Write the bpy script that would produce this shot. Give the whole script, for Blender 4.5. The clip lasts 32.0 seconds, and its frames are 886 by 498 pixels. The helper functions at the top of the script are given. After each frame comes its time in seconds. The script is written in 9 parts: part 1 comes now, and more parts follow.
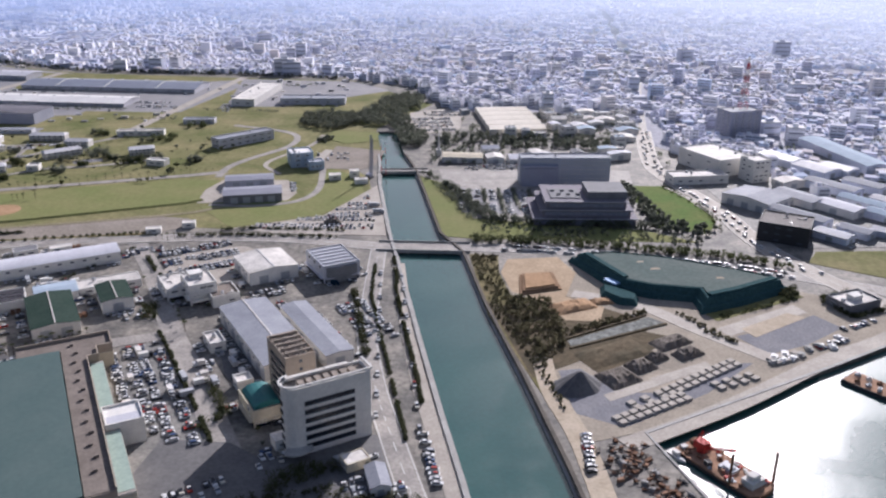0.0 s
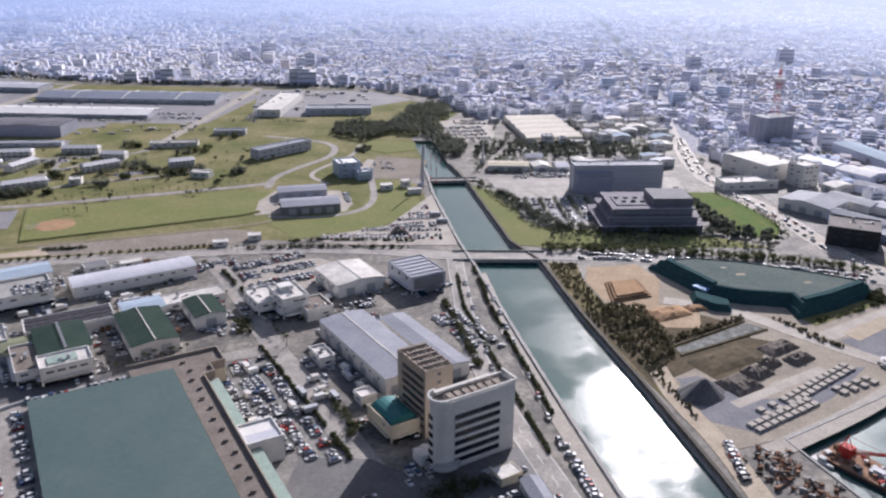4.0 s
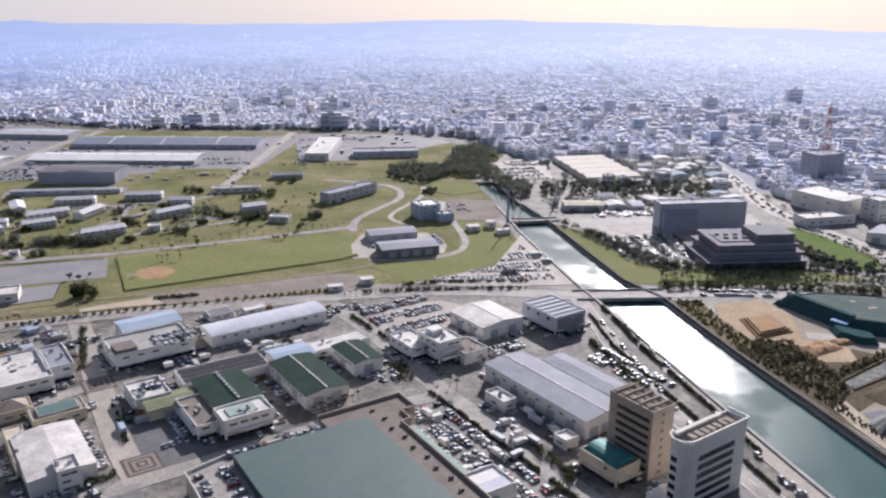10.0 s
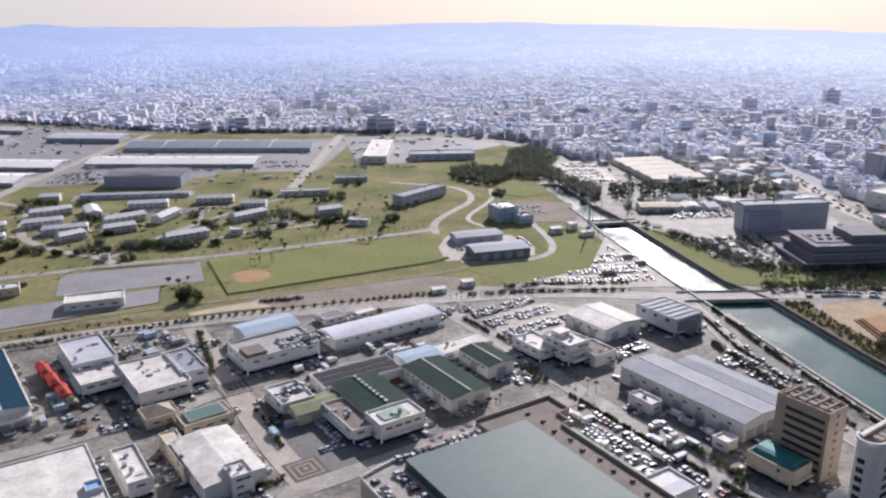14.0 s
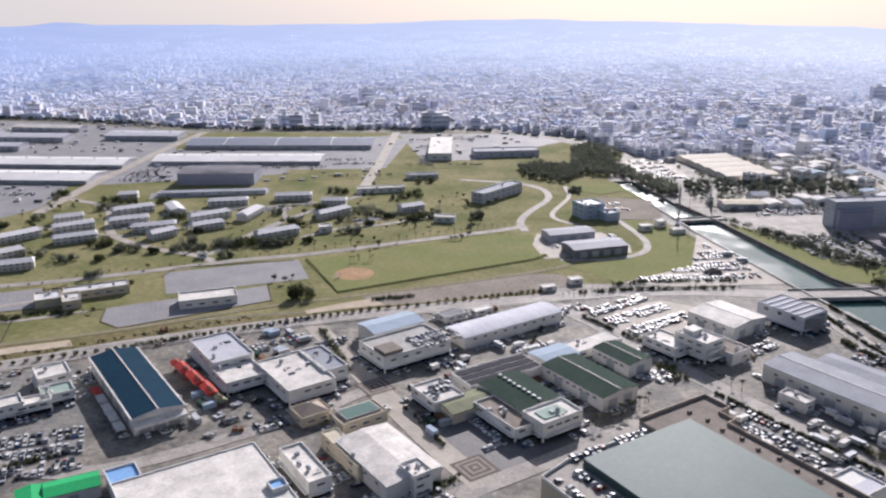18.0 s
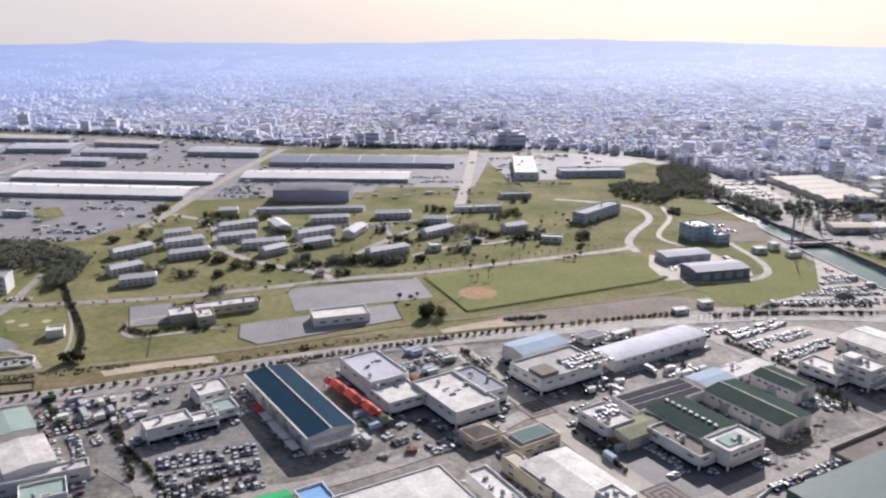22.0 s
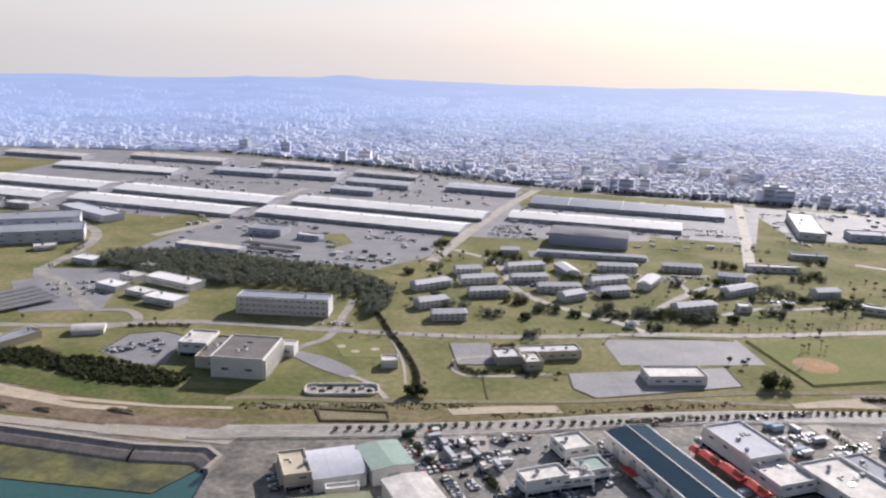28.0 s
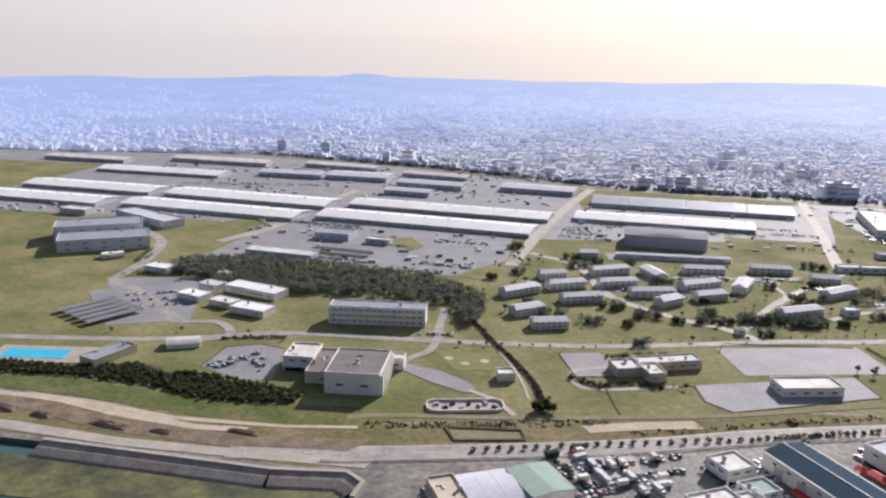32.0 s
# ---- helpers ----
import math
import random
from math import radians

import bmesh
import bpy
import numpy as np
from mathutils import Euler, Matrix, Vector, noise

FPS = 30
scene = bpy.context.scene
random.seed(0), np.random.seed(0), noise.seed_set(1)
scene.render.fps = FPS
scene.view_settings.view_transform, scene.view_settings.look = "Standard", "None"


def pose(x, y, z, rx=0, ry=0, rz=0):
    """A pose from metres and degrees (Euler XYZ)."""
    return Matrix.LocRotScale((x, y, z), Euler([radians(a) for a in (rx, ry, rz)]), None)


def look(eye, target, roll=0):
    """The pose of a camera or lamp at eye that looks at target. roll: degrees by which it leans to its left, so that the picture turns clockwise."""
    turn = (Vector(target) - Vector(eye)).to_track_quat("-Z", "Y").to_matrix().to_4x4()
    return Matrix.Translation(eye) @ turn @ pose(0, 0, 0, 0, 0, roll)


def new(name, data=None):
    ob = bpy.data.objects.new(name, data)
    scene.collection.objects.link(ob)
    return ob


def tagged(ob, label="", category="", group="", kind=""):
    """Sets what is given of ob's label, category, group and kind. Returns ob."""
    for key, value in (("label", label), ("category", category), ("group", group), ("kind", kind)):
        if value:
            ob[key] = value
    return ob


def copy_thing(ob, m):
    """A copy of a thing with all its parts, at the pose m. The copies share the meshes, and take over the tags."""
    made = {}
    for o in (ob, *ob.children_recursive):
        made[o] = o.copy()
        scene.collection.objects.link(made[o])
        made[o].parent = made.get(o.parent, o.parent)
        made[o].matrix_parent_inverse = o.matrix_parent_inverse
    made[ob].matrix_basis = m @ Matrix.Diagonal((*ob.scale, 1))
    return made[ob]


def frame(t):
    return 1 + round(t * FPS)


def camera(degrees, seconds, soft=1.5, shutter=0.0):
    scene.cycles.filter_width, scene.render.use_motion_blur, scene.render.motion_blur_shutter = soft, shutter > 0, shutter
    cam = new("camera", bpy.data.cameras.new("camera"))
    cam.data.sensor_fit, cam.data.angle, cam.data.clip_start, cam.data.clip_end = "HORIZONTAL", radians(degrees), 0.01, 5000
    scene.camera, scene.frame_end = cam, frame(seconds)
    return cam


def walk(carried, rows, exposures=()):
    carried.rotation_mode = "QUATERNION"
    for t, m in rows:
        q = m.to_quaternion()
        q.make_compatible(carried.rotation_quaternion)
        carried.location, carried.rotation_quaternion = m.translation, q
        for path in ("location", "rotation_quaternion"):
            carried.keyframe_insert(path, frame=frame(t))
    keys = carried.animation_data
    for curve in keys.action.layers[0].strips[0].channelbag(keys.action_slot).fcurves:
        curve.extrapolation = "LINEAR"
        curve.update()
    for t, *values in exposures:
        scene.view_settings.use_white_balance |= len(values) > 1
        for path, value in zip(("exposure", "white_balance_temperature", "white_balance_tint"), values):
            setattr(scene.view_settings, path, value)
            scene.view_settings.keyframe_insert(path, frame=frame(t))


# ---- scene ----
cam = camera(56.3, 32.0, soft=2.35)
METRES, EYE, TILT, LEAN, TURN = 500.0, 180.0, -21.2, -0.5, 0.0
ROWS = [
    (0.0, 0.0, 0.0, 0.0, 0.0, 0.0, -0.0),
    (0.5, -0.0158, 0.0013, -0.0, 0.31, -0.26, 0.21),
    (1.0, -0.0314, 0.0029, -0.0002, 0.37, -0.26, 0.21),
    (1.5, -0.0473, 0.0039, 0.0, 0.22, -0.17, 0.35),
    (2.0, -0.0633, 0.0053, 0.0001, -0.09, -0.06, 0.71),
    (2.5, -0.0788, 0.0066, 0.0004, -0.47, 0.19, 0.55),
    (3.0, -0.0945, 0.008, 0.0007, -0.96, 0.46, 0.59),
    (3.5, -0.1103, 0.0097, 0.0009, -1.53, 0.53, 0.8),
    (5.5, -0.1735, 0.0161, 0.0023, -3.36, 0.93, 1.15),
    (6.0, -0.1892, 0.0179, 0.0024, -3.81, 0.7, 1.63),
    (6.5, -0.2053, 0.0199, 0.0025, -4.07, 0.54, 1.65),
    (7.0, -0.2211, 0.0216, 0.003, -3.75, 0.72, 1.73),
    (7.5, -0.2372, 0.0233, 0.0029, -3.27, 1.13, 1.92),
    (8.0, -0.2531, 0.0251, 0.0029, -3.05, 1.57, 1.86),
    (8.5, -0.2689, 0.0267, 0.0032, -3.07, 2.33, 1.9),
    (9.0, -0.2846, 0.0286, 0.0033, -3.51, 2.82, 1.62),
    (9.5, -0.3005, 0.0307, 0.0037, -4.19, 3.17, 1.94),
    (10.0, -0.3162, 0.0326, 0.0041, -4.71, 3.52, 2.06),
    (10.5, -0.3319, 0.0345, 0.0046, -5.29, 3.7, 2.06),
    (11.0, -0.3475, 0.0368, 0.0052, -5.33, 3.77, 2.43),
    (11.5, -0.3634, 0.0386, 0.0058, -5.18, 3.71, 2.7),
    (12.0, -0.3793, 0.0404, 0.0064, -4.99, 3.78, 2.68),
    (12.5, -0.395, 0.042, 0.0066, -4.78, 3.96, 2.63),
    (13.0, -0.4105, 0.0435, 0.0074, -4.7, 4.03, 2.59),
    (13.5, -0.4261, 0.0456, 0.0081, -4.74, 3.98, 2.59),
    (14.0, -0.4416, 0.0472, 0.0087, -4.8, 3.7, 2.32),
    (14.5, -0.4572, 0.0488, 0.0093, -4.52, 3.66, 1.96),
    (16.5, -0.5185, 0.0567, 0.012, -4.72, 3.11, 2.46),
    (17.0, -0.5338, 0.0582, 0.0128, -4.59, 3.06, 2.38),
    (17.5, -0.5492, 0.0602, 0.0135, -4.42, 3.22, 2.35),
    (18.0, -0.5645, 0.0614, 0.0141, -4.38, 3.54, 2.3),
    (18.5, -0.5796, 0.0631, 0.0151, -4.62, 3.76, 2.28),
    (19.0, -0.5948, 0.065, 0.0158, -5.01, 3.99, 2.16),
    (19.5, -0.6099, 0.0667, 0.0165, -5.59, 4.17, 2.42),
    (20.0, -0.625, 0.0689, 0.0175, -6.06, 4.21, 2.43),
    (20.5, -0.6401, 0.0709, 0.0182, -6.15, 4.09, 2.28),
    (21.0, -0.6553, 0.0733, 0.019, -5.33, 4.13, 2.13),
    (21.5, -0.6705, 0.0751, 0.0199, -3.96, 4.48, 1.86),
    (22.0, -0.6856, 0.077, 0.0206, -2.56, 4.84, 1.4),
    (22.5, -0.7009, 0.0785, 0.0217, -1.88, 5.06, 1.11),
    (23.0, -0.7159, 0.0804, 0.0225, -2.48, 4.91, 0.17),
    (23.5, -0.7311, 0.083, 0.0231, -2.88, 4.58, 0.48),
    (24.0, -0.7463, 0.0854, 0.0237, -3.25, 4.65, 0.42),
    (24.5, -0.7618, 0.088, 0.0241, -3.23, 5.01, 0.74),
    (25.0, -0.7772, 0.0898, 0.0245, -2.36, 5.62, 0.28),
    (25.5, -0.7921, 0.0918, 0.0252, -0.38, 6.18, -1.04),
    (26.0, -0.8077, 0.0936, 0.026, 1.84, 6.33, -1.38),
    (26.5, -0.8232, 0.0962, 0.0265, 3.68, 6.31, -1.94),
    (28.5, -0.884, 0.1056, 0.0296, 9.36, 7.98, -5.07),
    (29.0, -0.8992, 0.1075, 0.0305, 8.57, 8.64, -4.89),
    (29.5, -0.9147, 0.1102, 0.0314, 8.32, 8.87, -4.05),
    (30.0, -0.9291, 0.1128, 0.0321, 8.16, 8.58, -3.78),
    (30.5, -0.9447, 0.1157, 0.0331, 8.11, 7.96, -3.63),
    (31.0, -0.9601, 0.1185, 0.0341, 8.37, 7.53, -3.66),
    (31.5, -0.9756, 0.121, 0.0351, 8.85, 7.27, -3.76),
    (32.0, -0.991, 0.124, 0.036, 9.34, 7.09, -4.14),
]
walk(cam, [(t, pose(0, 0, EYE, TILT, LEAN, TURN) @ pose(METRES * x, METRES * y, METRES * z, 90 + pitch, roll, yaw)) for t, x, y, z, yaw, pitch, roll in ROWS],
     exposures=[(0.0, 0.40, 5700, 20), (32.0, 0.46, 5920, 17)])

# ---- world, sun, exposure ----
SUN_EL, SUN_AZ = 26.0, 20.0        # degrees above the horizon, to the right of +y
world = bpy.data.worlds.new("sky")
scene.world = world
world.use_nodes = True
wn = world.node_tree
wn.nodes.clear()
sky = wn.nodes.new("ShaderNodeTexSky")
sky.sky_type, sky.sun_disc = "NISHITA", False
sky.sun_elevation, sky.sun_rotation = radians(SUN_EL), radians(SUN_AZ)
sky.air_density, sky.dust_density, sky.ozone_density = 1.0, 1.2, 1.0
bg = wn.nodes.new("ShaderNodeBackground")
bg.inputs["Strength"].default_value = 0.066
wout = wn.nodes.new("ShaderNodeOutputWorld")
veil = wn.nodes.new("ShaderNodeMix")          # thin even haze over the whole sky
veil.data_type = "RGBA"
veil.inputs[0].default_value = 0.66
wtc0, wsep, wlift = (wn.nodes.new(k) for k in ("ShaderNodeTexCoord", "ShaderNodeSeparateXYZ", "ShaderNodeMapRange"))
wlift.interpolation_type = "SMOOTHSTEP"       # thick near the horizon, thinner overhead
wlift.inputs["From Min"].default_value, wlift.inputs["From Max"].default_value = 0.08, 0.6
wlift.inputs["To Min"].default_value, wlift.inputs["To Max"].default_value = 0.68, 0.14
wn.links.new(wtc0.outputs["Generated"], wsep.inputs[0])
wn.links.new(wsep.outputs["Z"], wlift.inputs["Value"])
wn.links.new(wlift.outputs[0], veil.inputs[0])
wdot, wside, whue = wn.nodes.new("ShaderNodeVectorMath"), wn.nodes.new("ShaderNodeMapRange"), wn.nodes.new("ShaderNodeVectorMath")
wdot.operation, whue.operation = "DOT_PRODUCT", "SCALE"          # haze glows towards the sun, dims away from it
wdot.inputs[1].default_value = (math.sin(radians(SUN_AZ)), math.cos(radians(SUN_AZ)), 0.0)
wside.interpolation_type = "SMOOTHSTEP"
wside.inputs["From Min"].default_value, wside.inputs["From Max"].default_value = -0.8, 0.75
wside.inputs["To Min"].default_value, wside.inputs["To Max"].default_value = 0.15, 1.0
whue.inputs[0].default_value = (10.05, 9.6, 9.05)
wn.links.new(wtc0.outputs["Generated"], wdot.inputs[0])
wn.links.new(wdot.outputs["Value"], wside.inputs["Value"])
wn.links.new(wside.outputs[0], whue.inputs["Scale"])
wn.links.new(whue.outputs[0], veil.inputs[7])
wn.links.new(sky.outputs[0], veil.inputs[6])
wn.links.new(veil.outputs[2], bg.inputs[0])
wn.links.new(bg.outputs[0], wout.inputs[0])
sun = new("sun", bpy.data.lights.new("sun", "SUN"))
sun.data.energy, sun.data.angle, sun.data.color = 5.0, radians(0.6), (1.0, 0.92, 0.80)
away = Vector((math.sin(radians(SUN_AZ)) * math.cos(radians(SUN_EL)), math.cos(radians(SUN_AZ)) * math.cos(radians(SUN_EL)), math.sin(radians(SUN_EL))))
sun.matrix_world = look((0, 0, 600), Vector((0, 0, 600)) - away)


# ---- materials ----
def mat(name, c, c2=None, rough=0.8, metal=0.0, big=0.03, small=0.8, vary=0.25, bump=0.0, rnd=0.0, island=0.0, roofc=None, spec=0.12):
    """Two tones mixed by large noise, grain by small noise, and a shift of value from piece to piece."""
    m = bpy.data.materials.new(name)
    m.use_nodes = True
    nt = m.node_tree
    b = nt.nodes["Principled BSDF"]
    b.inputs["Roughness"].default_value, b.inputs["Metallic"].default_value = rough, metal
    b.inputs["Specular IOR Level"].default_value = spec
    L = nt.links.new

    def node(kind, **kw):
        n = nt.nodes.new(kind)
        for k, v in kw.items():
            n.inputs[k].default_value = v
        return n
    tc = node("ShaderNodeTexCoord")
    nb = node("ShaderNodeTexNoise", Scale=big, Detail=5.0, Roughness=0.6)
    ns = node("ShaderNodeTexNoise", Scale=small, Detail=4.0, Roughness=0.65)
    L(tc.outputs["Object"], nb.inputs["Vector"])
    L(tc.outputs["Object"], ns.inputs["Vector"])
    ramp = nt.nodes.new("ShaderNodeMapRange")
    ramp.inputs["From Min"].default_value, ramp.inputs["From Max"].default_value = 0.35, 0.65
    L(nb.outputs["Fac"], ramp.inputs["Value"])
    mix = nt.nodes.new("ShaderNodeMix")
    mix.data_type = "RGBA"
    mix.inputs[6].default_value = (*c, 1)
    mix.inputs[7].default_value = (*(c2 or [v * 0.8 for v in c]), 1)
    L(ramp.outputs[0], mix.inputs[0])
    col = mix.outputs[2]
    if roofc:
        geo = node("ShaderNodeNewGeometry")
        sep = node("ShaderNodeSeparateXYZ")
        L(geo.outputs["Normal"], sep.inputs[0])
        up = nt.nodes.new("ShaderNodeMath")
        up.operation = "GREATER_THAN"
        up.inputs[1].default_value = 0.6
        L(sep.outputs["Z"], up.inputs[0])
        rm = nt.nodes.new("ShaderNodeMix")
        rm.data_type = "RGBA"
        rm.inputs[7].default_value = (*roofc, 1)
        L(up.outputs[0], rm.inputs[0])
        L(col, rm.inputs[6])
        col = rm.outputs[2]
    hsv = node("ShaderNodeHueSaturation")
    L(col, hsv.inputs["Color"])
    val = nt.nodes.new("ShaderNodeMapRange")
    val.inputs["To Min"].default_value, val.inputs["To Max"].default_value = 1 - vary, 1 + vary
    val.inputs["From Min"].default_value, val.inputs["From Max"].default_value = 0.25, 0.75
    L(ns.outputs["Fac"], val.inputs["Value"])
    v = val.outputs[0]
    for amount, kind, sock in ((rnd, "ShaderNodeObjectInfo", "Random"), (island, "ShaderNodeNewGeometry", "Random Per Island")):
        if amount:
            oi = nt.nodes.new(kind)
            mr = nt.nodes.new("ShaderNodeMapRange")
            mr.inputs["To Min"].default_value, mr.inputs["To Max"].default_value = 1 - amount, 1 + amount
            L(oi.outputs[sock], mr.inputs["Value"])
            mu = nt.nodes.new("ShaderNodeMath")
            mu.operation = "MULTIPLY"
            L(v, mu.inputs[0])
            L(mr.outputs[0], mu.inputs[1])
            v = mu.outputs[0]
            hr = nt.nodes.new("ShaderNodeMapRange")
            hr.inputs["To Min"].default_value, hr.inputs["To Max"].default_value = 0.5 - amount * 0.05, 0.5 + amount * 0.05
            L(oi.outputs[sock], hr.inputs["Value"])
            L(hr.outputs[0], hsv.inputs["Hue"])
    L(v, hsv.inputs["Value"])
    L(hsv.outputs[0], b.inputs["Base Color"])
    if bump:
        bp = node("ShaderNodeBump", Strength=bump, Distance=0.3)
        L(ns.outputs["Fac"], bp.inputs["Height"])
        L(bp.outputs[0], b.inputs["Normal"])
    return m


M_GROUND = mat("town_ground", (0.115, 0.109, 0.100), (0.270, 0.245, 0.208), big=0.06, small=0.35, vary=0.5, rough=0.75, spec=0.16)
M_ASPHALT = mat("asphalt", (0.225, 0.22, 0.232), (0.29, 0.28, 0.280), big=0.05, small=0.6, vary=0.2, bump=0.1, rough=0.75, spec=0.16)
M_YARD = mat("oil_stained_yard", (0.165, 0.161, 0.151), (0.265, 0.252, 0.228), big=0.09, small=0.6, vary=0.4, bump=0.1, rough=0.75, spec=0.16)
M_ROAD = mat("worn_road", (0.250, 0.232, 0.213), (0.38, 0.348, 0.311), big=0.09, small=0.7, vary=0.3, rough=0.75, spec=0.16)
M_PAVE = mat("pale_paving", (0.43, 0.388, 0.332), (0.34, 0.303, 0.259), big=0.08, small=0.8, vary=0.2, rough=0.75, spec=0.16)
M_CONC = mat("concrete", (0.40, 0.39, 0.37), (0.30, 0.29, 0.27), big=0.1, small=1.0, vary=0.2, rough=0.75, spec=0.16)
M_LINE = mat("road_paint", (0.75, 0.75, 0.72), rough=0.7, vary=0.1)
M_GRASS = mat("lawn", (0.138, 0.150, 0.057), (0.262, 0.232, 0.118), rough=0.95, big=0.022, small=0.25, vary=0.28, spec=0.05)
M_GRASS2 = mat("mown_field", (0.188, 0.207, 0.078), (0.226, 0.222, 0.096), rough=0.95, big=0.03, small=0.3, vary=0.15, spec=0.05)
M_PARK = mat("park_lawn", (0.11, 0.175, 0.045), (0.15, 0.18, 0.055), rough=0.95, big=0.05, small=0.3, vary=0.2, spec=0.05)
M_SCRUB = mat("dry_scrub", (0.130, 0.100, 0.062), (0.080, 0.068, 0.043), rough=0.95, big=0.06, small=0.4, vary=0.4, bump=0.3, spec=0.1)
M_DIRT = mat("bare_earth", (0.44, 0.285, 0.165), (0.34, 0.215, 0.12), rough=0.95, big=0.08, small=0.5, vary=0.25, bump=0.2, spec=0.1)
M_CLAY = mat("brown_clay", (0.30, 0.195, 0.120), (0.225, 0.150, 0.095), rough=0.95, big=0.12, small=0.6, vary=0.3, bump=0.3, spec=0.05)
M_ORANGESAND = mat("orange_sand", (0.50, 0.385, 0.265), (0.40, 0.305, 0.205), rough=0.95, big=0.07, small=0.6, vary=0.25, bump=0.1, spec=0.05)
M_SAND = mat("pale_sand", (0.52, 0.44, 0.34), (0.42, 0.35, 0.26), rough=0.95, big=0.1, small=0.6, vary=0.2, bump=0.1, spec=0.1)
M_GRAVEL = mat("grey_gravel", (0.291, 0.255, 0.207), (0.393, 0.342, 0.271), rough=0.95, big=0.06, small=0.8, vary=0.25, bump=0.2, spec=0.1)
M_AGG = mat("aggregate", (0.20, 0.175, 0.15), (0.14, 0.12, 0.10), rough=0.95, big=0.2, small=1.2, vary=0.4, bump=0.5, spec=0.1)
M_WHITE = mat("white_painted_wall", (0.76, 0.735, 0.69), (0.66, 0.64, 0.60), big=0.15, small=0.8, vary=0.1, rnd=0.06)
M_WROOF = mat("white_coated_roof", (0.74, 0.70, 0.645), (0.52, 0.49, 0.45), big=0.12, small=0.7, vary=0.2, rnd=0.08, rough=0.75, spec=0.16)
M_CREAM = mat("cream_wall", (0.62, 0.55, 0.42), (0.52, 0.46, 0.35), big=0.15, small=0.8, vary=0.12, rnd=0.08)
M_TAN = mat("tan_tiled_wall", (0.39, 0.325, 0.26), (0.33, 0.275, 0.225), big=0.2, small=1.0, vary=0.12)
M_TANROOF = mat("tan_roof", (0.36, 0.31, 0.26), (0.28, 0.24, 0.20), big=0.2, small=1.0, vary=0.2)
M_GREYROOF = mat("grey_metal_roof", (0.33, 0.34, 0.375), (0.265, 0.275, 0.31), rough=0.75, big=0.1, small=0.9, vary=0.15, spec=0.12)
M_PALEROOF = mat("pale_metal_roof", (0.56, 0.56, 0.60), (0.48, 0.48, 0.52), big=0.1, small=0.9, vary=0.12, rnd=0.08, rough=0.75, spec=0.16)
M_BLUEPALE = mat("pale_blue_metal_roof", (0.42, 0.50, 0.58), (0.36, 0.43, 0.51), rough=0.85, spec=0.06, big=0.1, small=0.9, vary=0.12)
M_BLUEROOF = mat("deep_blue_metal_roof", (0.007, 0.034, 0.062), (0.010, 0.041, 0.072), rough=0.8, big=0.1, small=0.9, vary=0.15, spec=0.05)
M_GREENROOF = mat("dark_green_roof", (0.030, 0.055, 0.043), (0.045, 0.068, 0.055), rough=0.9, big=0.1, small=0.9, vary=0.2, spec=0.05)
M_TEALROOF = mat("teal_coated_roof", (0.078, 0.122, 0.116), (0.094, 0.136, 0.129), rough=0.6, big=0.05, small=0.5, vary=0.10, spec=0.15)
M_TEAL = mat("teal_metal_dome", (0.035, 0.175, 0.175), (0.045, 0.15, 0.155), rough=0.55, metal=0.1, big=0.2, small=1.0, vary=0.15)
M_MINT = mat("mint_green_deck", (0.34, 0.43, 0.37), (0.29, 0.37, 0.32), big=0.2, small=0.9, vary=0.15)
M_OLIVE = mat("olive_roof", (0.24, 0.25, 0.16), (0.19, 0.20, 0.12), big=0.2, small=0.9, vary=0.2)
M_RINGDARK = mat("dark_brown_paving", (0.105, 0.085, 0.074), (0.135, 0.110, 0.095), big=0.2, small=0.9, vary=0.2)
M_RINGPALE = mat("pink_grey_paving", (0.30, 0.255, 0.225), (0.24, 0.205, 0.185), big=0.2, small=0.9, vary=0.2)
M_DECK = mat("brown_roof_deck", (0.18, 0.152, 0.130), (0.235, 0.200, 0.172), big=0.1, small=0.8, vary=0.2)
M_SOLAR = mat("dark_solar_panel", (0.060, 0.058, 0.066), (0.080, 0.076, 0.082), rough=0.9, spec=0.03, big=0.3, small=1.0, vary=0.2)
M_RED = mat("red_paint", (0.56, 0.062, 0.045), (0.36, 0.042, 0.035), rough=0.6, big=0.3, small=1.0, vary=0.25)
M_DARK = mat("dark_metal", (0.06, 0.06, 0.065), rough=0.6, vary=0.2)
M_DGREY = mat("dark_grey_cladding", (0.225, 0.225, 0.235), (0.18, 0.18, 0.19), big=0.1, small=0.8, vary=0.15)
M_MAUVE = mat("mauve_stone_cladding", (0.230, 0.210, 0.240), (0.195, 0.180, 0.207), big=0.1, small=0.8, vary=0.15)
M_STEEL = mat("galvanised_steel", (0.45, 0.46, 0.48), rough=0.7, metal=0.3, vary=0.15)
M_RUST = mat("rusty_iron", (0.230, 0.125, 0.075), (0.135, 0.082, 0.055), rough=0.9, big=0.3, small=1.0, vary=0.4)
M_GLASS = mat("dark_window_glass", (0.095, 0.105, 0.125), rough=0.2, vary=0.3, big=0.5, spec=0.4)
M_NET = mat("dark_green_netting", (0.034, 0.078, 0.086), (0.046, 0.094, 0.098), rough=0.95, big=0.1, small=0.7, vary=0.3, bump=0.2, spec=0.03)
M_NETTOP = mat("grey_green_cover", (0.115, 0.150, 0.138), (0.155, 0.180, 0.165), rough=0.95, big=0.05, small=0.5, vary=0.2, spec=0.03)
M_LEAF = mat("leaf", (0.085, 0.100, 0.045), (0.110, 0.116, 0.058), rough=0.8, big=0.1, small=0.6, vary=0.35, island=0.35, rnd=0.2, spec=0.06)
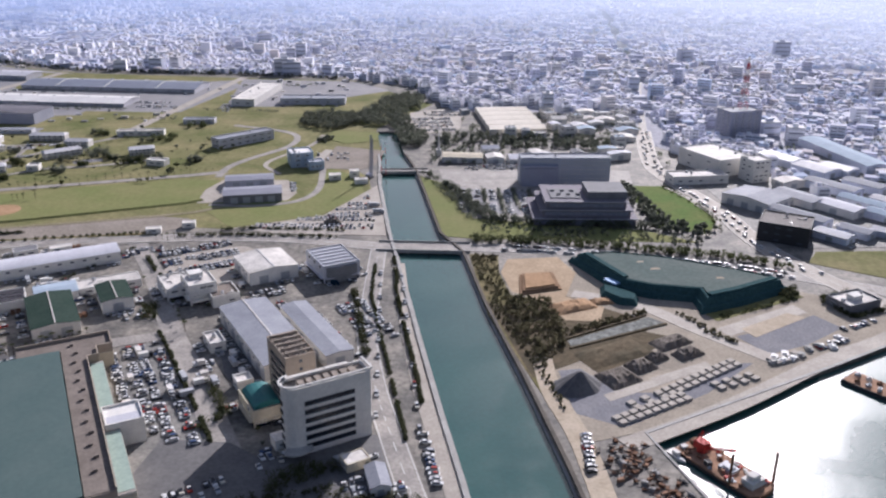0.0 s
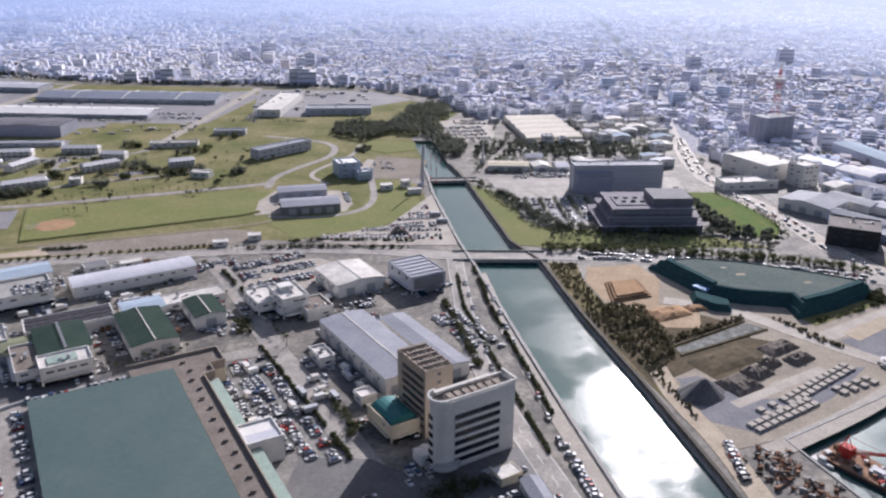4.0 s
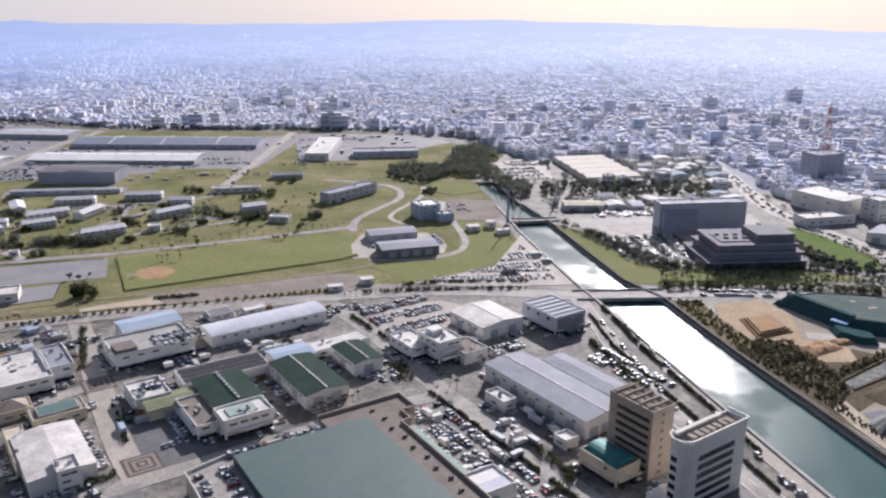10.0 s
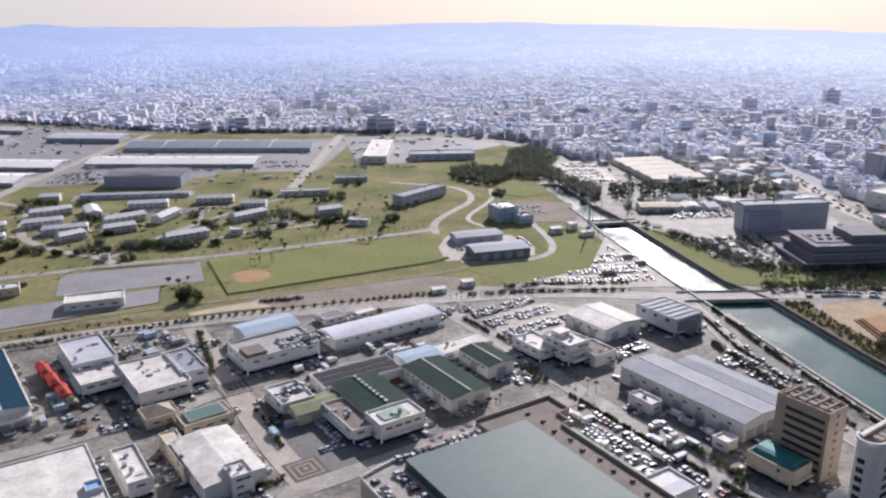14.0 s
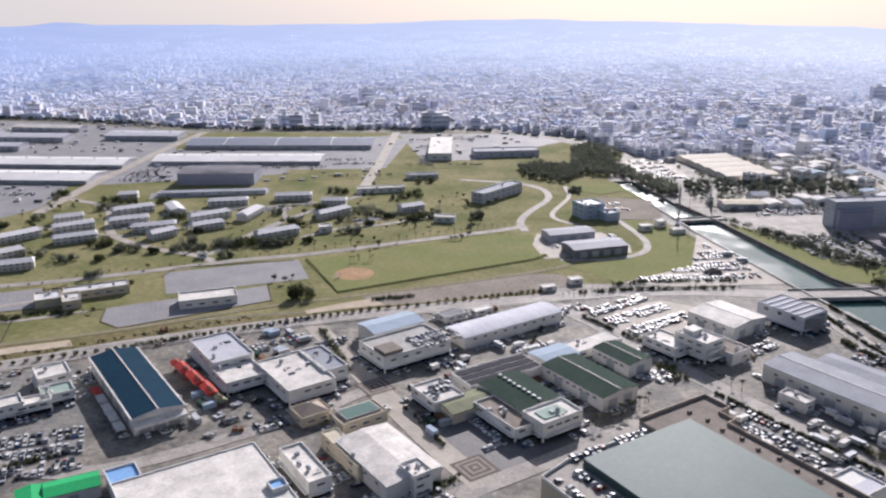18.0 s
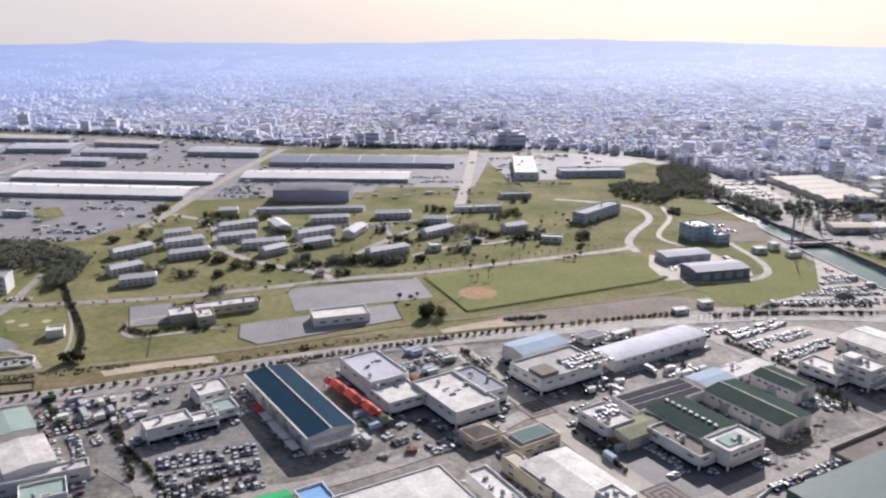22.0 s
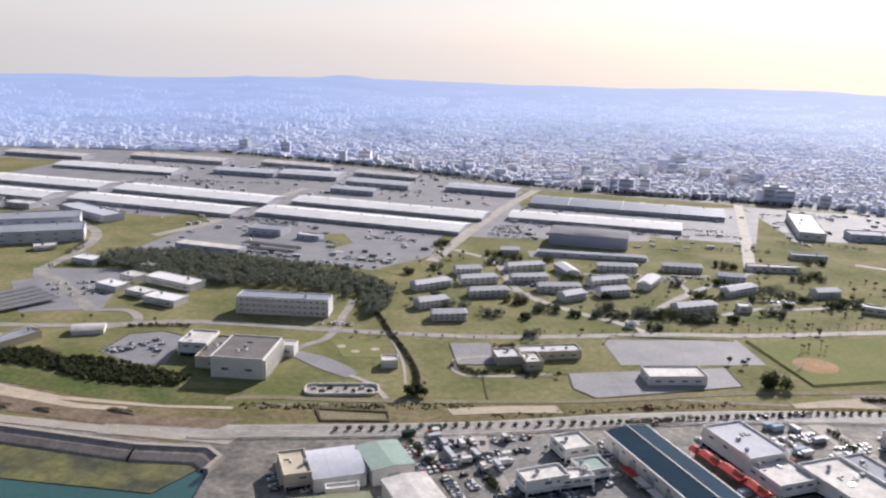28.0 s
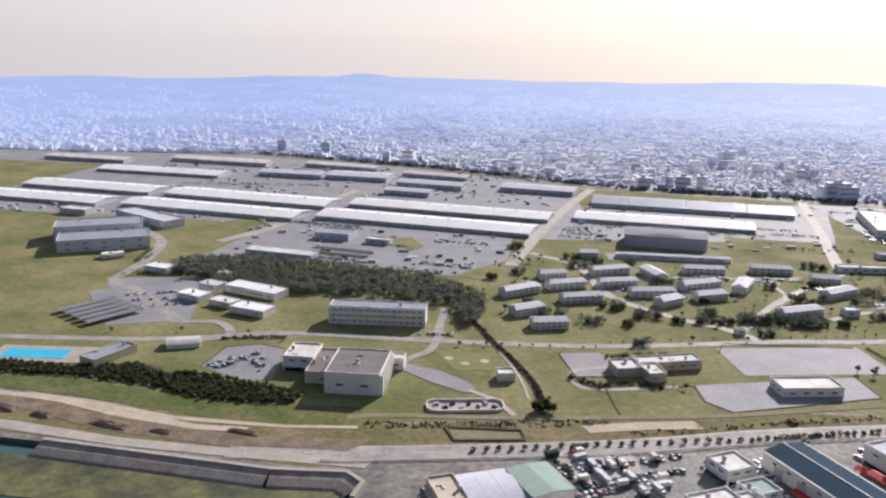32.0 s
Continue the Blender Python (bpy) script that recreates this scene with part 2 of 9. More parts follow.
M_LEAF2 = mat("dark_leaf", (0.066, 0.074, 0.038), (0.086, 0.088, 0.050), rough=0.85, big=0.03, small=0.5, vary=0.3, island=0.3, rnd=0.2, spec=0.05)
M_BRUSH = mat("olive_brush", (0.185, 0.163, 0.098), (0.130, 0.124, 0.074), rough=0.9, big=0.05, small=0.5, vary=0.35, island=0.35, spec=0.04)
# leaf colour paled and greyed: haze over the trees put into it
M_LEAF3 = mat("grey_green_leaf", (0.142, 0.155, 0.116), (0.162, 0.172, 0.134), rough=0.85, big=0.03, small=0.5, vary=0.3, island=0.3, rnd=0.2, spec=0.05)
M_BARK = mat("bark", (0.12, 0.09, 0.065), rough=0.95, vary=0.3)
M_TYRE = mat("tyre", (0.02, 0.02, 0.02), rough=0.9, vary=0.2)
M_POOL = mat("pool_water", (0.03, 0.42, 0.62), (0.05, 0.48, 0.66), rough=0.08, vary=0.1)
M_TEALW = mat("teal_tank_water", (0.13, 0.20, 0.18), (0.10, 0.17, 0.155), rough=0.8, spec=0.1, vary=0.1)
M_BRIGHTG = mat("bright_green_roof", (0.03, 0.42, 0.14), (0.03, 0.34, 0.12), rough=0.6, vary=0.15)
M_BRIGHTB = mat("bright_blue_sheet", (0.20, 0.38, 0.66), (0.25, 0.42, 0.66), rough=0.6, vary=0.15)
# house colours lightened and blued: haze put into the paint
HAZED_TOWN_RAMP = [(0.0, (0.848, 0.848, 0.9)), (0.3, (0.742, 0.753, 0.874)), (0.5, (0.816, 0.784, 0.78)), (0.6, (0.572, 0.583, 0.707)), (0.7, (0.89, 0.88, 0.9)), (0.84, (0.488, 0.498, 0.603)), (0.9, (0.721, 0.668, 0.666)), (0.94, (0.594, 0.678, 0.832))]
# same haze tint; roofc darkens the tops in colour against sunlit contrast
M_TOWN2 = mat("hazed_house_wall", (0.86, 0.85, 0.88), (0.76, 0.75, 0.79), rough=0.9, big=0.1, small=0.5, vary=0.15, rnd=0.3, roofc=(0.54, 0.53, 0.56))
M_GLASSD = mat("deep_window_band", (0.020, 0.024, 0.035), rough=0.2, vary=0.3, big=0.5, spec=0.3)
# streets and windows paled towards lilac, the same haze in their colour
M_TOWNG = mat("hazed_street_ground", (0.36, 0.36, 0.40), (0.46, 0.455, 0.49), rough=0.95, big=0.02, small=0.2, vary=0.25, spec=0.05)
M_TGLASS = mat("hazed_town_window", (0.27, 0.285, 0.35), rough=0.5, vary=0.3, big=0.5, spec=0.2)
M_SLAB = mat("grey_glass_cladding", (0.45, 0.475, 0.52), (0.39, 0.415, 0.46), rough=0.5, big=0.05, small=0.8, vary=0.12)
M_BLUEGREY = mat("blue_grey_cladding", (0.36, 0.37, 0.44), (0.31, 0.32, 0.39), big=0.1, small=0.8, vary=0.12)
# walls of flats and avenue sheds: pale blue of haze in the stucco
M_FLATS = mat("hazed_blue_grey_stucco", (0.70, 0.72, 0.81), (0.61, 0.63, 0.72), big=0.1, small=0.8, vary=0.12, rnd=0.15)
M_STOREDARK = mat("dark_mauve_sheet_roof", (0.150, 0.145, 0.165), (0.195, 0.185, 0.205), rough=0.75, big=0.08, small=0.8, vary=0.2, spec=0.12)
M_GYMROOF = mat("grey_brown_roof", (0.165, 0.150, 0.140), (0.215, 0.197, 0.183), big=0.1, small=0.8, vary=0.2)
M_BEIGEROOF = mat("beige_sheet_roof", (0.78, 0.715, 0.61), (0.66, 0.60, 0.50), big=0.05, small=0.6, vary=0.15, rough=0.8, spec=0.08)
M_HALLROOF = mat("dull_grey_sheet_roof", (0.30, 0.305, 0.35), (0.25, 0.255, 0.30), rough=0.7, big=0.1, small=0.9, vary=0.12, spec=0.15)
M_DASPH = mat("dark_asphalt", (0.105, 0.103, 0.105), (0.145, 0.140, 0.138), rough=0.7, big=0.06, small=0.6, vary=0.25, spec=0.3)
M_DWALL = mat("dark_stained_concrete", (0.115, 0.098, 0.082), (0.075, 0.066, 0.056), big=0.2, small=0.8, vary=0.3)
M_ORUST = mat("orange_rusted_deck", (0.37, 0.225, 0.145), (0.27, 0.165, 0.11), rough=0.9, big=0.25, small=0.9, vary=0.35)
M_BLUEGRAVEL = mat("blue_grey_gravel", (0.195, 0.195, 0.215), (0.25, 0.245, 0.255), rough=0.95, big=0.06, small=0.8, vary=0.25, bump=0.2, spec=0.1)
M_MILK = mat("milky_pond_water", (0.27, 0.28, 0.26), (0.09, 0.095, 0.085), rough=0.85, big=0.22, small=0.6, vary=0.35, spec=0.08)
M_STOREROOF = mat("blue_grey_sheet_roof", (0.25, 0.27, 0.33), (0.21, 0.23, 0.285), rough=0.6, big=0.08, small=0.8, vary=0.15, spec=0.22)
M_SHEETROOF = mat("bright_white_sheet_roof", (0.82, 0.80, 0.77), (0.72, 0.70, 0.68), big=0.05, small=0.6, vary=0.12, rnd=0.06, rough=0.7, spec=0.2)
M_HOUSE = mat("housing_wall", (0.68, 0.655, 0.63), (0.60, 0.575, 0.55), big=0.15, small=0.8, vary=0.12, rnd=0.08)
M_HROOF = mat("housing_roof", (0.72, 0.70, 0.70), (0.61, 0.595, 0.60), big=0.15, small=0.8, vary=0.15, rnd=0.1)


def leafy(m):
    """Lets light through the leaves."""
    nt = m.node_tree
    bs, out = nt.nodes["Principled BSDF"], nt.nodes["Material Output"]
    tr, mx = nt.nodes.new("ShaderNodeBsdfTranslucent"), nt.nodes.new("ShaderNodeMixShader")
    mx.inputs[0].default_value = 0.48
    nt.links.new(bs.inputs["Base Color"].links[0].from_socket, tr.inputs["Color"])
    nt.links.new(bs.outputs[0], mx.inputs[1])
    nt.links.new(tr.outputs[0], mx.inputs[2])
    nt.links.new(mx.outputs[0], out.inputs["Surface"])


for leaf_mat in (M_LEAF, M_LEAF2, M_LEAF3, M_BRUSH):
    leafy(leaf_mat)


def coloured(name, ramp_rows, rough, sock_kind, sock):
    """A paint whose colour is drawn from a short ramp, piece by piece."""
    m = mat(name, (0.5, 0.5, 0.5), rough=rough, vary=0.1)
    nt = m.node_tree
    oi = nt.nodes.new(sock_kind)
    cr = nt.nodes.new("ShaderNodeValToRGB")
    cr.color_ramp.interpolation = "CONSTANT"
    els = cr.color_ramp.elements
    for i, (p, c) in enumerate(ramp_rows):
        e = els[i] if i < 2 else els.new(p)
        e.position, e.color = p, (*c, 1)
    nt.links.new(oi.outputs[sock], cr.inputs[0])
    nt.links.new(cr.outputs[0], nt.nodes["Principled BSDF"].inputs["Base Color"])
    return m


CAR_RAMP = [(0.0, (0.62, 0.62, 0.61)), (0.48, (0.42, 0.43, 0.45)), (0.68, (0.03, 0.03, 0.035)), (0.86, (0.04, 0.07, 0.15)), (0.92, (0.30, 0.04, 0.03)), (0.95, (0.50, 0.47, 0.40))]
M_CAR = coloured("car_paint", CAR_RAMP, 0.42, "ShaderNodeObjectInfo", "Random")
M_CARS = coloured("car_paint_many", CAR_RAMP, 0.42, "ShaderNodeNewGeometry", "Random Per Island")

M_TOWN = coloured("hazed_concrete_many", HAZED_TOWN_RAMP, 0.9, "ShaderNodeNewGeometry", "Random Per Island")
M_TOWN.node_tree.nodes["Principled BSDF"].inputs["Specular IOR Level"].default_value = 0.08


def dim_sunlit_tops(m, shade):
    """Darkens upward faces in the colour, evening out sunlit flat roofs against shaded walls."""
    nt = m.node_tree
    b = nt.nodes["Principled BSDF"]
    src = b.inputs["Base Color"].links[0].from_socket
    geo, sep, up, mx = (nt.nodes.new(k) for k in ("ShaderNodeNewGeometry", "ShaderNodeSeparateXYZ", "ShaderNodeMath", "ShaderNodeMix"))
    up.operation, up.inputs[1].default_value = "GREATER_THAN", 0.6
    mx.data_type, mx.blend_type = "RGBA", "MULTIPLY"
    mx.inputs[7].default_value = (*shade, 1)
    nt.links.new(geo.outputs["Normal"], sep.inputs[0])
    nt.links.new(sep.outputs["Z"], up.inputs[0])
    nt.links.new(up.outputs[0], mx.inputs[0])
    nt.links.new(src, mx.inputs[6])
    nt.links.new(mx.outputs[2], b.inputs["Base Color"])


dim_sunlit_tops(M_TOWN, (0.72, 0.715, 0.73))
def water(name, calm, ruffled, ripple):
    """Teal water with smooth and wind-ruffled patches."""
    m = mat(name, (0.022, 0.080, 0.074), (0.032, 0.100, 0.088), rough=0.2, big=0.015, small=0.5, vary=0.15, spec=0.6)
    nt = m.node_tree
    bs = nt.nodes["Principled BSDF"]
    bs.inputs["IOR"].default_value = 1.5
    tc, fine, broad, bp, mr = (nt.nodes.new(k) for k in ("ShaderNodeTexCoord", "ShaderNodeTexNoise", "ShaderNodeTexNoise", "ShaderNodeBump", "ShaderNodeMapRange"))
    fine.inputs["Scale"].default_value, fine.inputs["Detail"].default_value = 1.1, 5.0
    broad.inputs["Scale"].default_value, broad.inputs["Detail"].default_value = 0.026, 7.0
    bp.inputs["Distance"].default_value, bp.inputs["Strength"].default_value = 0.25, ripple
    mr.inputs["From Min"].default_value, mr.inputs["From Max"].default_value = 0.42, 0.56
    mr.inputs["To Min"].default_value, mr.inputs["To Max"].default_value = calm, ruffled
    for n in (fine, broad):
        nt.links.new(tc.outputs["Object"], n.inputs["Vector"])
    nt.links.new(broad.outputs["Fac"], mr.inputs["Value"])
    nt.links.new(mr.outputs[0], bs.inputs["Roughness"])
    nt.links.new(fine.outputs["Fac"], bp.inputs["Height"])
    nt.links.new(bp.outputs[0], bs.inputs["Normal"])
    return m


M_WATER = water("river_water", 0.09, 0.18, 0.14)
M_BASIN = water("basin_water", 0.27, 0.36, 0.22)


def paint_haze(m, near_d, far_d):
    """Backdrop of the far distance: haze painted in as emission growing with distance, bluer away from the sun and
    paler below it.
    """
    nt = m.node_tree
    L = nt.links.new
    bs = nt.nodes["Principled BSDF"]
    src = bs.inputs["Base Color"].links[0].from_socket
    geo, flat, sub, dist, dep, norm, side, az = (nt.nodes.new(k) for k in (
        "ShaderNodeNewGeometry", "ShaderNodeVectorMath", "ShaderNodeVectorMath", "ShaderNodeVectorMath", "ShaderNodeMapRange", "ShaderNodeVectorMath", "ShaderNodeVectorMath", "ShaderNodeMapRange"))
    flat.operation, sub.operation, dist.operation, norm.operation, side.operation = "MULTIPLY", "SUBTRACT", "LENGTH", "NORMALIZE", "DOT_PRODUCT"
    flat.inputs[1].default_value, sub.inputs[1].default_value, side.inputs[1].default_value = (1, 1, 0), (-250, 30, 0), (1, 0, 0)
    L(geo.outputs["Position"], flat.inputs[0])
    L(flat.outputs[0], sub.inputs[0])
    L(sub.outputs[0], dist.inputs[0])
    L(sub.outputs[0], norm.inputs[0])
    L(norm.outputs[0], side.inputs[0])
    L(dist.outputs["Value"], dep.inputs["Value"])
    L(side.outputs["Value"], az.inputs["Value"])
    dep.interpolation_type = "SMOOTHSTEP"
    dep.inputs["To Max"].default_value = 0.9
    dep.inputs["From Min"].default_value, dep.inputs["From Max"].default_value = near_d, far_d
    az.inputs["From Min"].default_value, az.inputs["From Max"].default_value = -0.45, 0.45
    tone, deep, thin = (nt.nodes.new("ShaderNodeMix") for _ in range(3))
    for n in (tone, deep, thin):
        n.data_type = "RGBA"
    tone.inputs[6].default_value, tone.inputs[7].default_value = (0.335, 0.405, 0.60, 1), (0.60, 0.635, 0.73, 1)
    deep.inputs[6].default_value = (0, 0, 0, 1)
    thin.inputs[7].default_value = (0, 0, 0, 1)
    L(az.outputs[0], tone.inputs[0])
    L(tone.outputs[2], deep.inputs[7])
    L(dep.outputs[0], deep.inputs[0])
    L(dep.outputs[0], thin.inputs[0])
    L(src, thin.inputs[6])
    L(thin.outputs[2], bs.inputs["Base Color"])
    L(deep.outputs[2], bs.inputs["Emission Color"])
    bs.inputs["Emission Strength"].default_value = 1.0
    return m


# far hills and houses glow with painted haze, base colour fading out
M_FAR = paint_haze(mat("hazy_hills", (0.05, 0.07, 0.06), (0.42, 0.42, 0.42), rough=1.0, big=0.006, small=0.05, vary=0.4, spec=0.0), 1180, 2200)
M_FARTOWN = coloured("hazy_far_town", HAZED_TOWN_RAMP, 0.9, "ShaderNodeNewGeometry", "Random Per Island")
dim_sunlit_tops(M_FARTOWN, (0.70, 0.71, 0.755))
paint_haze(M_FARTOWN, 1180, 2200)


# ---- builders ----
class MB:
    """Gathers vertices and faces, then makes one mesh."""

    def __init__(self):
        self.v, self.f, self.mi = [], [], []

    def face(self, pts, mi=0):
        n = len(self.v)
        self.v.extend(pts)
        self.f.append(tuple(range(n, n + len(pts))))
        self.mi.append(mi)

    def box(self, x0, x1, y0, y1, z0, z1, mi=0, bottom=False):
        n = len(self.v)
        self.v += [(x0, y0, z0), (x1, y0, z0), (x1, y1, z0), (x0, y1, z0), (x0, y0, z1), (x1, y0, z1), (x1, y1, z1), (x0, y1, z1)]
        fs = [(4, 5, 6, 7), (0, 1, 5, 4), (1, 2, 6, 5), (2, 3, 7, 6), (3, 0, 4, 7)] + ([(3, 2, 1, 0)] if bottom else [])
        self.f += [tuple(n + i for i in q) for q in fs]
        self.mi += [mi] * len(fs)
        return self

    def prism(self, poly, z0, z1, mi=0):
        n, k = len(self.v), len(poly)
        area = sum(poly[i][0] * poly[(i + 1) % k][1] - poly[(i + 1) % k][0] * poly[i][1] for i in range(k))
        if area < 0:
            poly = poly[::-1]
        self.v += [(x, y, z0) for x, y in poly] + [(x, y, z1) for x, y in poly]
        self.f.append(tuple(range(n + k, n + 2 * k)))
        self.f += [(n + i, n + (i + 1) % k, n + k + (i + 1) % k, n + k + i) for i in range(k)]
        self.mi += [mi] * (k + 1)
        return self

    def cyl(self, x, y, z0, z1, r, n=8, r2=None, mi=0):
        r2 = r if r2 is None else r2
        a = [2 * math.pi * i / n for i in range(n)]
        lo, hi = [(x + r * math.cos(t), y + r * math.sin(t), z0) for t in a], [(x + r2 * math.cos(t), y + r2 * math.sin(t), z1) for t in a]
        m = len(self.v)
        self.v += lo + hi
        self.f += [(m + i, m + (i + 1) % n, m + n + (i + 1) % n, m + n + i) for i in range(n)] + [tuple(range(m + n, m + 2 * n))]
        self.mi += [mi] * (n + 1)
        return self

    def beam(self, a, b, r=0.2, mi=0):
        a, b = Vector(a), Vector(b)
        d = (b - a).normalized()
        s = d.cross(Vector((0, 0, 1)) if abs(d.z) < 0.9 else Vector((1, 0, 0))).normalized() * r
        t = d.cross(s).normalized() * r
        n = len(self.v)
        for p in (a, b):
            self.v += [tuple(p + s), tuple(p + t), tuple(p - s), tuple(p - t)]
        self.f += [(n + i, n + (i + 1) % 4, n + 4 + (i + 1) % 4, n + 4 + i) for i in range(4)] + [(n + 3, n + 2, n + 1, n), (n + 4, n + 5, n + 6, n + 7)]
        self.mi += [mi] * 6
        return self

    def mesh(self, name, *mats):
        me = bpy.data.meshes.new(name)
        me.from_pydata(self.v, [], self.f)
        for m in mats:
            me.materials.append(m)
        if len(mats) > 1:
            me.polygons.foreach_set("material_index", self.mi)
        me.update()
        return me


def thing(name, x, y, z, yaw, label, category, group=""):
    ob = new(name)
    ob.empty_display_size = 0.5
    ob.matrix_basis = pose(x, y, z, 0, 0, yaw)
    return tagged(ob, label, category, group)


def part(name, mesh, parent, loc=(0, 0, 0), rz=0.0, label=""):
    ob = new(name, mesh)
    ob.parent = parent
    ob.matrix_basis = pose(*loc, 0, 0, rz)
    return tagged(ob, label) if label else ob


def solid(name, mb, mats, label="", category="", group="", kind="", loc=(0, 0, 0), yaw=0.0):
    ob = new(name, mb.mesh(name, *mats))
    ob.matrix_basis = pose(*loc, 0, 0, yaw)
    return tagged(ob, label, category, group, kind)


MESHES = {}
FOOT = [(-185, 263, 96, 118, 27)]     # ground taken by buildings: x, y, width, depth, yaw


def clear(x, y, r=0.0):
    for fx, fy, fw, fd, fa in FOOT:
        dx, dy = x - fx, y - fy
        if abs(dx) + abs(dy) < fw + fd + 2 * r:
            c, s = math.cos(radians(fa)), math.sin(radians(fa))
            if abs(c * dx + s * dy) < fw / 2 + r and abs(c * dy - s * dx) < fd / 2 + r:
                return False
    return True



def window_mesh(w, h, frame_mat, depth=0.14):
    key = ("window", round(w, 2), round(h, 2), frame_mat.name)
    if key not in MESHES:
        m = MB()
        t = min(0.16, w * 0.08)
        m.box(-w / 2, w / 2, -depth, 0.02, 0, t, 0, True).box(-w / 2, w / 2, -depth, 0.02, h - t, h, 0, True)
        m.box(-w / 2, -w / 2 + t, -depth, 0.02, t, h - t).box(w / 2 - t, w / 2, -depth, 0.02, t, h - t)
        m.box(-w / 2 + t, w / 2 - t, -depth * 0.4, 0.0, t, h - t, 1)
        MESHES[key] = m.mesh("window", frame_mat, M_GLASS)
    return MESHES[key]


def door_mesh(w, h, m_door):
    key = ("door", w, h, m_door.name)
    if key not in MESHES:
        m = MB()
        k = max(4, int(h / 0.6))
        rows = [(h * i / k, -0.10 - 0.06 * (i % 2)) for i in range(k + 1)]
        m.v += [(s * w / 2, y, z) for z, y in rows for s in (-1, 1)] + [(-w / 2, 0.02, h), (w / 2, 0.02, h), (-w / 2, 0.02, 0), (w / 2, 0.02, 0)]
        n = 2 * k
        m.f += [(2 * i, 2 * i + 1, 2 * i + 3, 2 * i + 2) for i in range(k)] + [(n, n + 1, n + 3, n + 2), (n + 5, 1, 0, n + 4)]
        m.f += [(n + 4, *range(0, n + 1, 2), n + 2), (*range(n + 1, 0, -2), n + 5, n + 3)]
        m.mi += [0] * len(m.f)
        MESHES[key] = m.mesh("door", m_door)
    return MESHES[key]


def along(parent, mesh, name, side, w, d, z, n, margin=1.5, skip=0.0):
    """n alike parts in a row on one side (s, n, e, w) of a w x d block."""
    length = w if side in "sn" else d
    rr = random.Random(int(w * 91 + d * 37 + z * 11 + ord(side)))
    for i in range(n):
        if rr.random() < skip:
            continue
        p = -length / 2 + margin + (length - 2 * margin) * (i + 0.5) / n
        loc, rz = {"s": ((p, -d / 2, z), 0), "n": ((-p, d / 2, z), 180), "e": ((w / 2, p, z), 90), "w": ((-w / 2, -p, z), 270)}[side]
        part(name, mesh, parent, loc, rz)


def units(parent, w, d, z, n, seed, mesh=None):
    """Air conditioners on a roof."""
    r = random.Random(seed)
    if "ac" not in MESHES:
        m = MB().box(-0.9, 0.9, -0.6, 0.6, 0, 1.2).cyl(0.35, 0, 1.2, 1.3, 0.4, 8)
        m.box(-0.95, 0.95, -0.65, 0.65, 1.05, 1.12)
        MESHES["ac"] = m.mesh("roof_unit", M_STEEL)
        MESHES["tank"] = MB().cyl(0, 0, 0, 0.5, 0.15, 6).cyl(0, 0, 0.5, 2.0, 0.9, 10).cyl(0, 0, 2.0, 2.3, 0.9, 10, 0.25).mesh("water_tank", M_STEEL)
    for i in range((n + 1) // 2):
        part("roof_unit" if i % 3 else "water_tank", mesh or (MESHES["ac"] if i % 3 else MESHES["tank"]), parent, (r.uniform(-w, w) * 0.38, r.uniform(-d, d) * 0.38, z), r.choice((0, 90)))


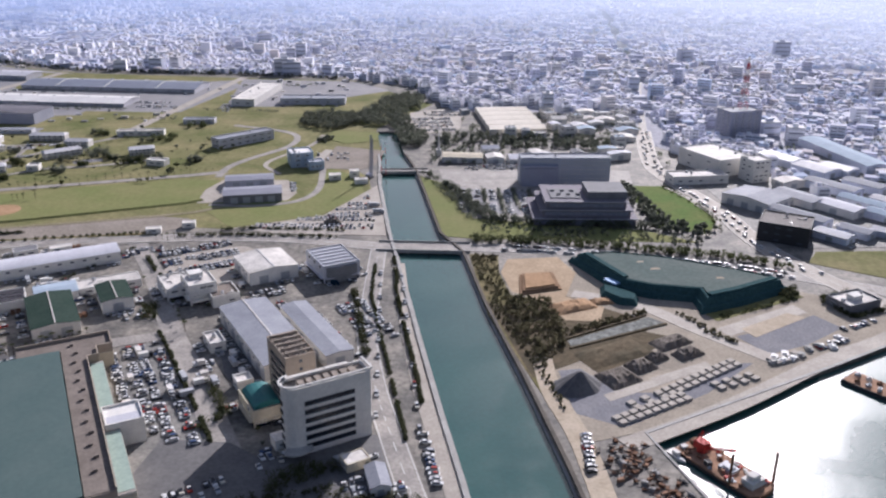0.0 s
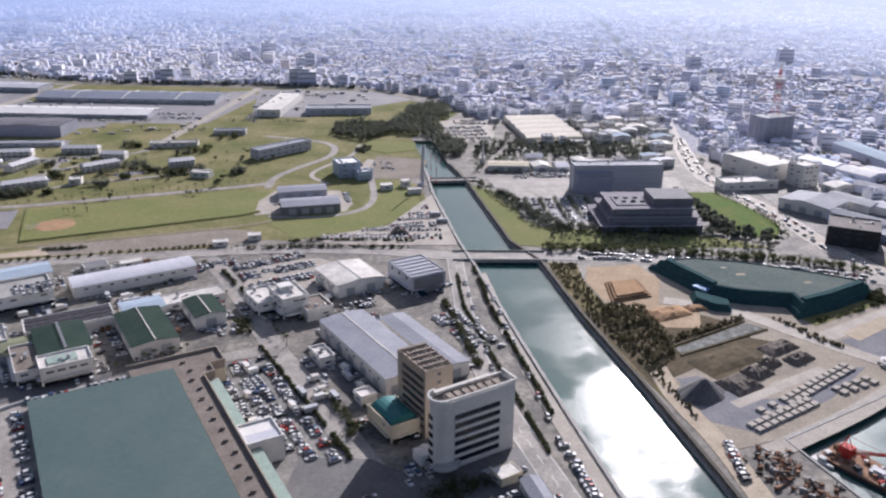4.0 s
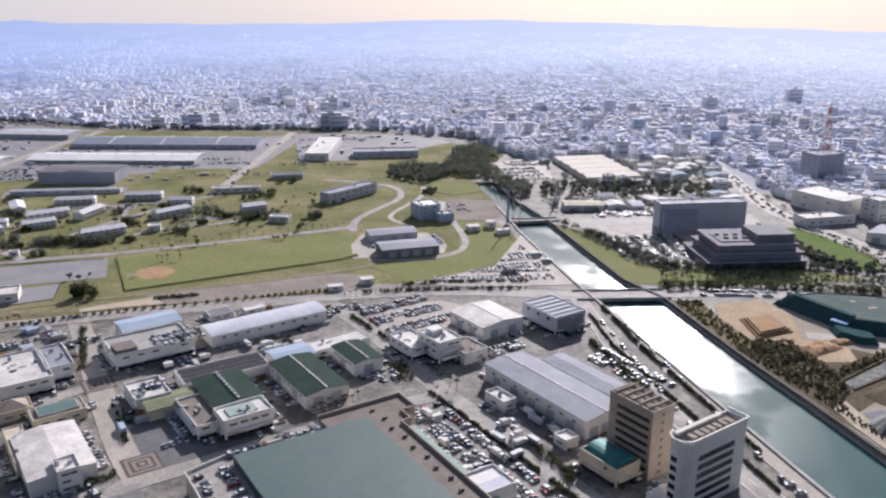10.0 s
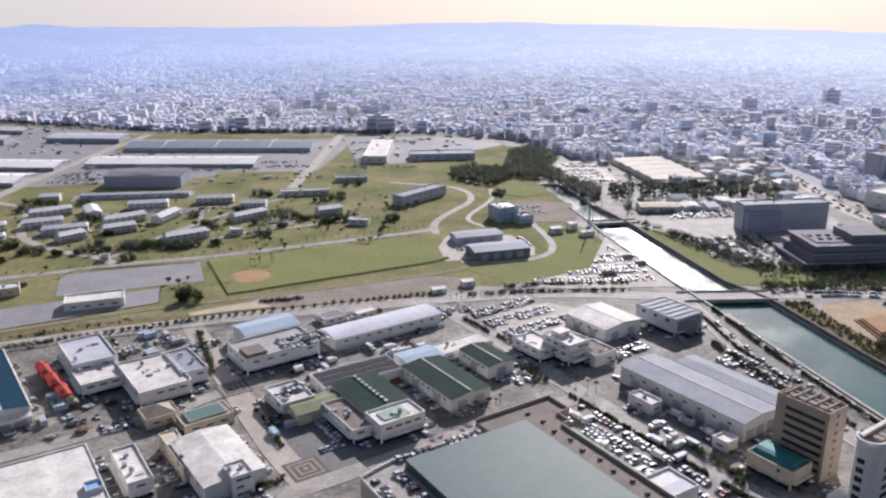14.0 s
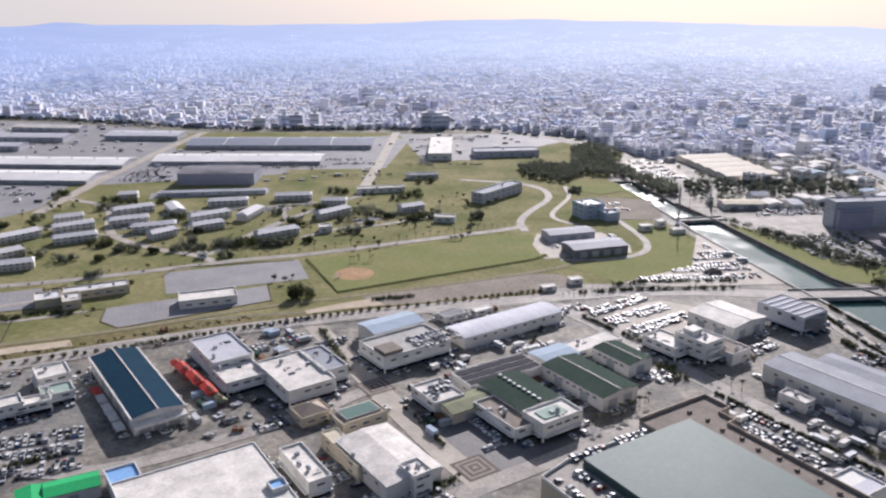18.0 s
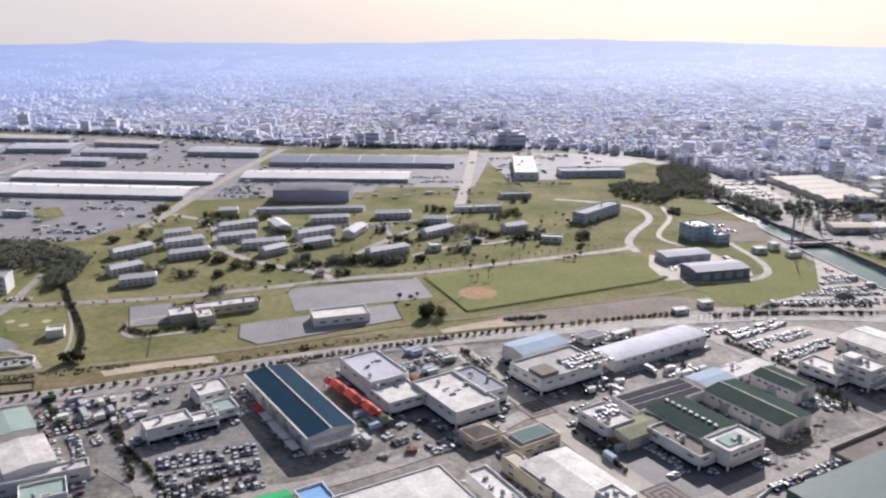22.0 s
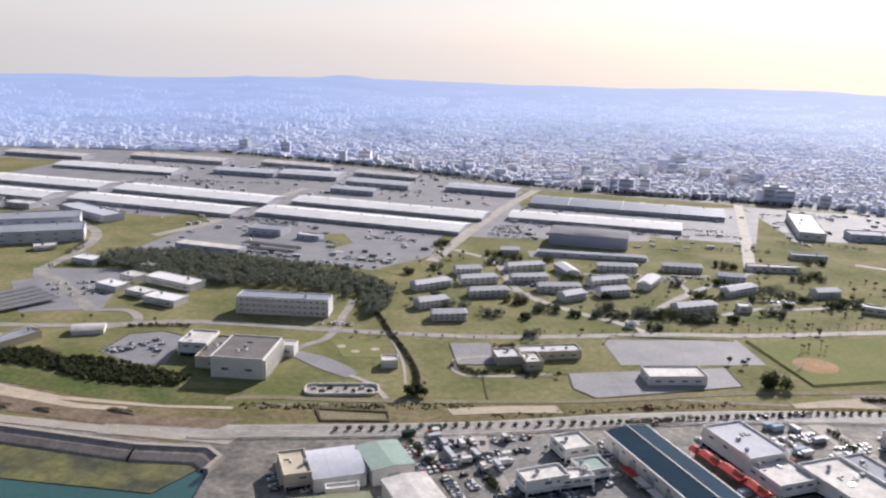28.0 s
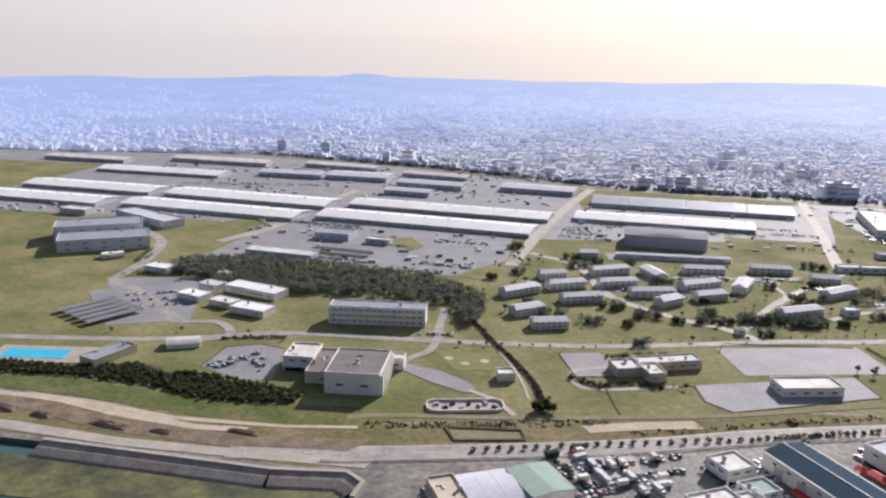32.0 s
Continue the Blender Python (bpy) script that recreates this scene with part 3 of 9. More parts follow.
def block(name, x, y, w, d, h, yaw, label, wall=None, roof=None, floors=2, ns=6, ne=3, ww=2.0, wh=1.3, parapet=0.8, ac=3, category="building", sides="sw", frame_mat=None):
    """A flat-roofed building: walls, roof, parapet, windows, roof units."""
    wall, roof = wall or M_WHITE, roof or M_WROOF
    t = thing(name, x, y, 0, yaw, label, category)
    FOOT.append((x, y, w, d, yaw))
    if y > 640:
        ns, ne, ww = (ns + 1) // 2, (ne + 1) // 2, ww * 2
    part("wall", MB().box(-w / 2, w / 2, -d / 2, d / 2, 0, h - 0.3).mesh("wall", wall), t)
    part("roof", MB().box(-w / 2 + 0.35, w / 2 - 0.35, -d / 2 + 0.35, d / 2 - 0.35, h - 0.296, h).mesh("roof", roof), t)
    if parapet:
        z0, z1 = h - 0.3, h + parapet
        m = MB().box(-w / 2 - 0.05, w / 2 + 0.05, -d / 2 - 0.05, -d / 2 + 0.35, z0, z1).box(-w / 2 - 0.05, w / 2 + 0.05, d / 2 - 0.35, d / 2 + 0.05, z0, z1)
        m.box(-w / 2 - 0.05, -w / 2 + 0.35, -d / 2 + 0.35, d / 2 - 0.35, z0, z1).box(w / 2 - 0.35, w / 2 + 0.05, -d / 2 + 0.35, d / 2 - 0.35, z0, z1)
        part("parapet", m.mesh("parapet", wall), t)
    fh = h / floors
    sparse = y < 640 and category == "building"
    for k in range(floors):
        for s in sides:
            n = ns if s in "sn" else ne
            length = w if s in "sn" else d
            if n:
                n = max(1, (n + 1) // 2) if sparse else n
                wm = window_mesh(min(ww * (1.7 if sparse else 1), length / n * 0.8), wh, frame_mat or M_WHITE)
                along(t, wm, "window", s, w, d, k * fh + fh * 0.38, n, 1.5, 0.22 if sparse else 0.0)
    if sparse and y < 470 and floors >= 2 and w > 8:
        for k, (rz, length, depth) in enumerate(((0, w, d), (270, d, w))):
            # thin dark panel on the wall face, from 0.1 to 2.5 m up
            front = part("shopfront", MB().box(-length / 2 + 0.8, length / 2 - 0.8, -depth / 2 - 0.07, -depth / 2, 0.1, 2.5, 0, True).mesh("shopfront", M_GLASSD), t, (0, 0, 0), rz, "flat dark panel across the ground floor front")
            part("awning", MB().box(-length / 2 + 0.5, length / 2 - 0.5, -depth / 2 - 1.5, -depth / 2 - 0.005, 2.6, 2.85, 0, True).mesh("awning", wall), front)
    if ac:
        units(t, w, d, h, ac, int(x * 7 + y))
        if y < 520:
            if "duct" not in MESHES:
                MESHES["duct"] = MB().prism([(0, 0), (3.4, 0), (3.4, 2.6), (2.9, 2.6), (2.9, 0.5), (0, 0.5)], 0, 0.45).mesh("roof_duct", M_WROOF)
                MESHES["skylight"] = MB().prism([(-1.4, -0.7), (1.4, -0.7), (1.4, 0.7), (-1.4, 0.7)], 0, 0.45).mesh("skylight", M_GLASS)
                MESHES["hatch"] = MB().prism([(-0.9, -1.2), (0.9, -1.2), (0.9, 1.2), (-0.9, 1.2)], 0, 1.6).mesh("roof_hatch", M_WHITE)
            r = random.Random(int(x * 3 + y * 11))
            for i in range(1 + int(w * d / 380)):
                key, name_ = (("duct", "roof_duct"), ("skylight", "skylight"), ("duct", "roof_duct"), ("hatch", "roof_hatch"))[i % 4]
                part(name_, MESHES[key], t, (r.uniform(-0.3, 0.26) * w, r.uniform(-0.34, 0.3) * d, h + 0.002), r.choice((0, 90, 180)))
    return t


def shed(name, x, y, w, d, h, yaw, label, roof=None, wall=None, rise=1.6, axis="y", cap=None, doors=3, wins=0, vents=0, end_roof=None, category="warehouse", over=0.4, curved=False):
    """A gabled or curved shed; the ridge runs along the local axis."""
    roof, wall = roof or M_PALEROOF, wall or M_WHITE
    t = thing(name, x, y, 0, yaw + (90 if axis == "x" else 0), label, category)
    FOOT.append((x, y, w, d, yaw))
    if axis == "x":
        w, d = d, w
    k = 9 if curved else 2
    prof = []
    for i in range(k + 1):
        u = -1 + 2 * i / k
        prof.append((u * w / 2, h + (rise * (1 - u * u) if curved else rise * (1 - abs(u)))))
    m = MB()
    m.face([(-w / 2, -d / 2, 0), (w / 2, -d / 2, 0)] + [(px_, -d / 2, pz) for px_, pz in prof[::-1]])
    m.face([(w / 2, d / 2, 0), (-w / 2, d / 2, 0)] + [(px_, d / 2, pz) for px_, pz in prof])
    m.face([(-w / 2, d / 2, 0), (-w / 2, -d / 2, 0), (-w / 2, -d / 2, h), (-w / 2, d / 2, h)])
    m.face([(w / 2, -d / 2, 0), (w / 2, d / 2, 0), (w / 2, d / 2, h), (w / 2, -d / 2, h)])
    part("wall", m.mesh("wall", wall), t)
    halves = [prof[:k // 2 + 1], prof[k // 2:]] if not curved else [prof]
    for half in halves:
        m = MB()
        for (xa, za), (xb, zb) in zip(half, half[1:]):
            ends = [(xa, za), (xb, zb)]
            if xa == -w / 2:
                ends[0] = (xa - over, za - over * (zb - za) / (xb - xa))
            if xb == w / 2:
                ends[1] = (xb + over, zb + over * (zb - za) / (xb - xa))
            (xa, za), (xb, zb) = ends
            y0, y1 = -d / 2 - over, d / 2 + over
            top = [(xa, y0, za + 0.25), (xb, y0, zb + 0.25), (xb, y1, zb + 0.25), (xa, y1, za + 0.25)]
            m.face(top)
            m.face([(xa, y0, za + 0.004), (xb, y0, zb + 0.004), (xb, y0, zb + 0.25), (xa, y0, za + 0.25)])
            m.face([(xb, y1, zb + 0.004), (xa, y1, za + 0.004), (xa, y1, za + 0.25), (xb, y1, zb + 0.25)])
        m.face([(half[0][0] - over * (half[0][0] == -w / 2), q, half[0][1] + e) for q, e in ((y1, 0), (y0, 0), (y0, 0.25), (y1, 0.25))])
        m.face([(half[-1][0] + over * (half[-1][0] == w / 2), q, half[-1][1] + e) for q, e in ((y0, 0), (y1, 0), (y1, 0.25), (y0, 0.25))])
        part("roof", m.mesh("roof", roof), t)
    # standing seams
    ns = max(3, int(d / 6))
    key = ("seam", round(w, 1), round(h, 1), rise, roof.name, curved)
    if key not in MESHES:
        m = MB()
        for (xa, za), (xb, zb) in zip(prof, prof[1:]):
            m.beam((xa, 0, za + 0.25), (xb, 0, zb + 0.25), 0.05)
        MESHES[key] = m.mesh("seam", roof)
    if curved:
        for i in range(1, ns):
            part("seam", MESHES[key], t, (0, -d / 2 + d * i / ns, 0))
    if cap:
        part("ridge_cap", MB().box(-0.28, 0.28, -d / 2 - over, d / 2 + over, h + rise + 0.12, h + rise + 0.42).mesh("ridge_cap", cap), t)
    if vents:
        if "vent" not in MESHES:
            MESHES["vent"] = MB().box(-0.5, 0.5, -0.6, 0.6, 0, 0.7).box(-0.65, 0.65, -0.75, 0.75, 0.7, 0.85, 0, True).mesh("ridge_vent", M_STEEL)
        for i in range(vents):
            part("ridge_vent", MESHES["vent"], t, (0, -d / 2 + d * (i + 0.5) / vents, h + rise + 0.1))
    if doors:
        dm = door_mesh(min(5.0, w / 3), min(4.5, h * 0.72), M_STEEL)
        along(t, dm, "door", "s", w, d, 0.02, max(1, min(doors, int(w / 7))))
        along(t, dm, "door", "w", w, d, 0.02, doors, 3)
        along(t, dm, "door", "e", w, d, 0.02, doors, 3)
    if wins:
        wm = window_mesh(2.2, 1.1, M_STEEL)
        for s in "we":
            along(t, wm, "window", s, w, d, h * 0.62, wins, 3)
    return t


LAYERS = iter(range(10000))


def lift(z):
    """Every surface lies a little above the one laid before it."""
    return z + 0.00083 * next(LAYERS)


def patch(name, poly, z, m, label="", category="", kind="structure", edge=0.3):
    z = lift(z)
    mb = MB().prism(list(poly), z - edge, z)
    return solid(name, mb, [m], label, category, kind=kind)


def rect_patch(name, x, y, w, d, yaw, z, m, label="", category=""):
    z = lift(z)
    mb = MB().box(-w / 2, w / 2, -d / 2, d / 2, z - 0.3, z)
    return solid(name, mb, [m], label, category, kind="structure", loc=(x, y, 0), yaw=yaw)


def smooth(pts, k=6):
    out = []
    P = [Vector(p) for p in pts]
    P = [P[0] * 2 - P[1]] + P + [P[-1] * 2 - P[-2]]
    for i in range(1, len(P) - 2):
        a, b, c, d = P[i - 1:i + 3]
        for j in range(k):
            t = j / k
            out.append(0.5 * (2 * b + (c - a) * t + (2 * a - 5 * b + 4 * c - d) * t * t + (3 * b - a - 3 * c + d) * t ** 3))
    out.append(P[-2])
    return out


def ribbon(mb, pts, width, z0, z1, off=0.0, curve=True, mi=0):
    """A strip of given width along a line, off to its left by off."""
    P = smooth(pts) if curve and len(pts) > 2 else [Vector(p) for p in pts]
    n = len(mb.v)
    for i, p in enumerate(P):
        d = (P[min(i + 1, len(P) - 1)] - P[max(i - 1, 0)]).normalized()
        nrm = Vector((-d.y, d.x))
        a, b = p + nrm * (off + width / 2), p + nrm * (off - width / 2)
        mb.v += [(b.x, b.y, z0), (a.x, a.y, z0), (a.x, a.y, z1), (b.x, b.y, z1)]
    for i in range(len(P) - 1):
        q, r = n + 4 * i, n + 4 * i + 4
        mb.f += [(q + 3, r + 3, r + 2, q + 2), (q, r, r + 3, q + 3), (q + 1, q + 2, r + 2, r + 1)]
        mb.mi += [mi] * 3
    mb.f += [(n, n + 3, n + 2, n + 1), (len(mb.v) - 4, len(mb.v) - 3, len(mb.v) - 2, len(mb.v) - 1)]
    mb.mi += [mi] * 2
    return mb


def road(name, pts, width, z, m, label, lines=False):
    z = lift(z)
    solid(name, ribbon(MB(), pts, width, z - 0.3, z), [m], label, "road", kind="structure")
    if lines:
        mb = MB()
        for off in (-width / 2 + 0.6, width / 2 - 0.6):
            ribbon(mb, pts, 0.25, z, z + 0.012, off)
        P = smooth(pts, 10)
        for i in range(0, len(P) - 1, 2):
            ribbon(mb, [P[i], P[i + 1]], 0.22, z, z + 0.012, 0, False)
        solid("road_marking", mb, [M_LINE], "worn white line markings on a grey road", "marking", kind="structure")


M_SHORE = mat("dry_shore_grass", (0.138, 0.128, 0.054), (0.225, 0.185, 0.104), rough=0.95, big=0.035, small=0.3, vary=0.4, spec=0.05)
M_TRACK = mat("dusty_track", (0.270, 0.235, 0.160), (0.205, 0.187, 0.105), rough=0.95, big=0.06, small=0.5, vary=0.3, spec=0.05)
M_EARTHYARD = mat("grey_brown_earth", (0.245, 0.215, 0.180), (0.315, 0.275, 0.235), rough=0.95, big=0.05, small=0.5, vary=0.3, bump=0.2, spec=0.05)
M_DRAIN = mat("wet_dark_silt", (0.040, 0.038, 0.028), (0.065, 0.058, 0.042), rough=1.0, big=0.1, small=0.5, vary=0.4, spec=0.0)
M_BANK = mat("rough_green_bank", (0.085, 0.115, 0.036), (0.165, 0.155, 0.068), rough=0.95, big=0.05, small=0.35, vary=0.4, spec=0.05)
M_REVET = mat("weathered_revetment", (0.36, 0.31, 0.27), (0.25, 0.215, 0.185), rough=0.9, big=0.12, small=0.7, vary=0.3, bump=0.2, spec=0.1)
M_MUD = mat("dark_brown_earth", (0.155, 0.112, 0.078), (0.25, 0.20, 0.145), rough=0.95, big=0.12, small=0.6, vary=0.35, spec=0.05)
M_REEF = mat("algae_flat", (0.15, 0.145, 0.055), (0.055, 0.060, 0.040), rough=0.7, big=0.06, small=0.25, vary=0.45, spec=0.2)


# ---- ground, water, roads ----
def ease(u):
    u = min(1.0, max(0.0, u))
    return u * u * (3 - 2 * u)


def land(x, y):
    """Height of the land: flat by the shore, rising to the ridge behind the town."""
    if y <= 1300:
        return 0.0
    d = math.hypot(x + 250, y - 30)
    z = 47 * ease((d - 1250) / 1750)
    z += 11 * ease((d - 1300) / 600) * noise.fractal(Vector((x / 620, y / 620, 0.3)), 0.8, 2.0, 4)
    z += 15 * math.exp(-((x + 1300) ** 2 + (y - 2995) ** 2) / 85 ** 2)
    z += 12 * math.exp(-((x - 420) ** 2 + (y - 3100) ** 2) / 600 ** 2)
    if d > 3150:
        z -= 0.25 * (d - 3150)
    return z * ease((y - 1300) / 250)


RIVER_L = [(24, 140), (9, 239), (1, 285), (-9, 347), (-26, 458), (-32, 492), (-46, 602), (-48, 640), (-52, 683), (-60, 770)]
RIVER_R = [(-42, 770), (-31, 685), (-20, 633), (-1, 492), (13, 458), (23, 384), (36, 311), (46, 248), (60, 140)]
COAST = [(-4200, 357), (-720, 357), (-667, 355), (-615, 353), (-584, 357), (-575, 350), (-576, 338), (-562, 250), (-400, 190), (-100, 140)]
QUAY = [(112, 140), (95, 222), (80, 270), (173, 322), (209, 343), (300, 400), (520, 520), (3600, 640)]
mb = MB()
shore = COAST + RIVER_L + RIVER_R + QUAY
mb.prism(shore + [(3600, 1300), (-4200, 1300)], -6, 0)
n0, step, nx, ny = len(mb.v), 60, 131, 40
xs = [-4200 + i * 60 for i in range(nx)]
for j in range(ny + 1):
    for x in xs:
        yy = 1300 + j * step
        mb.v.append((x, yy, land(x, yy)))
for j in range(ny):
    for i in range(nx - 1):
        a = n0 + j * nx + i
        mb.f.append((a, a + 1, a + nx + 1, a + nx))
        cx, cy = xs[i] + 30, 1330 + j * step
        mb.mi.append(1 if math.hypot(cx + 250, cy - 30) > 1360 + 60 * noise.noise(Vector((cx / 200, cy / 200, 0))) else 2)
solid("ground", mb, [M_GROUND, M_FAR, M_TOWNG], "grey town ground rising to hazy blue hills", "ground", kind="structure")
solid("water", MB().box(-4200, 68, -600, 900, -8, -2), [M_WATER], "calm teal river and shore water with sun glitter", "water", kind="structure")
solid("basin_water", MB().box(68.004, 3600, -600, 900, -8, -2), [M_BASIN], "ruffled harbour basin water glaring in the sun", "water", kind="structure")

for pts, lab in ((RIVER_L[:-1], "pale concrete river wall"), (RIVER_R[1:], "dark weathered concrete river wall")):
    wall_mat = M_CONC if "pale" in lab else M_DWALL
    solid("river_wall", ribbon(MB(), pts, 1.6, -5, 0.9, 0.9, False), [wall_mat], lab, "river wall", kind="structure")
    solid("river_ledge", ribbon(MB(), pts, 1.2, -5, -1.2, -0.5, False), [M_CONC], "low concrete ledge along the river", "river wall", kind="structure")
solid("quay_edge", ribbon(MB(), QUAY[1:6], 1.4, -5, 0.4, 0.7, False), [M_CONC], "concrete quay edge of the harbour basin", "quay", kind="structure")
solid("sea_wall", ribbon(MB(), COAST[1:7], 2.2, -5, 2.2, -1.0, False), [M_PAVE], "thick pale concrete sea wall", "sea wall", kind="structure")
mb = MB()
line = [Vector(q) for q in COAST[1:6]]
for a, b in zip(line, line[1:]):
    for o0, z0, o1, z1 in ((2.1, 1.7, 5.0, 0.7), (5.0, 0.7, 5.6, 0.6), (5.6, 0.6, 9.5, -0.9), (9.5, -0.9, 12.0, -3.0)):
        n = Vector(((b - a).y, -(b - a).x)).normalized()
        mb.face([(*(a + n * o1), z1), (*(b + n * o1), z1), (*(b + n * o0), z0), (*(a + n * o0), z0)])
solid("sea_wall_slope", mb, [M_REVET], "brown weathered sloping foot of the sea wall", "sea wall", kind="structure")
patch("shallow_reef", [(-900, 310), (-592, 322), (-582, 346), (-600, 351), (-720, 347), (-900, 349)], -1.7, M_REEF, "olive green algae covered shallow flat", "reef")
patch("earth_strip", [(-800, 392), (-758, 386), (-704, 372), (-647, 369), (-590, 376), (-582, 388), (-640, 380), (-704, 386), (-760, 398), (-800, 404)], 0.20, M_MUD, "dark brown turned earth beside the sea wall", "earth")
patch("track_strip", [(-900, 366), (-745, 364), (-688, 360), (-637, 361), (-579, 363), (-577, 370), (-637, 368), (-690, 367), (-745, 372), (-900, 376)], 0.22, M_PAVE, "pale track behind the sea wall", "track")
patch("track_strip", [(-900, 402), (-772, 396), (-726, 396), (-678, 388), (-625, 391), (-592, 397), (-592, 400), (-625, 394), (-678, 392), (-726, 400), (-772, 401), (-900, 408)], 0.24, M_SAND, "thin pale track along the bank", "track")

patch("shore_junction", [(-503, 391), (-470, 400), (-466, 382), (-486, 366), (-500, 376)], 0.26, M_PAVE, "pale paved junction by the sea wall", "road")
patch("sand_patch", [(-492, 422), (-466, 431), (-440, 438), (-436, 430), (-462, 424), (-488, 415)], 0.28, M_SAND, "bare sandy earth beside the shore road", "earth")
patch("sand_patch", [(-760, 402), (-735, 400), (-704, 392), (-664, 386), (-640, 388), (-640, 383), (-664, 381), (-706, 386), (-738, 394), (-760, 396)], 0.28, M_SAND, "pale sandy streak along the bank", "earth")
patch("bluff", [(-900, 434), (-761, 437), (-726, 449), (-712, 444), (-722, 441), (-756, 428), (-900, 424)], 0.30, M_SCRUB, "dark overgrown bluff below the pool", "bank")
CAMP = [(-1500, 395), (-756, 405), (-638, 400), (-582, 406), (-478, 434), (-394, 460), (-320, 468), (-182, 500), (-130, 496), (-74, 526), (-50, 574), (-56, 618), (-72, 640), (-52, 700), (-62, 780),
        (-10, 900), (-110, 1045), (-250, 1060), (-470, 1085), (-710, 1190), (-1000, 1265), (-1500, 1200)]
patch("camp_lawn", CAMP, 0.05, M_GRASS, "dry yellow-green lawn of the camp", "lawn")
patch("shore_strip", [(-900, 360), (-720, 362), (-600, 360), (-576, 372), (-478, 402), (-394, 434), (-320, 454), (-180, 484), (-182, 498), (-320, 466), (-394, 458), (-478, 432), (-582, 404), (-638, 399), (-900, 396)], 0.08, M_SHORE, "olive brown grassy strip along the shore road", "earth")
patch("green_bank", [(-900, 424), (-751, 422), (-703, 415), (-648, 412), (-598, 420), (-579, 410), (-589, 396), (-647, 391), (-692, 398), (-737, 403), (-900, 408)], 0.16, M_BANK, "rough green grassy bank along the shore", "lawn")
patch("mown_field", [(-328, 560), (-200, 606), (-168, 604), (-166, 560), (-180, 546), (-305, 496)], 0.14, M_GRASS2, "mown green sports field", "sports field")
patch("mown_bank", [(-166, 540), (-150, 520), (-134, 498), (-80, 526), (-56, 574), (-60, 612), (-88, 640), (-98, 560)], 0.14, M_GRASS2, "mown green bank by the car park", "lawn")
solid("infield", MB().prism([(-296 + 12.5 * math.cos(a * 0.2618), 529 + 12 * math.sin(a * 0.2618)) for a in range(24)], 0, 0.2), [M_DIRT], "bare orange earth softball infield", "infield", kind="structure")
patch("dirt_strip", [(-292, 488), (-224, 511), (-197, 521), (-166, 516), (-158, 500), (-180, 489), (-245, 477), (-277, 472)], 0.12, M_EARTHYARD, "grey brown bare earth yard beside the field", "earth")
patch("sand_patch", [(-323, 468), (-304, 477), (-286, 484), (-277, 473), (-300, 469), (-321, 463)], 0.28, M_SAND, "bare sandy earth beside the shore road", "earth")
patch("earth_pit", [(-553, 407), (-519, 411), (-516, 402), (-547, 395)], 0.12, M_TRACK, "sunken rectangle of dry earth by the shore road", "earth")
solid("pit_edge", ribbon(MB(), [(-553, 407), (-547, 395), (-516, 402), (-519, 411), (-553, 407)], 1.5, 0, 0.7, 0, False), [M_SCRUB], "dark overgrown edge of an earth rectangle", "bank", kind="structure")


def bank(pts, width, h, m, label):
    """A grassy embankment of stepped turf."""
    mb = MB()
    for k in range(4):
        ribbon(mb, pts, width * (1 - 0.22 * k), -0.1, h * (k + 1) / 4, 0, False)
    return solid("embankment", mb, [m], label, "bank", kind="structure")


bank([(-327, 562), (-305, 497), (-180, 547), (-168, 556)], 6.0, 1.0, M_GRASS2, "green turf embankment round the sports field")
patch("hall_apron", [(-170, 548), (-108, 556), (-104, 574), (-116, 606), (-164, 606), (-172, 580)], 0.17, M_PAVE, "pale concrete apron round two camp halls", "yard")
rect_patch("parade_lot", -370, 532, 85, 41, 14, 0.16, M_ASPHALT, "empty grey asphalt lot", "car park")
patch("lot", [(-435, 482), (-348, 512), (-343, 486), (-392, 464), (-420, 452), (-432, 462)], 0.16, M_ASPHALT, "grey asphalt court and parking lot", "car park")
patch("lot", [(-506, 513), (-483, 519), (-470, 486), (-496, 480)], 0.16, M_ASPHALT, "small grey asphalt car park", "car park")
patch("lot", [(-800, 662), (-790, 800), (-560, 800), (-556, 717), (-592, 660), (-700, 676)], 0.12, M_ASPHALT, "wide grey asphalt storage yard", "yard")
patch("lot", [(-1160, 790), (-1150, 1110), (-800, 1140), (-520, 1090), (-500, 960), (-260, 1040), (-240, 1000), (-270, 850), (-520, 800), (-800, 800)], 0.10, M_ASPHALT, "grey asphalt yards between the warehouses", "yard")
patch("lot", [(-474, 738), (-374, 752), (-376, 772), (-478, 760)], 0.14, M_ASPHALT, "grey asphalt forecourt", "yard")
patch("lot", [(-230, 880), (-170, 880), (-60, 980), (-110, 1040), (-250, 1050)], 0.14, M_ASPHALT, "grey asphalt yard by the white hall", "yard")
patch("lot", [(-60, 650), (-56, 690), (-100, 700), (-112, 640)], 0.14, M_PAVE, "bare pinkish works yard by the river", "yard")
patch("lot", [(-36, 800), (-32, 856), (4, 876), (24, 846), (16, 772), (-12, 764)], 0.2, M_PAVE, "pale car park beside the ridged depot", "car park")
patch("works_yard", [(-92, 712), (-48, 697), (-54, 650), (-64, 636), (-100, 640)], 0.24, M_EARTHYARD, "pinkish bare earth of a river works site", "earth")
patch("lot", [(-694, 451), (-693, 481), (-676, 490), (-660, 486), (-650, 442), (-664, 438)], 0.14, M_ASPHALT, "grey car park beside the hall", "car park")
patch("lot", [(-838, 596), (-800, 604), (-770, 614), (-756, 596), (-768, 566), (-790, 558), (-824, 574)], 0.12, M_ASPHALT, "grey asphalt car park beside the club", "car park")
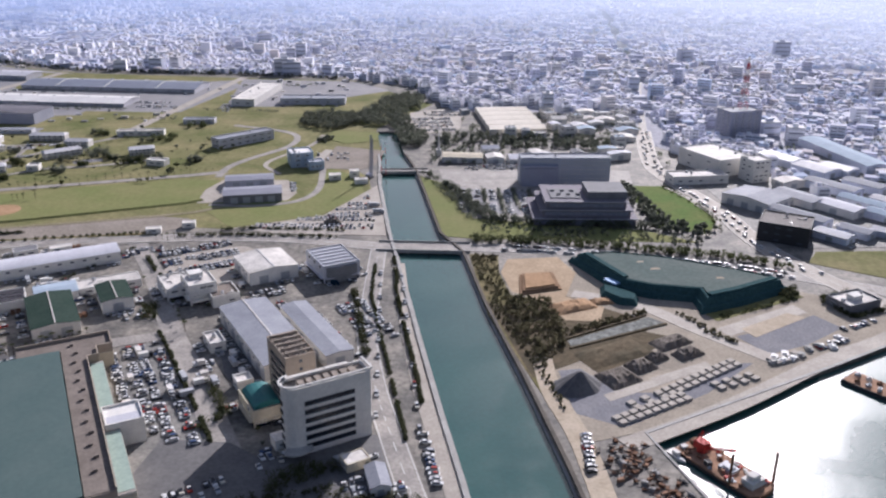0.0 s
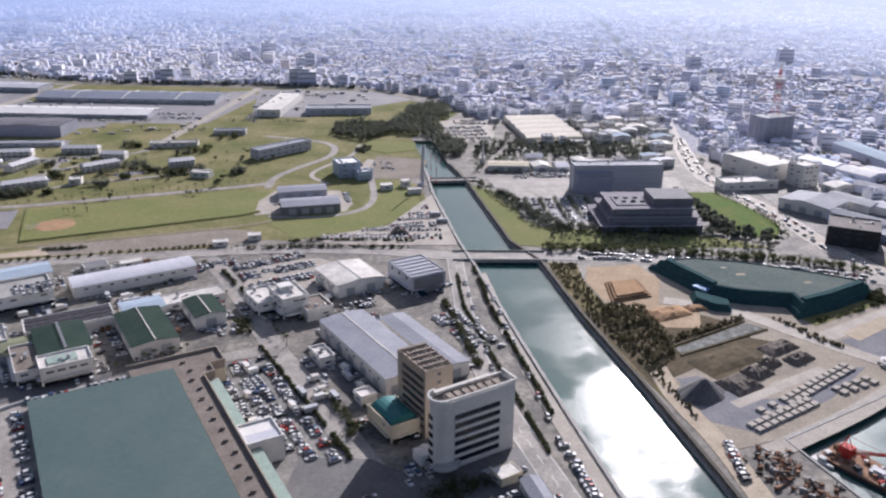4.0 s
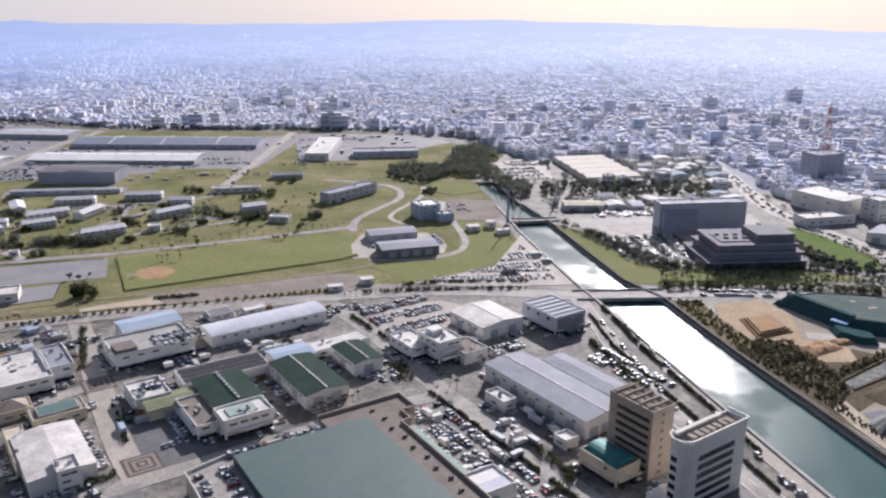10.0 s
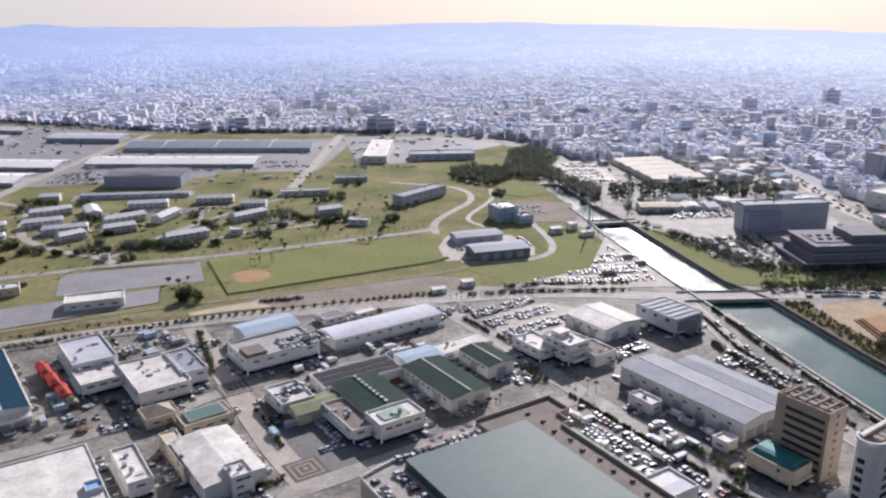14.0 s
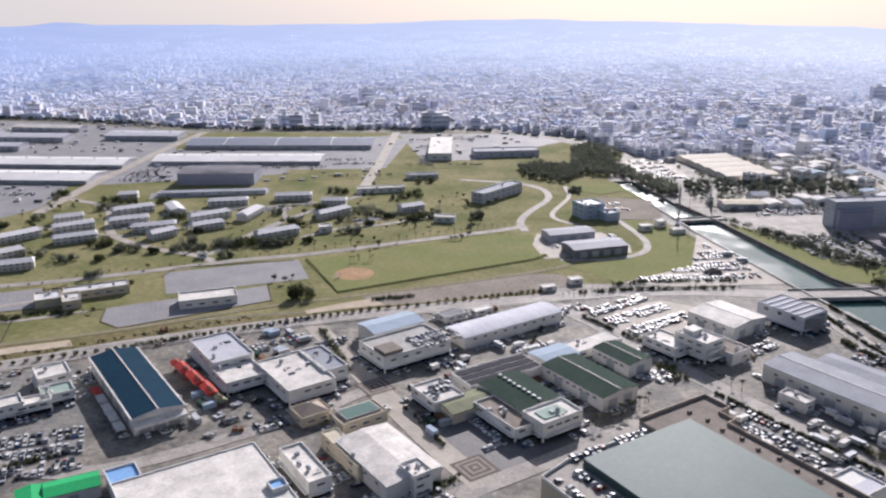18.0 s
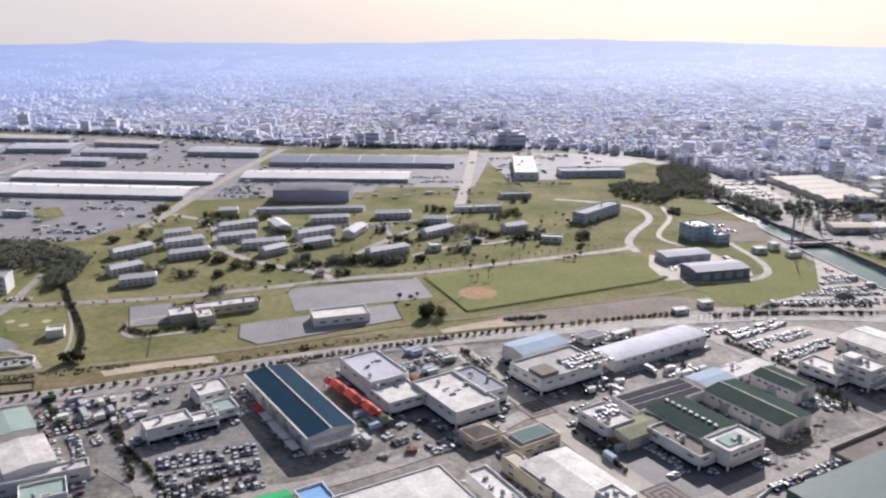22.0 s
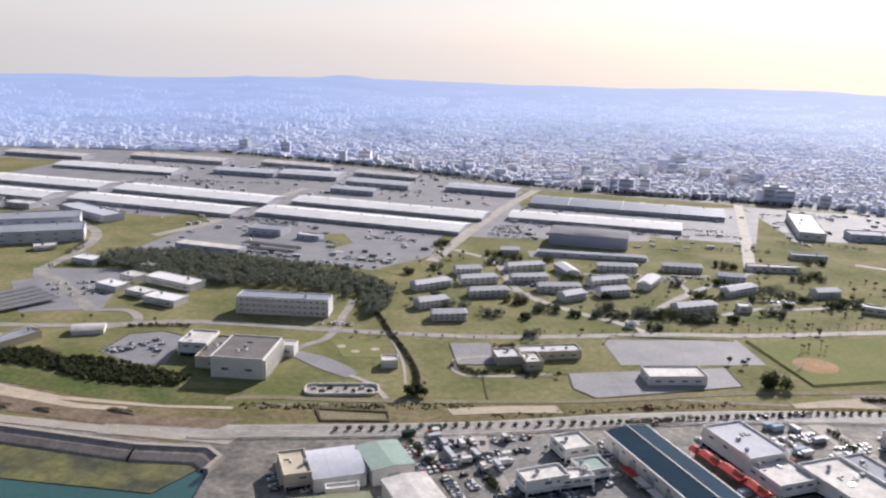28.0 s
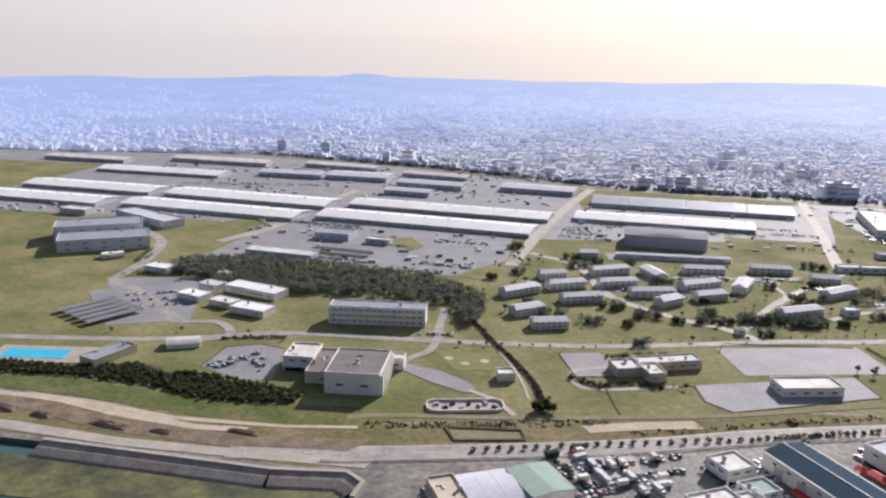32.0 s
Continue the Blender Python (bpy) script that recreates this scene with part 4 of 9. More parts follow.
patch("lot", [(-760, 590), (-800, 590), (-830, 560), (-780, 500), (-735, 520)], 0.14, M_ASPHALT, "grey asphalt car park", "car park")

patch("lot", [(-1500, 1108), (-1150, 1106), (-800, 1136), (-520, 1086), (-472, 1078), (-706, 1184), (-1000, 1258), (-1500, 1192)], 0.13, M_ASPHALT, "grey asphalt yards behind the warehouses", "yard")
road("road", [(-640, 366), (-581, 376), (-477, 404), (-400, 432), (-310, 456), (-172, 478), (-100, 480), (-32, 467), (15, 467), (60, 464), (101, 456), (161, 440), (207, 422), (330, 360)], 13, 0.14, M_ROAD, "pale grey main road along the shore", True)
road("road", [(-900, 460), (-807, 472), (-732, 486), (-666, 511), (-579, 518), (-479, 531), (-377, 562), (-326, 573), (-250, 598), (-196, 616), (-168, 628)], 7, 0.16, M_ROAD, "narrow tree-lined camp road", False)
road("road", [(-552, 700), (-547, 744), (-536, 834), (-517, 957), (-491, 1087)], 11, 0.18, M_PAVE, "pale camp road between warehouses", False)
road("road", [(-808, 720), (-785, 786), (-779, 873), (-764, 1004)], 11, 0.18, M_PAVE, "pale camp road between warehouses", False)
road("road", [(-294, 740), (-289, 780), (-276, 872), (-252, 1063)], 10, 0.18, M_PAVE, "pale camp road by the yards", False)
road("road", [(-739, 515), (-801, 571), (-828, 590), (-837, 652), (-862, 717), (-930, 770)], 9, 0.18, M_ROAD, "curving grey camp road", False)
road("road", [(-389, 563), (-407, 579), (-431, 592), (-465, 620), (-481, 648), (-501, 712), (-540, 745)], 6.5, 0.18, M_PAVE, "narrow curving housing road", False)
road("road", [(-395, 577), (-365, 639), (-323, 701), (-290, 740)], 5, 0.20, M_ROAD, "narrow curving housing road", False)
road("road", [(-171, 613), (-170, 640), (-158, 668), (-132, 715), (-140, 760), (-200, 790)], 6, 0.18, M_ROAD, "curving grey slope road", False)
road("road", [(-126, 622), (-142, 655), (-115, 713), (-109, 754)], 4, 0.20, M_PAVE, "pale curving track", False)
road("road", [(-160, 545), (-128, 543), (-100, 556), (-90, 585), (-94, 640)], 5, 0.20, M_ROAD, "grey loop road round the two halls", False)
road("road", [(-600, 408), (-581, 414), (-526, 423), (-473, 435), (-420, 449), (-349, 475), (-300, 488), (-182, 522), (-150, 540)], 4.5, 0.22, M_TRACK, "dusty patrol track along the fence", False)
road("road", [(258, 1100), (222, 930), (193, 780)], 8, 0.17, M_ROAD, "grey city avenue between houses")
road("road", [(193, 780), (173, 659), (180, 600), (192, 540), (197, 475), (215, 420), (260, 330)], 15, 0.18, M_PAVE, "wide pale city avenue with traffic", True)
road("road", [(-186, 474), (-160, 425), (-140, 382), (-126, 350), (-105, 310), (-70, 240), (-50, 190)], 11, 0.12, M_ROAD, "grey estate road between depots")
road("road", [(-126, 350), (-165, 334), (-215, 306), (-245, 290), (-300, 262)], 9, 0.16, M_ROAD, "grey estate road in front of the market")
road("road", [(-245, 290), (-262, 322), (-284, 372), (-300, 410), (-318, 450)], 11, 0.16, M_PAVE, "pale paved estate street")
road("road", [(-37, 462), (-36, 400), (-35, 355), (-27, 304), (-17, 263), (2, 190)], 10, 0.18, M_ROAD, "grey riverside road", True)
road("road", [(-24, 440), (-17, 370), (-9, 310), (0, 262), (14, 190)], 7, 0.16, M_PAVE, "pale riverside lane", False)
road("road", [(-476, 392), (-440, 316), (-410, 260)], 8, 0.14, M_ROAD, "grey estate road", False)
road("road", [(-445, 325), (-390, 312), (-320, 345), (-284, 372)], 8, 0.18, M_ROAD, "grey estate road", False)

road("road", [(-540, 660), (-505, 640), (-478, 632), (-452, 626)], 3.5, 0.19, M_ROAD, "narrow lane between housing blocks")
road("road", [(-452, 690), (-430, 694), (-404, 698), (-372, 704), (-330, 716)], 4.0, 0.19, M_ROAD, "narrow lane behind housing blocks")
road("road", [(-356, 690), (-352, 660), (-362, 640)], 4.0, 0.19, M_ROAD, "short lane with parked cars")
road("road", [(-584, 580), (-582, 559), (-581, 544), (-578, 523), (-579, 502), (-585, 491), (-591, 480)], 5, 0.20, M_ROAD, "grey drive from the barracks across the lawn")
patch("lot", [(-595, 481), (-568, 473), (-552, 462), (-545, 454), (-550, 447), (-570, 457), (-588, 470)], 0.24, M_ASPHALT, "narrow grey parking pad on the lawn", "car park")
road("road", [(-549, 451), (-536, 443), (-530, 436), (-523, 426)], 3.2, 0.26, M_PAVE, "pale footpath to the patrol track")
road("road", [(-541, 511), (-529, 484), (-522, 463), (-518, 446)], 1.6, 0.26, M_PAVE, "narrow pale path beside the drain")
road("road", [(-336, 612), (-309, 633), (-283, 639), (-255, 652), (-226, 668)], 4.5, 0.19, M_ROAD, "narrow grey lane past the east housing")
road("road", [(-480, 497), (-497, 488), (-496, 472), (-484, 466), (-443, 478)], 3.5, 0.20, M_PAVE, "pale drive round the clubhouse")
road("road", [(-720, 484), (-700, 500), (-716, 520), (-739, 515)], 6, 0.22, M_ROAD, "grey slip road")
for off in (-1.9, 1.9):
    solid("drain_kerb", ribbon(MB(), [(-566, 566), (-559, 552), (-544, 521), (-531, 497), (-521, 476), (-515, 460), (-512, 445)], 0.5, 0, 0.5, off), [M_DWALL], "dark weathered concrete kerb of the drain", "drain", kind="structure")
road("road", [(-566, 566), (-559, 552), (-544, 521), (-531, 497), (-521, 476), (-515, 460), (-512, 445)], 3.3, 0.12, M_DRAIN, "dark silted drain across the lawn")
for k, (x, y) in enumerate(((-566, 492), (-556, 486), (-546, 492))):
    solid("landing_disc", MB().cyl(x, y, 0, 0.24, 2.6, 20), [M_SAND], "small pale concrete disc set in the turf", "disc", kind="structure")
patch("helipad", [(-575, 500), (-545, 505), (-540, 480), (-560, 476)], 0.10, M_GRASS2, "short green turf island", "lawn")
patch("roof_yard", [(-155, 424), (-124, 398), (-100, 412), (-96, 450), (-118, 466), (-150, 460)], 0.08, M_PAVE, "pale car park surface", "car park")
patch("roof_yard", [(-134, 497), (-78, 524), (-46, 598), (-40, 560), (-34, 486), (-100, 488)], 0.18, M_PAVE, "pale riverside car park", "car park")
patch("market_yard", [(-146, 336), (-124, 344), (-74, 250), (-60, 215), (-100, 215)], 0.08, M_YARD, "worn grey car park beside the market", "car park")
patch("west_yard", [(-478, 392), (-446, 402), (-424, 404), (-398, 330), (-440, 312), (-462, 330)], 0.08, M_YARD, "grey asphalt car park", "car park")

# kerbs and drains round the camp lots, rail along the shore road
for pts in ([(-435, 482), (-432, 462), (-420, 452), (-392, 464), (-343, 486), (-348, 512)], [(-416, 533), (-411, 551), (-336, 560)], [(-506, 513), (-496, 480), (-470, 486)], [(-480, 466), (-474, 438)], [(-458, 472), (-436, 481)],
            [(-694, 451), (-693, 481), (-676, 490), (-660, 486)], [(-328, 560), (-305, 496)], [(-620, 500), (-612, 470), (-590, 440)]):
    solid("drain", ribbon(MB(), pts, 0.9, 0, 0.34, 0, False), [M_SCRUB], "dark overgrown drain edging a lawn", "drain", kind="structure")
mb = MB()
rail = [(-600, 372), (-581, 376), (-477, 404), (-400, 432), (-310, 456), (-172, 478)]
for z in (0.5, 0.85):
    ribbon(mb, rail, 0.16, z, z + 0.22, -7.2)
for q in smooth(rail, 14):
    mb.box(q.x + 1.6, q.x + 1.8, q.y - 7.3, q.y - 7.1, 0, 1.0)
solid("guard_rail", mb, [M_WROOF], "pale steel guard rail along the shore road", "rail", kind="structure")

# concentric paved squares at the two crossings
for x, y in ((-284, 372), (-247, 302)):
    t = thing("paved_square", x, y, 0, 28, "paved crossing with concentric brown and pale squares", "paving")
    for i, s in enumerate((14, 11.6, 9.2, 6.8, 4.4, 2.0)):
        part("paving_ring", MB().box(-s / 2, s / 2, -s / 2, s / 2, 0.1, 0.24 + 0.02 * i).mesh("paving_ring", (M_RINGDARK if i % 2 == 0 else M_RINGPALE)), t)


def bridge(x, y, length, width, yaw, label):
    t = thing("bridge", x, y, 0, yaw, label, "bridge")
    part("deck", MB().box(-length / 2, length / 2, -width / 2, width / 2, -0.9, 0.22, 0, True).mesh("deck", M_ROAD), t)
    for s in (-1, 1):
        part("railing", MB().box(-length / 2, length / 2, s * width / 2 - 0.25, s * width / 2 + 0.25, -1.1, 1.2, 0, True).mesh("railing", M_CONC), t)
    for i in (-1, 1):
        part("pier", MB().box(i * length / 6 - 0.6, i * length / 6 + 0.6, -width / 2 + 1, width / 2 - 1, -7, -0.9).mesh("pier", M_CONC), t)


bridge(-10, 467, 56, 15, -2, "concrete road bridge over the river")
bridge(-30, 634, 40, 9, 3, "small concrete bridge over the upper river")

# ---- harbour side ----
patch("yard", [(48, 290), (30, 405), (70, 440), (160, 420), (260, 372), (209, 345), (173, 324), (80, 272), (52, 262)], 0.06, M_GRAVEL, "pale grey gravel port yard", "yard")
patch("sand_patch", [(34, 428), (39, 448), (69, 452), (76, 428), (66, 396), (84, 384), (79, 367), (62, 368), (54, 390), (38, 402)], 0.12, M_ORANGESAND, "pale sandy works site", "earth")
patch("scrub", [(17, 456), (34, 454), (33, 429), (37, 398), (57, 391), (62, 358), (57, 337), (47, 326), (51, 289), (46, 284), (36, 326), (24, 374)], 0.09, M_SHORE, "olive brown rough ground along the river", "scrub")
patch("scrub", [(24, 390), (32, 384), (62, 400), (104, 366), (96, 350), (56, 322), (40, 312)], 0.10, M_SCRUB, "dark dry scrub along the river", "scrub")
patch("scrub", [(63, 330), (99, 356), (112, 350), (70, 314)], 0.16, M_SCRUB, "brown weedy ground in the yard", "scrub")
road("road", [(58, 200), (54, 262), (47, 300), (46, 330)], 9, 0.14, M_SAND, "sandy track along the river wall", False)
road("road", [(70, 262), (120, 291), (173, 328), (209, 349), (300, 405)], 9, 0.16, M_PAVE, "pale quay road", False)
road("road", [(70, 400), (100, 388), (125, 358), (150, 330)], 9, 0.18, M_PAVE, "pale yard road", False)
patch("settling_pond", [(60, 346), (104, 372), (110, 366), (61, 340)], 0.2, M_MILK, "narrow milky settling pond", "pond")
mb = MB()
ribbon(mb, [(60, 338.6), (111, 364.6)], 1.2, 0, 0.7, 0, False)
ribbon(mb, [(58, 347), (103, 374)], 1.2, 0, 0.7, 0, False)
solid("pond_bank", mb, [M_SCRUB], "low brown earth banks of the pond", "bank", kind="structure")

# covered stockpile
def inset(poly, d):
    """The polygon drawn in by d on every side."""
    k = len(poly)
    area = sum(poly[i][0] * poly[(i + 1) % k][1] - poly[(i + 1) % k][0] * poly[i][1] for i in range(k))
    out = []
    for i in range(k):
        p, a, b = Vector(poly[i]), Vector(poly[i - 1]), Vector(poly[(i + 1) % k])
        n1, n2 = ((q - r).normalized() for q, r in ((p, a), (b, p)))
        m1, m2 = Vector((-n1.y, n1.x)), Vector((-n2.y, n2.x))
        m = (m1 + m2) / max(0.5, 1 + m1.dot(m2))
        out.append(tuple(p + m * (d if area > 0 else -d)))
    return out


t = thing("covered_stockpile", 0, 0, 0, 0, "large flat stockpile covered with dark green netting", "stockpile")
base = [(74, 446), (88, 415), (94, 402), (110, 394), (131, 390), (131, 375), (156, 386), (187, 404), (182, 414), (165, 425), (128, 443), (100, 450)]
tiers = ((0.0, 0.0), (1.4, 3.0), (2.6, 3.3), (4.2, 6.6), (5.4, 6.9))
rings = [[(*q, z) for q in inset(base, d)] for d, z in tiers]
for lo, hi in zip(rings, rings[1:]):
    m = MB()
    for i in range(len(base)):
        j = (i + 1) % len(base)
        for f in range(4):
            u, v = f / 4, (f + 1) / 4
            a, b, c, e = (Vector(lo[i]).lerp(Vector(lo[j]), u), Vector(lo[i]).lerp(Vector(lo[j]), v), Vector(hi[i]).lerp(Vector(hi[j]), v), Vector(hi[i]).lerp(Vector(hi[j]), u))
            m.face([tuple(e), tuple(c), tuple(b), tuple(a)])
    part("netting_tier", m.mesh("netting_tier", M_NET), t)
top = inset(base, 6.2)
part("top_cover", MB().prism(top, 5.8, 6.5).mesh("top_cover", M_NETTOP), t, label="flat grey-green cover sheet")
for a, b in zip(top[0:2] + top[5:7], top[1:3] + top[6:8]):
    part("berm", ribbon(MB(), [a, b], 3.2, 6.4, 7.8, 0.4, False).mesh("berm", M_NET), t)
spur = [(86, 408), (84, 396), (92, 386), (101, 384), (104, 394), (94, 404)]
m = MB()
for (a, b), (c, e) in zip(zip(spur, spur[1:] + spur[:1]), zip(inset(spur, 2.2), inset(spur, 2.2)[1:] + inset(spur, 2.2)[:1])):
    m.face([(*c, 3.6), (*e, 3.6), (*b, 0), (*a, 0)])
part("spur", m.prism(inset(spur, 2.2), 3.2, 3.6).mesh("spur", M_NET), t)
part("blue_sheet", MB().prism([(88, 410), (93, 403), (96, 405), (91, 412)], 3.8, 4.6).mesh("blue_sheet", M_BRIGHTB), t, label="folded bright blue sheet")
for x, y, w in ((118, 420, 3.0), (150, 408, 2.4), (112, 430, 2.0)):
    part("pale_patch", MB().prism([(x - w, y - w * 0.4), (x + w, y - w * 0.2), (x + w * 0.7, y + w * 0.5), (x - w * 0.6, y + w * 0.4)], 6.4, 6.56).mesh("pale_patch", M_SAND), t)


def heap(x, y, w, d, h, yaw, m, label, name="gravel_mound"):
    r = random.Random(int(x * 31 + y))
    mb, nx_, ny_ = MB(), 13, 9
    for j in range(ny_):
        for i in range(nx_):
            u, v = 2 * i / (nx_ - 1) - 1, 2 * j / (ny_ - 1) - 1
            e = min(1, 2.2 * (1 - abs(u)), 2.2 * (1 - abs(v)))
            mb.v.append((u * w / 2, v * d / 2, max(-0.1, h * e * (0.75 + 0.5 * r.random())) if e > 0 else -0.1))
    for j in range(ny_ - 1):
        for i in range(nx_ - 1):
            a = j * nx_ + i
            mb.f.append((a, a + 1, a + nx_ + 1, a + nx_))
    mb.mi = [0] * len(mb.f)
    return solid(name, mb, [m], label, "heap", "heaps in the port yard", loc=(x, y, 0.15), yaw=yaw)


m = MB()
ring = [(math.cos(i * 2 * math.pi / 24) * (11.5 + 0.6 * math.sin(i * 2.3)), math.sin(i * 2 * math.pi / 24) * (9.0 + 0.5 * math.sin(i * 1.7))) for i in range(24)]
for k in range(24):
    (ax, ay), (bx, by) = ring[k], ring[(k + 1) % 24]
    for f, g in ((0.0, 0.45), (0.45, 0.9)):
        m.face([(ax * (1 - f) + 1.5 * f, ay * (1 - f), 7.4 * f), (bx * (1 - f) + 1.5 * f, by * (1 - f), 7.4 * f), (bx * (1 - g) + 1.5 * g, by * (1 - g), 7.4 * g), (ax * (1 - g) + 1.5 * g, ay * (1 - g), 7.4 * g)])
    m.face([(ax * 0.1 + 1.35, ay * 0.1, 6.66), (bx * 0.1 + 1.35, by * 0.1, 6.66), (1.5, 0, 7.0)])
solid("gravel_mound", m, [M_DASPH], "dark grey conical gravel heap", "heap", "heaps in the port yard", loc=(58, 305, 0.1), yaw=30)
for x, y, w, d in ((77, 312, 16, 14), (89, 322, 12, 10), (108, 345, 19, 10), (113, 334, 14, 8), (98, 330, 9, 7)):
    heap(x, y, w * 1.1, d * 1.1, 2.4, 30, M_AGG, "low brown heap of broken stone")
t = thing("earth_mound", 0, 0, 0, 0, "flat-topped terraced mound of brown earth", "heap")
for i, (draw_in, z0, z1) in enumerate(((0, -0.2, 0.9), (1.6, 0.904, 1.9), (3.0, 1.904, 2.6))):
    part("terrace", MB().prism(inset([(42, 397), (65, 405), (63, 427), (44, 424)], draw_in), z0, z1).mesh("terrace", (M_CLAY, M_CLAY, M_DIRT)[i]), t)
heap(68, 384, 24, 14, 1.8, 24, M_DIRT, "low brown earth mound")
heap(79, 334, 36, 18, 1.0, 28, M_SCRUB, "low weedy brown earth bank")
heap(84, 390, 12, 8, 1.4, 10, M_DIRT, "low brown earth mound")

blk = thing("concrete_block", 0, 0, 0, 30, "pale grey precast concrete block in the port yard", "concrete block", "precast blocks in rows")
part("body", MB().box(-1.75, 1.75, -1.4, 1.4, 0, 0.9).mesh("body", M_CONC), blk)
part("top_slab", MB().box(-1.6, 1.6, -1.25, 1.25, 0.9, 1.1, 0, True).mesh("top_slab", M_PAVE), blk)
first = True
for x0, y0, x1, y1, n, rows in ((72, 277, 102, 295, 9, 2), (80, 288, 93, 296, 3, 2), (97, 299, 132, 324, 10, 2), (119, 304, 136, 312, 4, 2), (151, 326, 164, 332, 4, 2)):
    for i in range(n):
        for k in range(rows):
            f = i / max(1, n - 1)
            m4 = pose(x0 + (x1 - x0) * f - 1.9 * k, y0 + (y1 - y0) * f + 3.2 * k, 0.06, 0, 0, 33)
            if first:
                blk.matrix_basis, first = m4, False
            else:
                copy_thing(blk, m4)
patch("pale_strip", [(70, 293), (118, 320), (116, 325), (68, 298)], 0.12, M_PAVE, "pale swept concrete strip in the yard", "yard")
patch("pale_strip", [(138, 352), (186, 379), (182, 388), (134, 360)], 0.12, M_PAVE, "pale swept concrete strip in the yard", "yard")
patch("gravel_apron", [(52, 318), (62, 320), (74, 300), (96, 300), (128, 326), (140, 326), (112, 300), (72, 274), (54, 284)], 0.08, M_BLUEGRAVEL, "blue-grey gravel apron in the port yard", "yard")
patch("gravel_apron", [(141, 352), (150, 334), (172, 344), (196, 362), (188, 376), (160, 360)], 0.08, M_BLUEGRAVEL, "blue-grey gravel apron in the port yard", "yard")
patch("pale_strip", [(91, 312), (119, 327), (121, 322), (93, 307)], 0.16, M_PAVE, "pale swept concrete strip in the yard", "yard")
patch("pale_strip", [(146, 360), (175, 378), (183, 373), (150, 351)], 0.16, M_SAND, "pale sandy strip in the yard", "yard")
for k, (x, y) in enumerate(((149, 326), (154, 328), (159, 330), (164, 333), (151, 331), (157, 334), (170, 339), (182, 341), (189, 350), (176, 342))):
    solid("wrapped_load", MB().prism([(-2.4, -1.5), (2.2, -1.7), (2.6, 1.2), (-2.0, 1.6)], 0, 1.1).prism([(-1.5, -0.9), (1.4, -1.0), (1.5, 0.8), (-1.3, 0.9)], 1.1, 1.7), [M_SHEETROOF if k % 3 else M_CONC],
          "load wrapped in a white tarpaulin on the quay", "load", "wrapped loads on the quay", loc=(x, y, 0.1), yaw=30 + 9 * k)
patch("grass_strip", [(133, 377), (137, 368), (192, 398), (186, 406)], 0.14, M_GRASS, "grassy verge beside the stockpile", "lawn")


# ---- buildings of the harbour estate ----
def office():
    """Slab office with rounded end and recessed window bands."""
    t = thing("office_block", -42, 264, 0, 30, "white eight-storey office block with dark window bands", "office building")
    w, d, h = 33, 9, 27.5
    arc = [(-w / 2 + 4.5 + 4.5 * math.cos(a), 4.5 * math.sin(a)) for a in [math.pi / 2 + math.pi * i / 10 for i in range(11)]]
    foot = arc + [(w / 2, -d / 2), (w / 2, d / 2)]
    part("wall", MB().prism(foot, 0, h - 0.8).mesh("wall", M_WHITE), t)
    ins = [(x * 0.96, y * 0.88) for x, y in foot]
    part("roof", MB().prism(ins, h - 0.8, h - 0.5).mesh("roof", M_TANROOF), t)
    m = MB()
    for a, b, c, e in zip(foot, foot[1:] + foot[:1], ins, ins[1:] + ins[:1]):
        for z in (h + 0.4,):
            m.face([(*a, z), (*b, z), (*e, z), (*c, z)])
        m.face([(*a, h - 0.8), (*b, h - 0.8), (*b, h + 0.4), (*a, h + 0.4)])
        m.face([(*e, h - 0.8), (*c, h - 0.8), (*c, h + 0.4), (*e, h + 0.4)])
    part("parapet", m.mesh("parapet", M_WHITE), t)
    m = MB()
    for a, b in zip(foot[:-1], foot[1:]):
        ribbon(m, [Vector(a) * 1.03, Vector(b) * 1.03], 0.7, h + 0.9, h + 1.7, 0, False)
    part("roof_rim", m.mesh("roof_rim", M_WHITE), t, label="white curved rim above the roof")
    part("roof_beam", MB().box(-w / 2 + 3, w / 2 - 6, d / 2 - 2.2, d / 2 - 0.6, h + 0.4, h + 1.6, 0, True).mesh("roof_beam", M_WROOF), t)
    for i in range(7):
        part("roof_unit", MB().box(-w / 2 + 6 + i * 3.3, -w / 2 + 8.2 + i * 3.3, -2.6, 0.6, h - 0.5, h + 1.0).mesh("roof_unit", M_TANROOF), t)
    for k in range(6):
        z = 2.4 + 3.55 * k
        m = MB().box(-w / 2 + 7, w / 2 - 6.5, -d / 2 - 0.1, -d / 2 + 0.1, z, z + 1.9, 0, True)
        b = part("window_band", m.mesh("window_band", M_GLASSD), t)
        part("sill", MB().box(-w / 2 + 6.8, w / 2 - 6.3, -d / 2 - 0.5, -d / 2, z - 0.35, z - 0.004, 0, True).mesh("sill", M_WHITE), b)
        part("side_window", MB().box(-0.1, 0.2, -1.3, 1.3, z, z + 1.9, 0, True).mesh("side_window", M_GLASSD), t, (-w / 2 - 0.02, 0.4, 0))
    part("entrance_canopy", MB().prism([(-13 + 5.5 * math.cos(a * 0.3), -5.5 + 3.5 * math.sin(a * 0.3)) for a in range(21)], 3.2, 3.7).mesh("entrance_canopy", M_CONC), t)
    return t


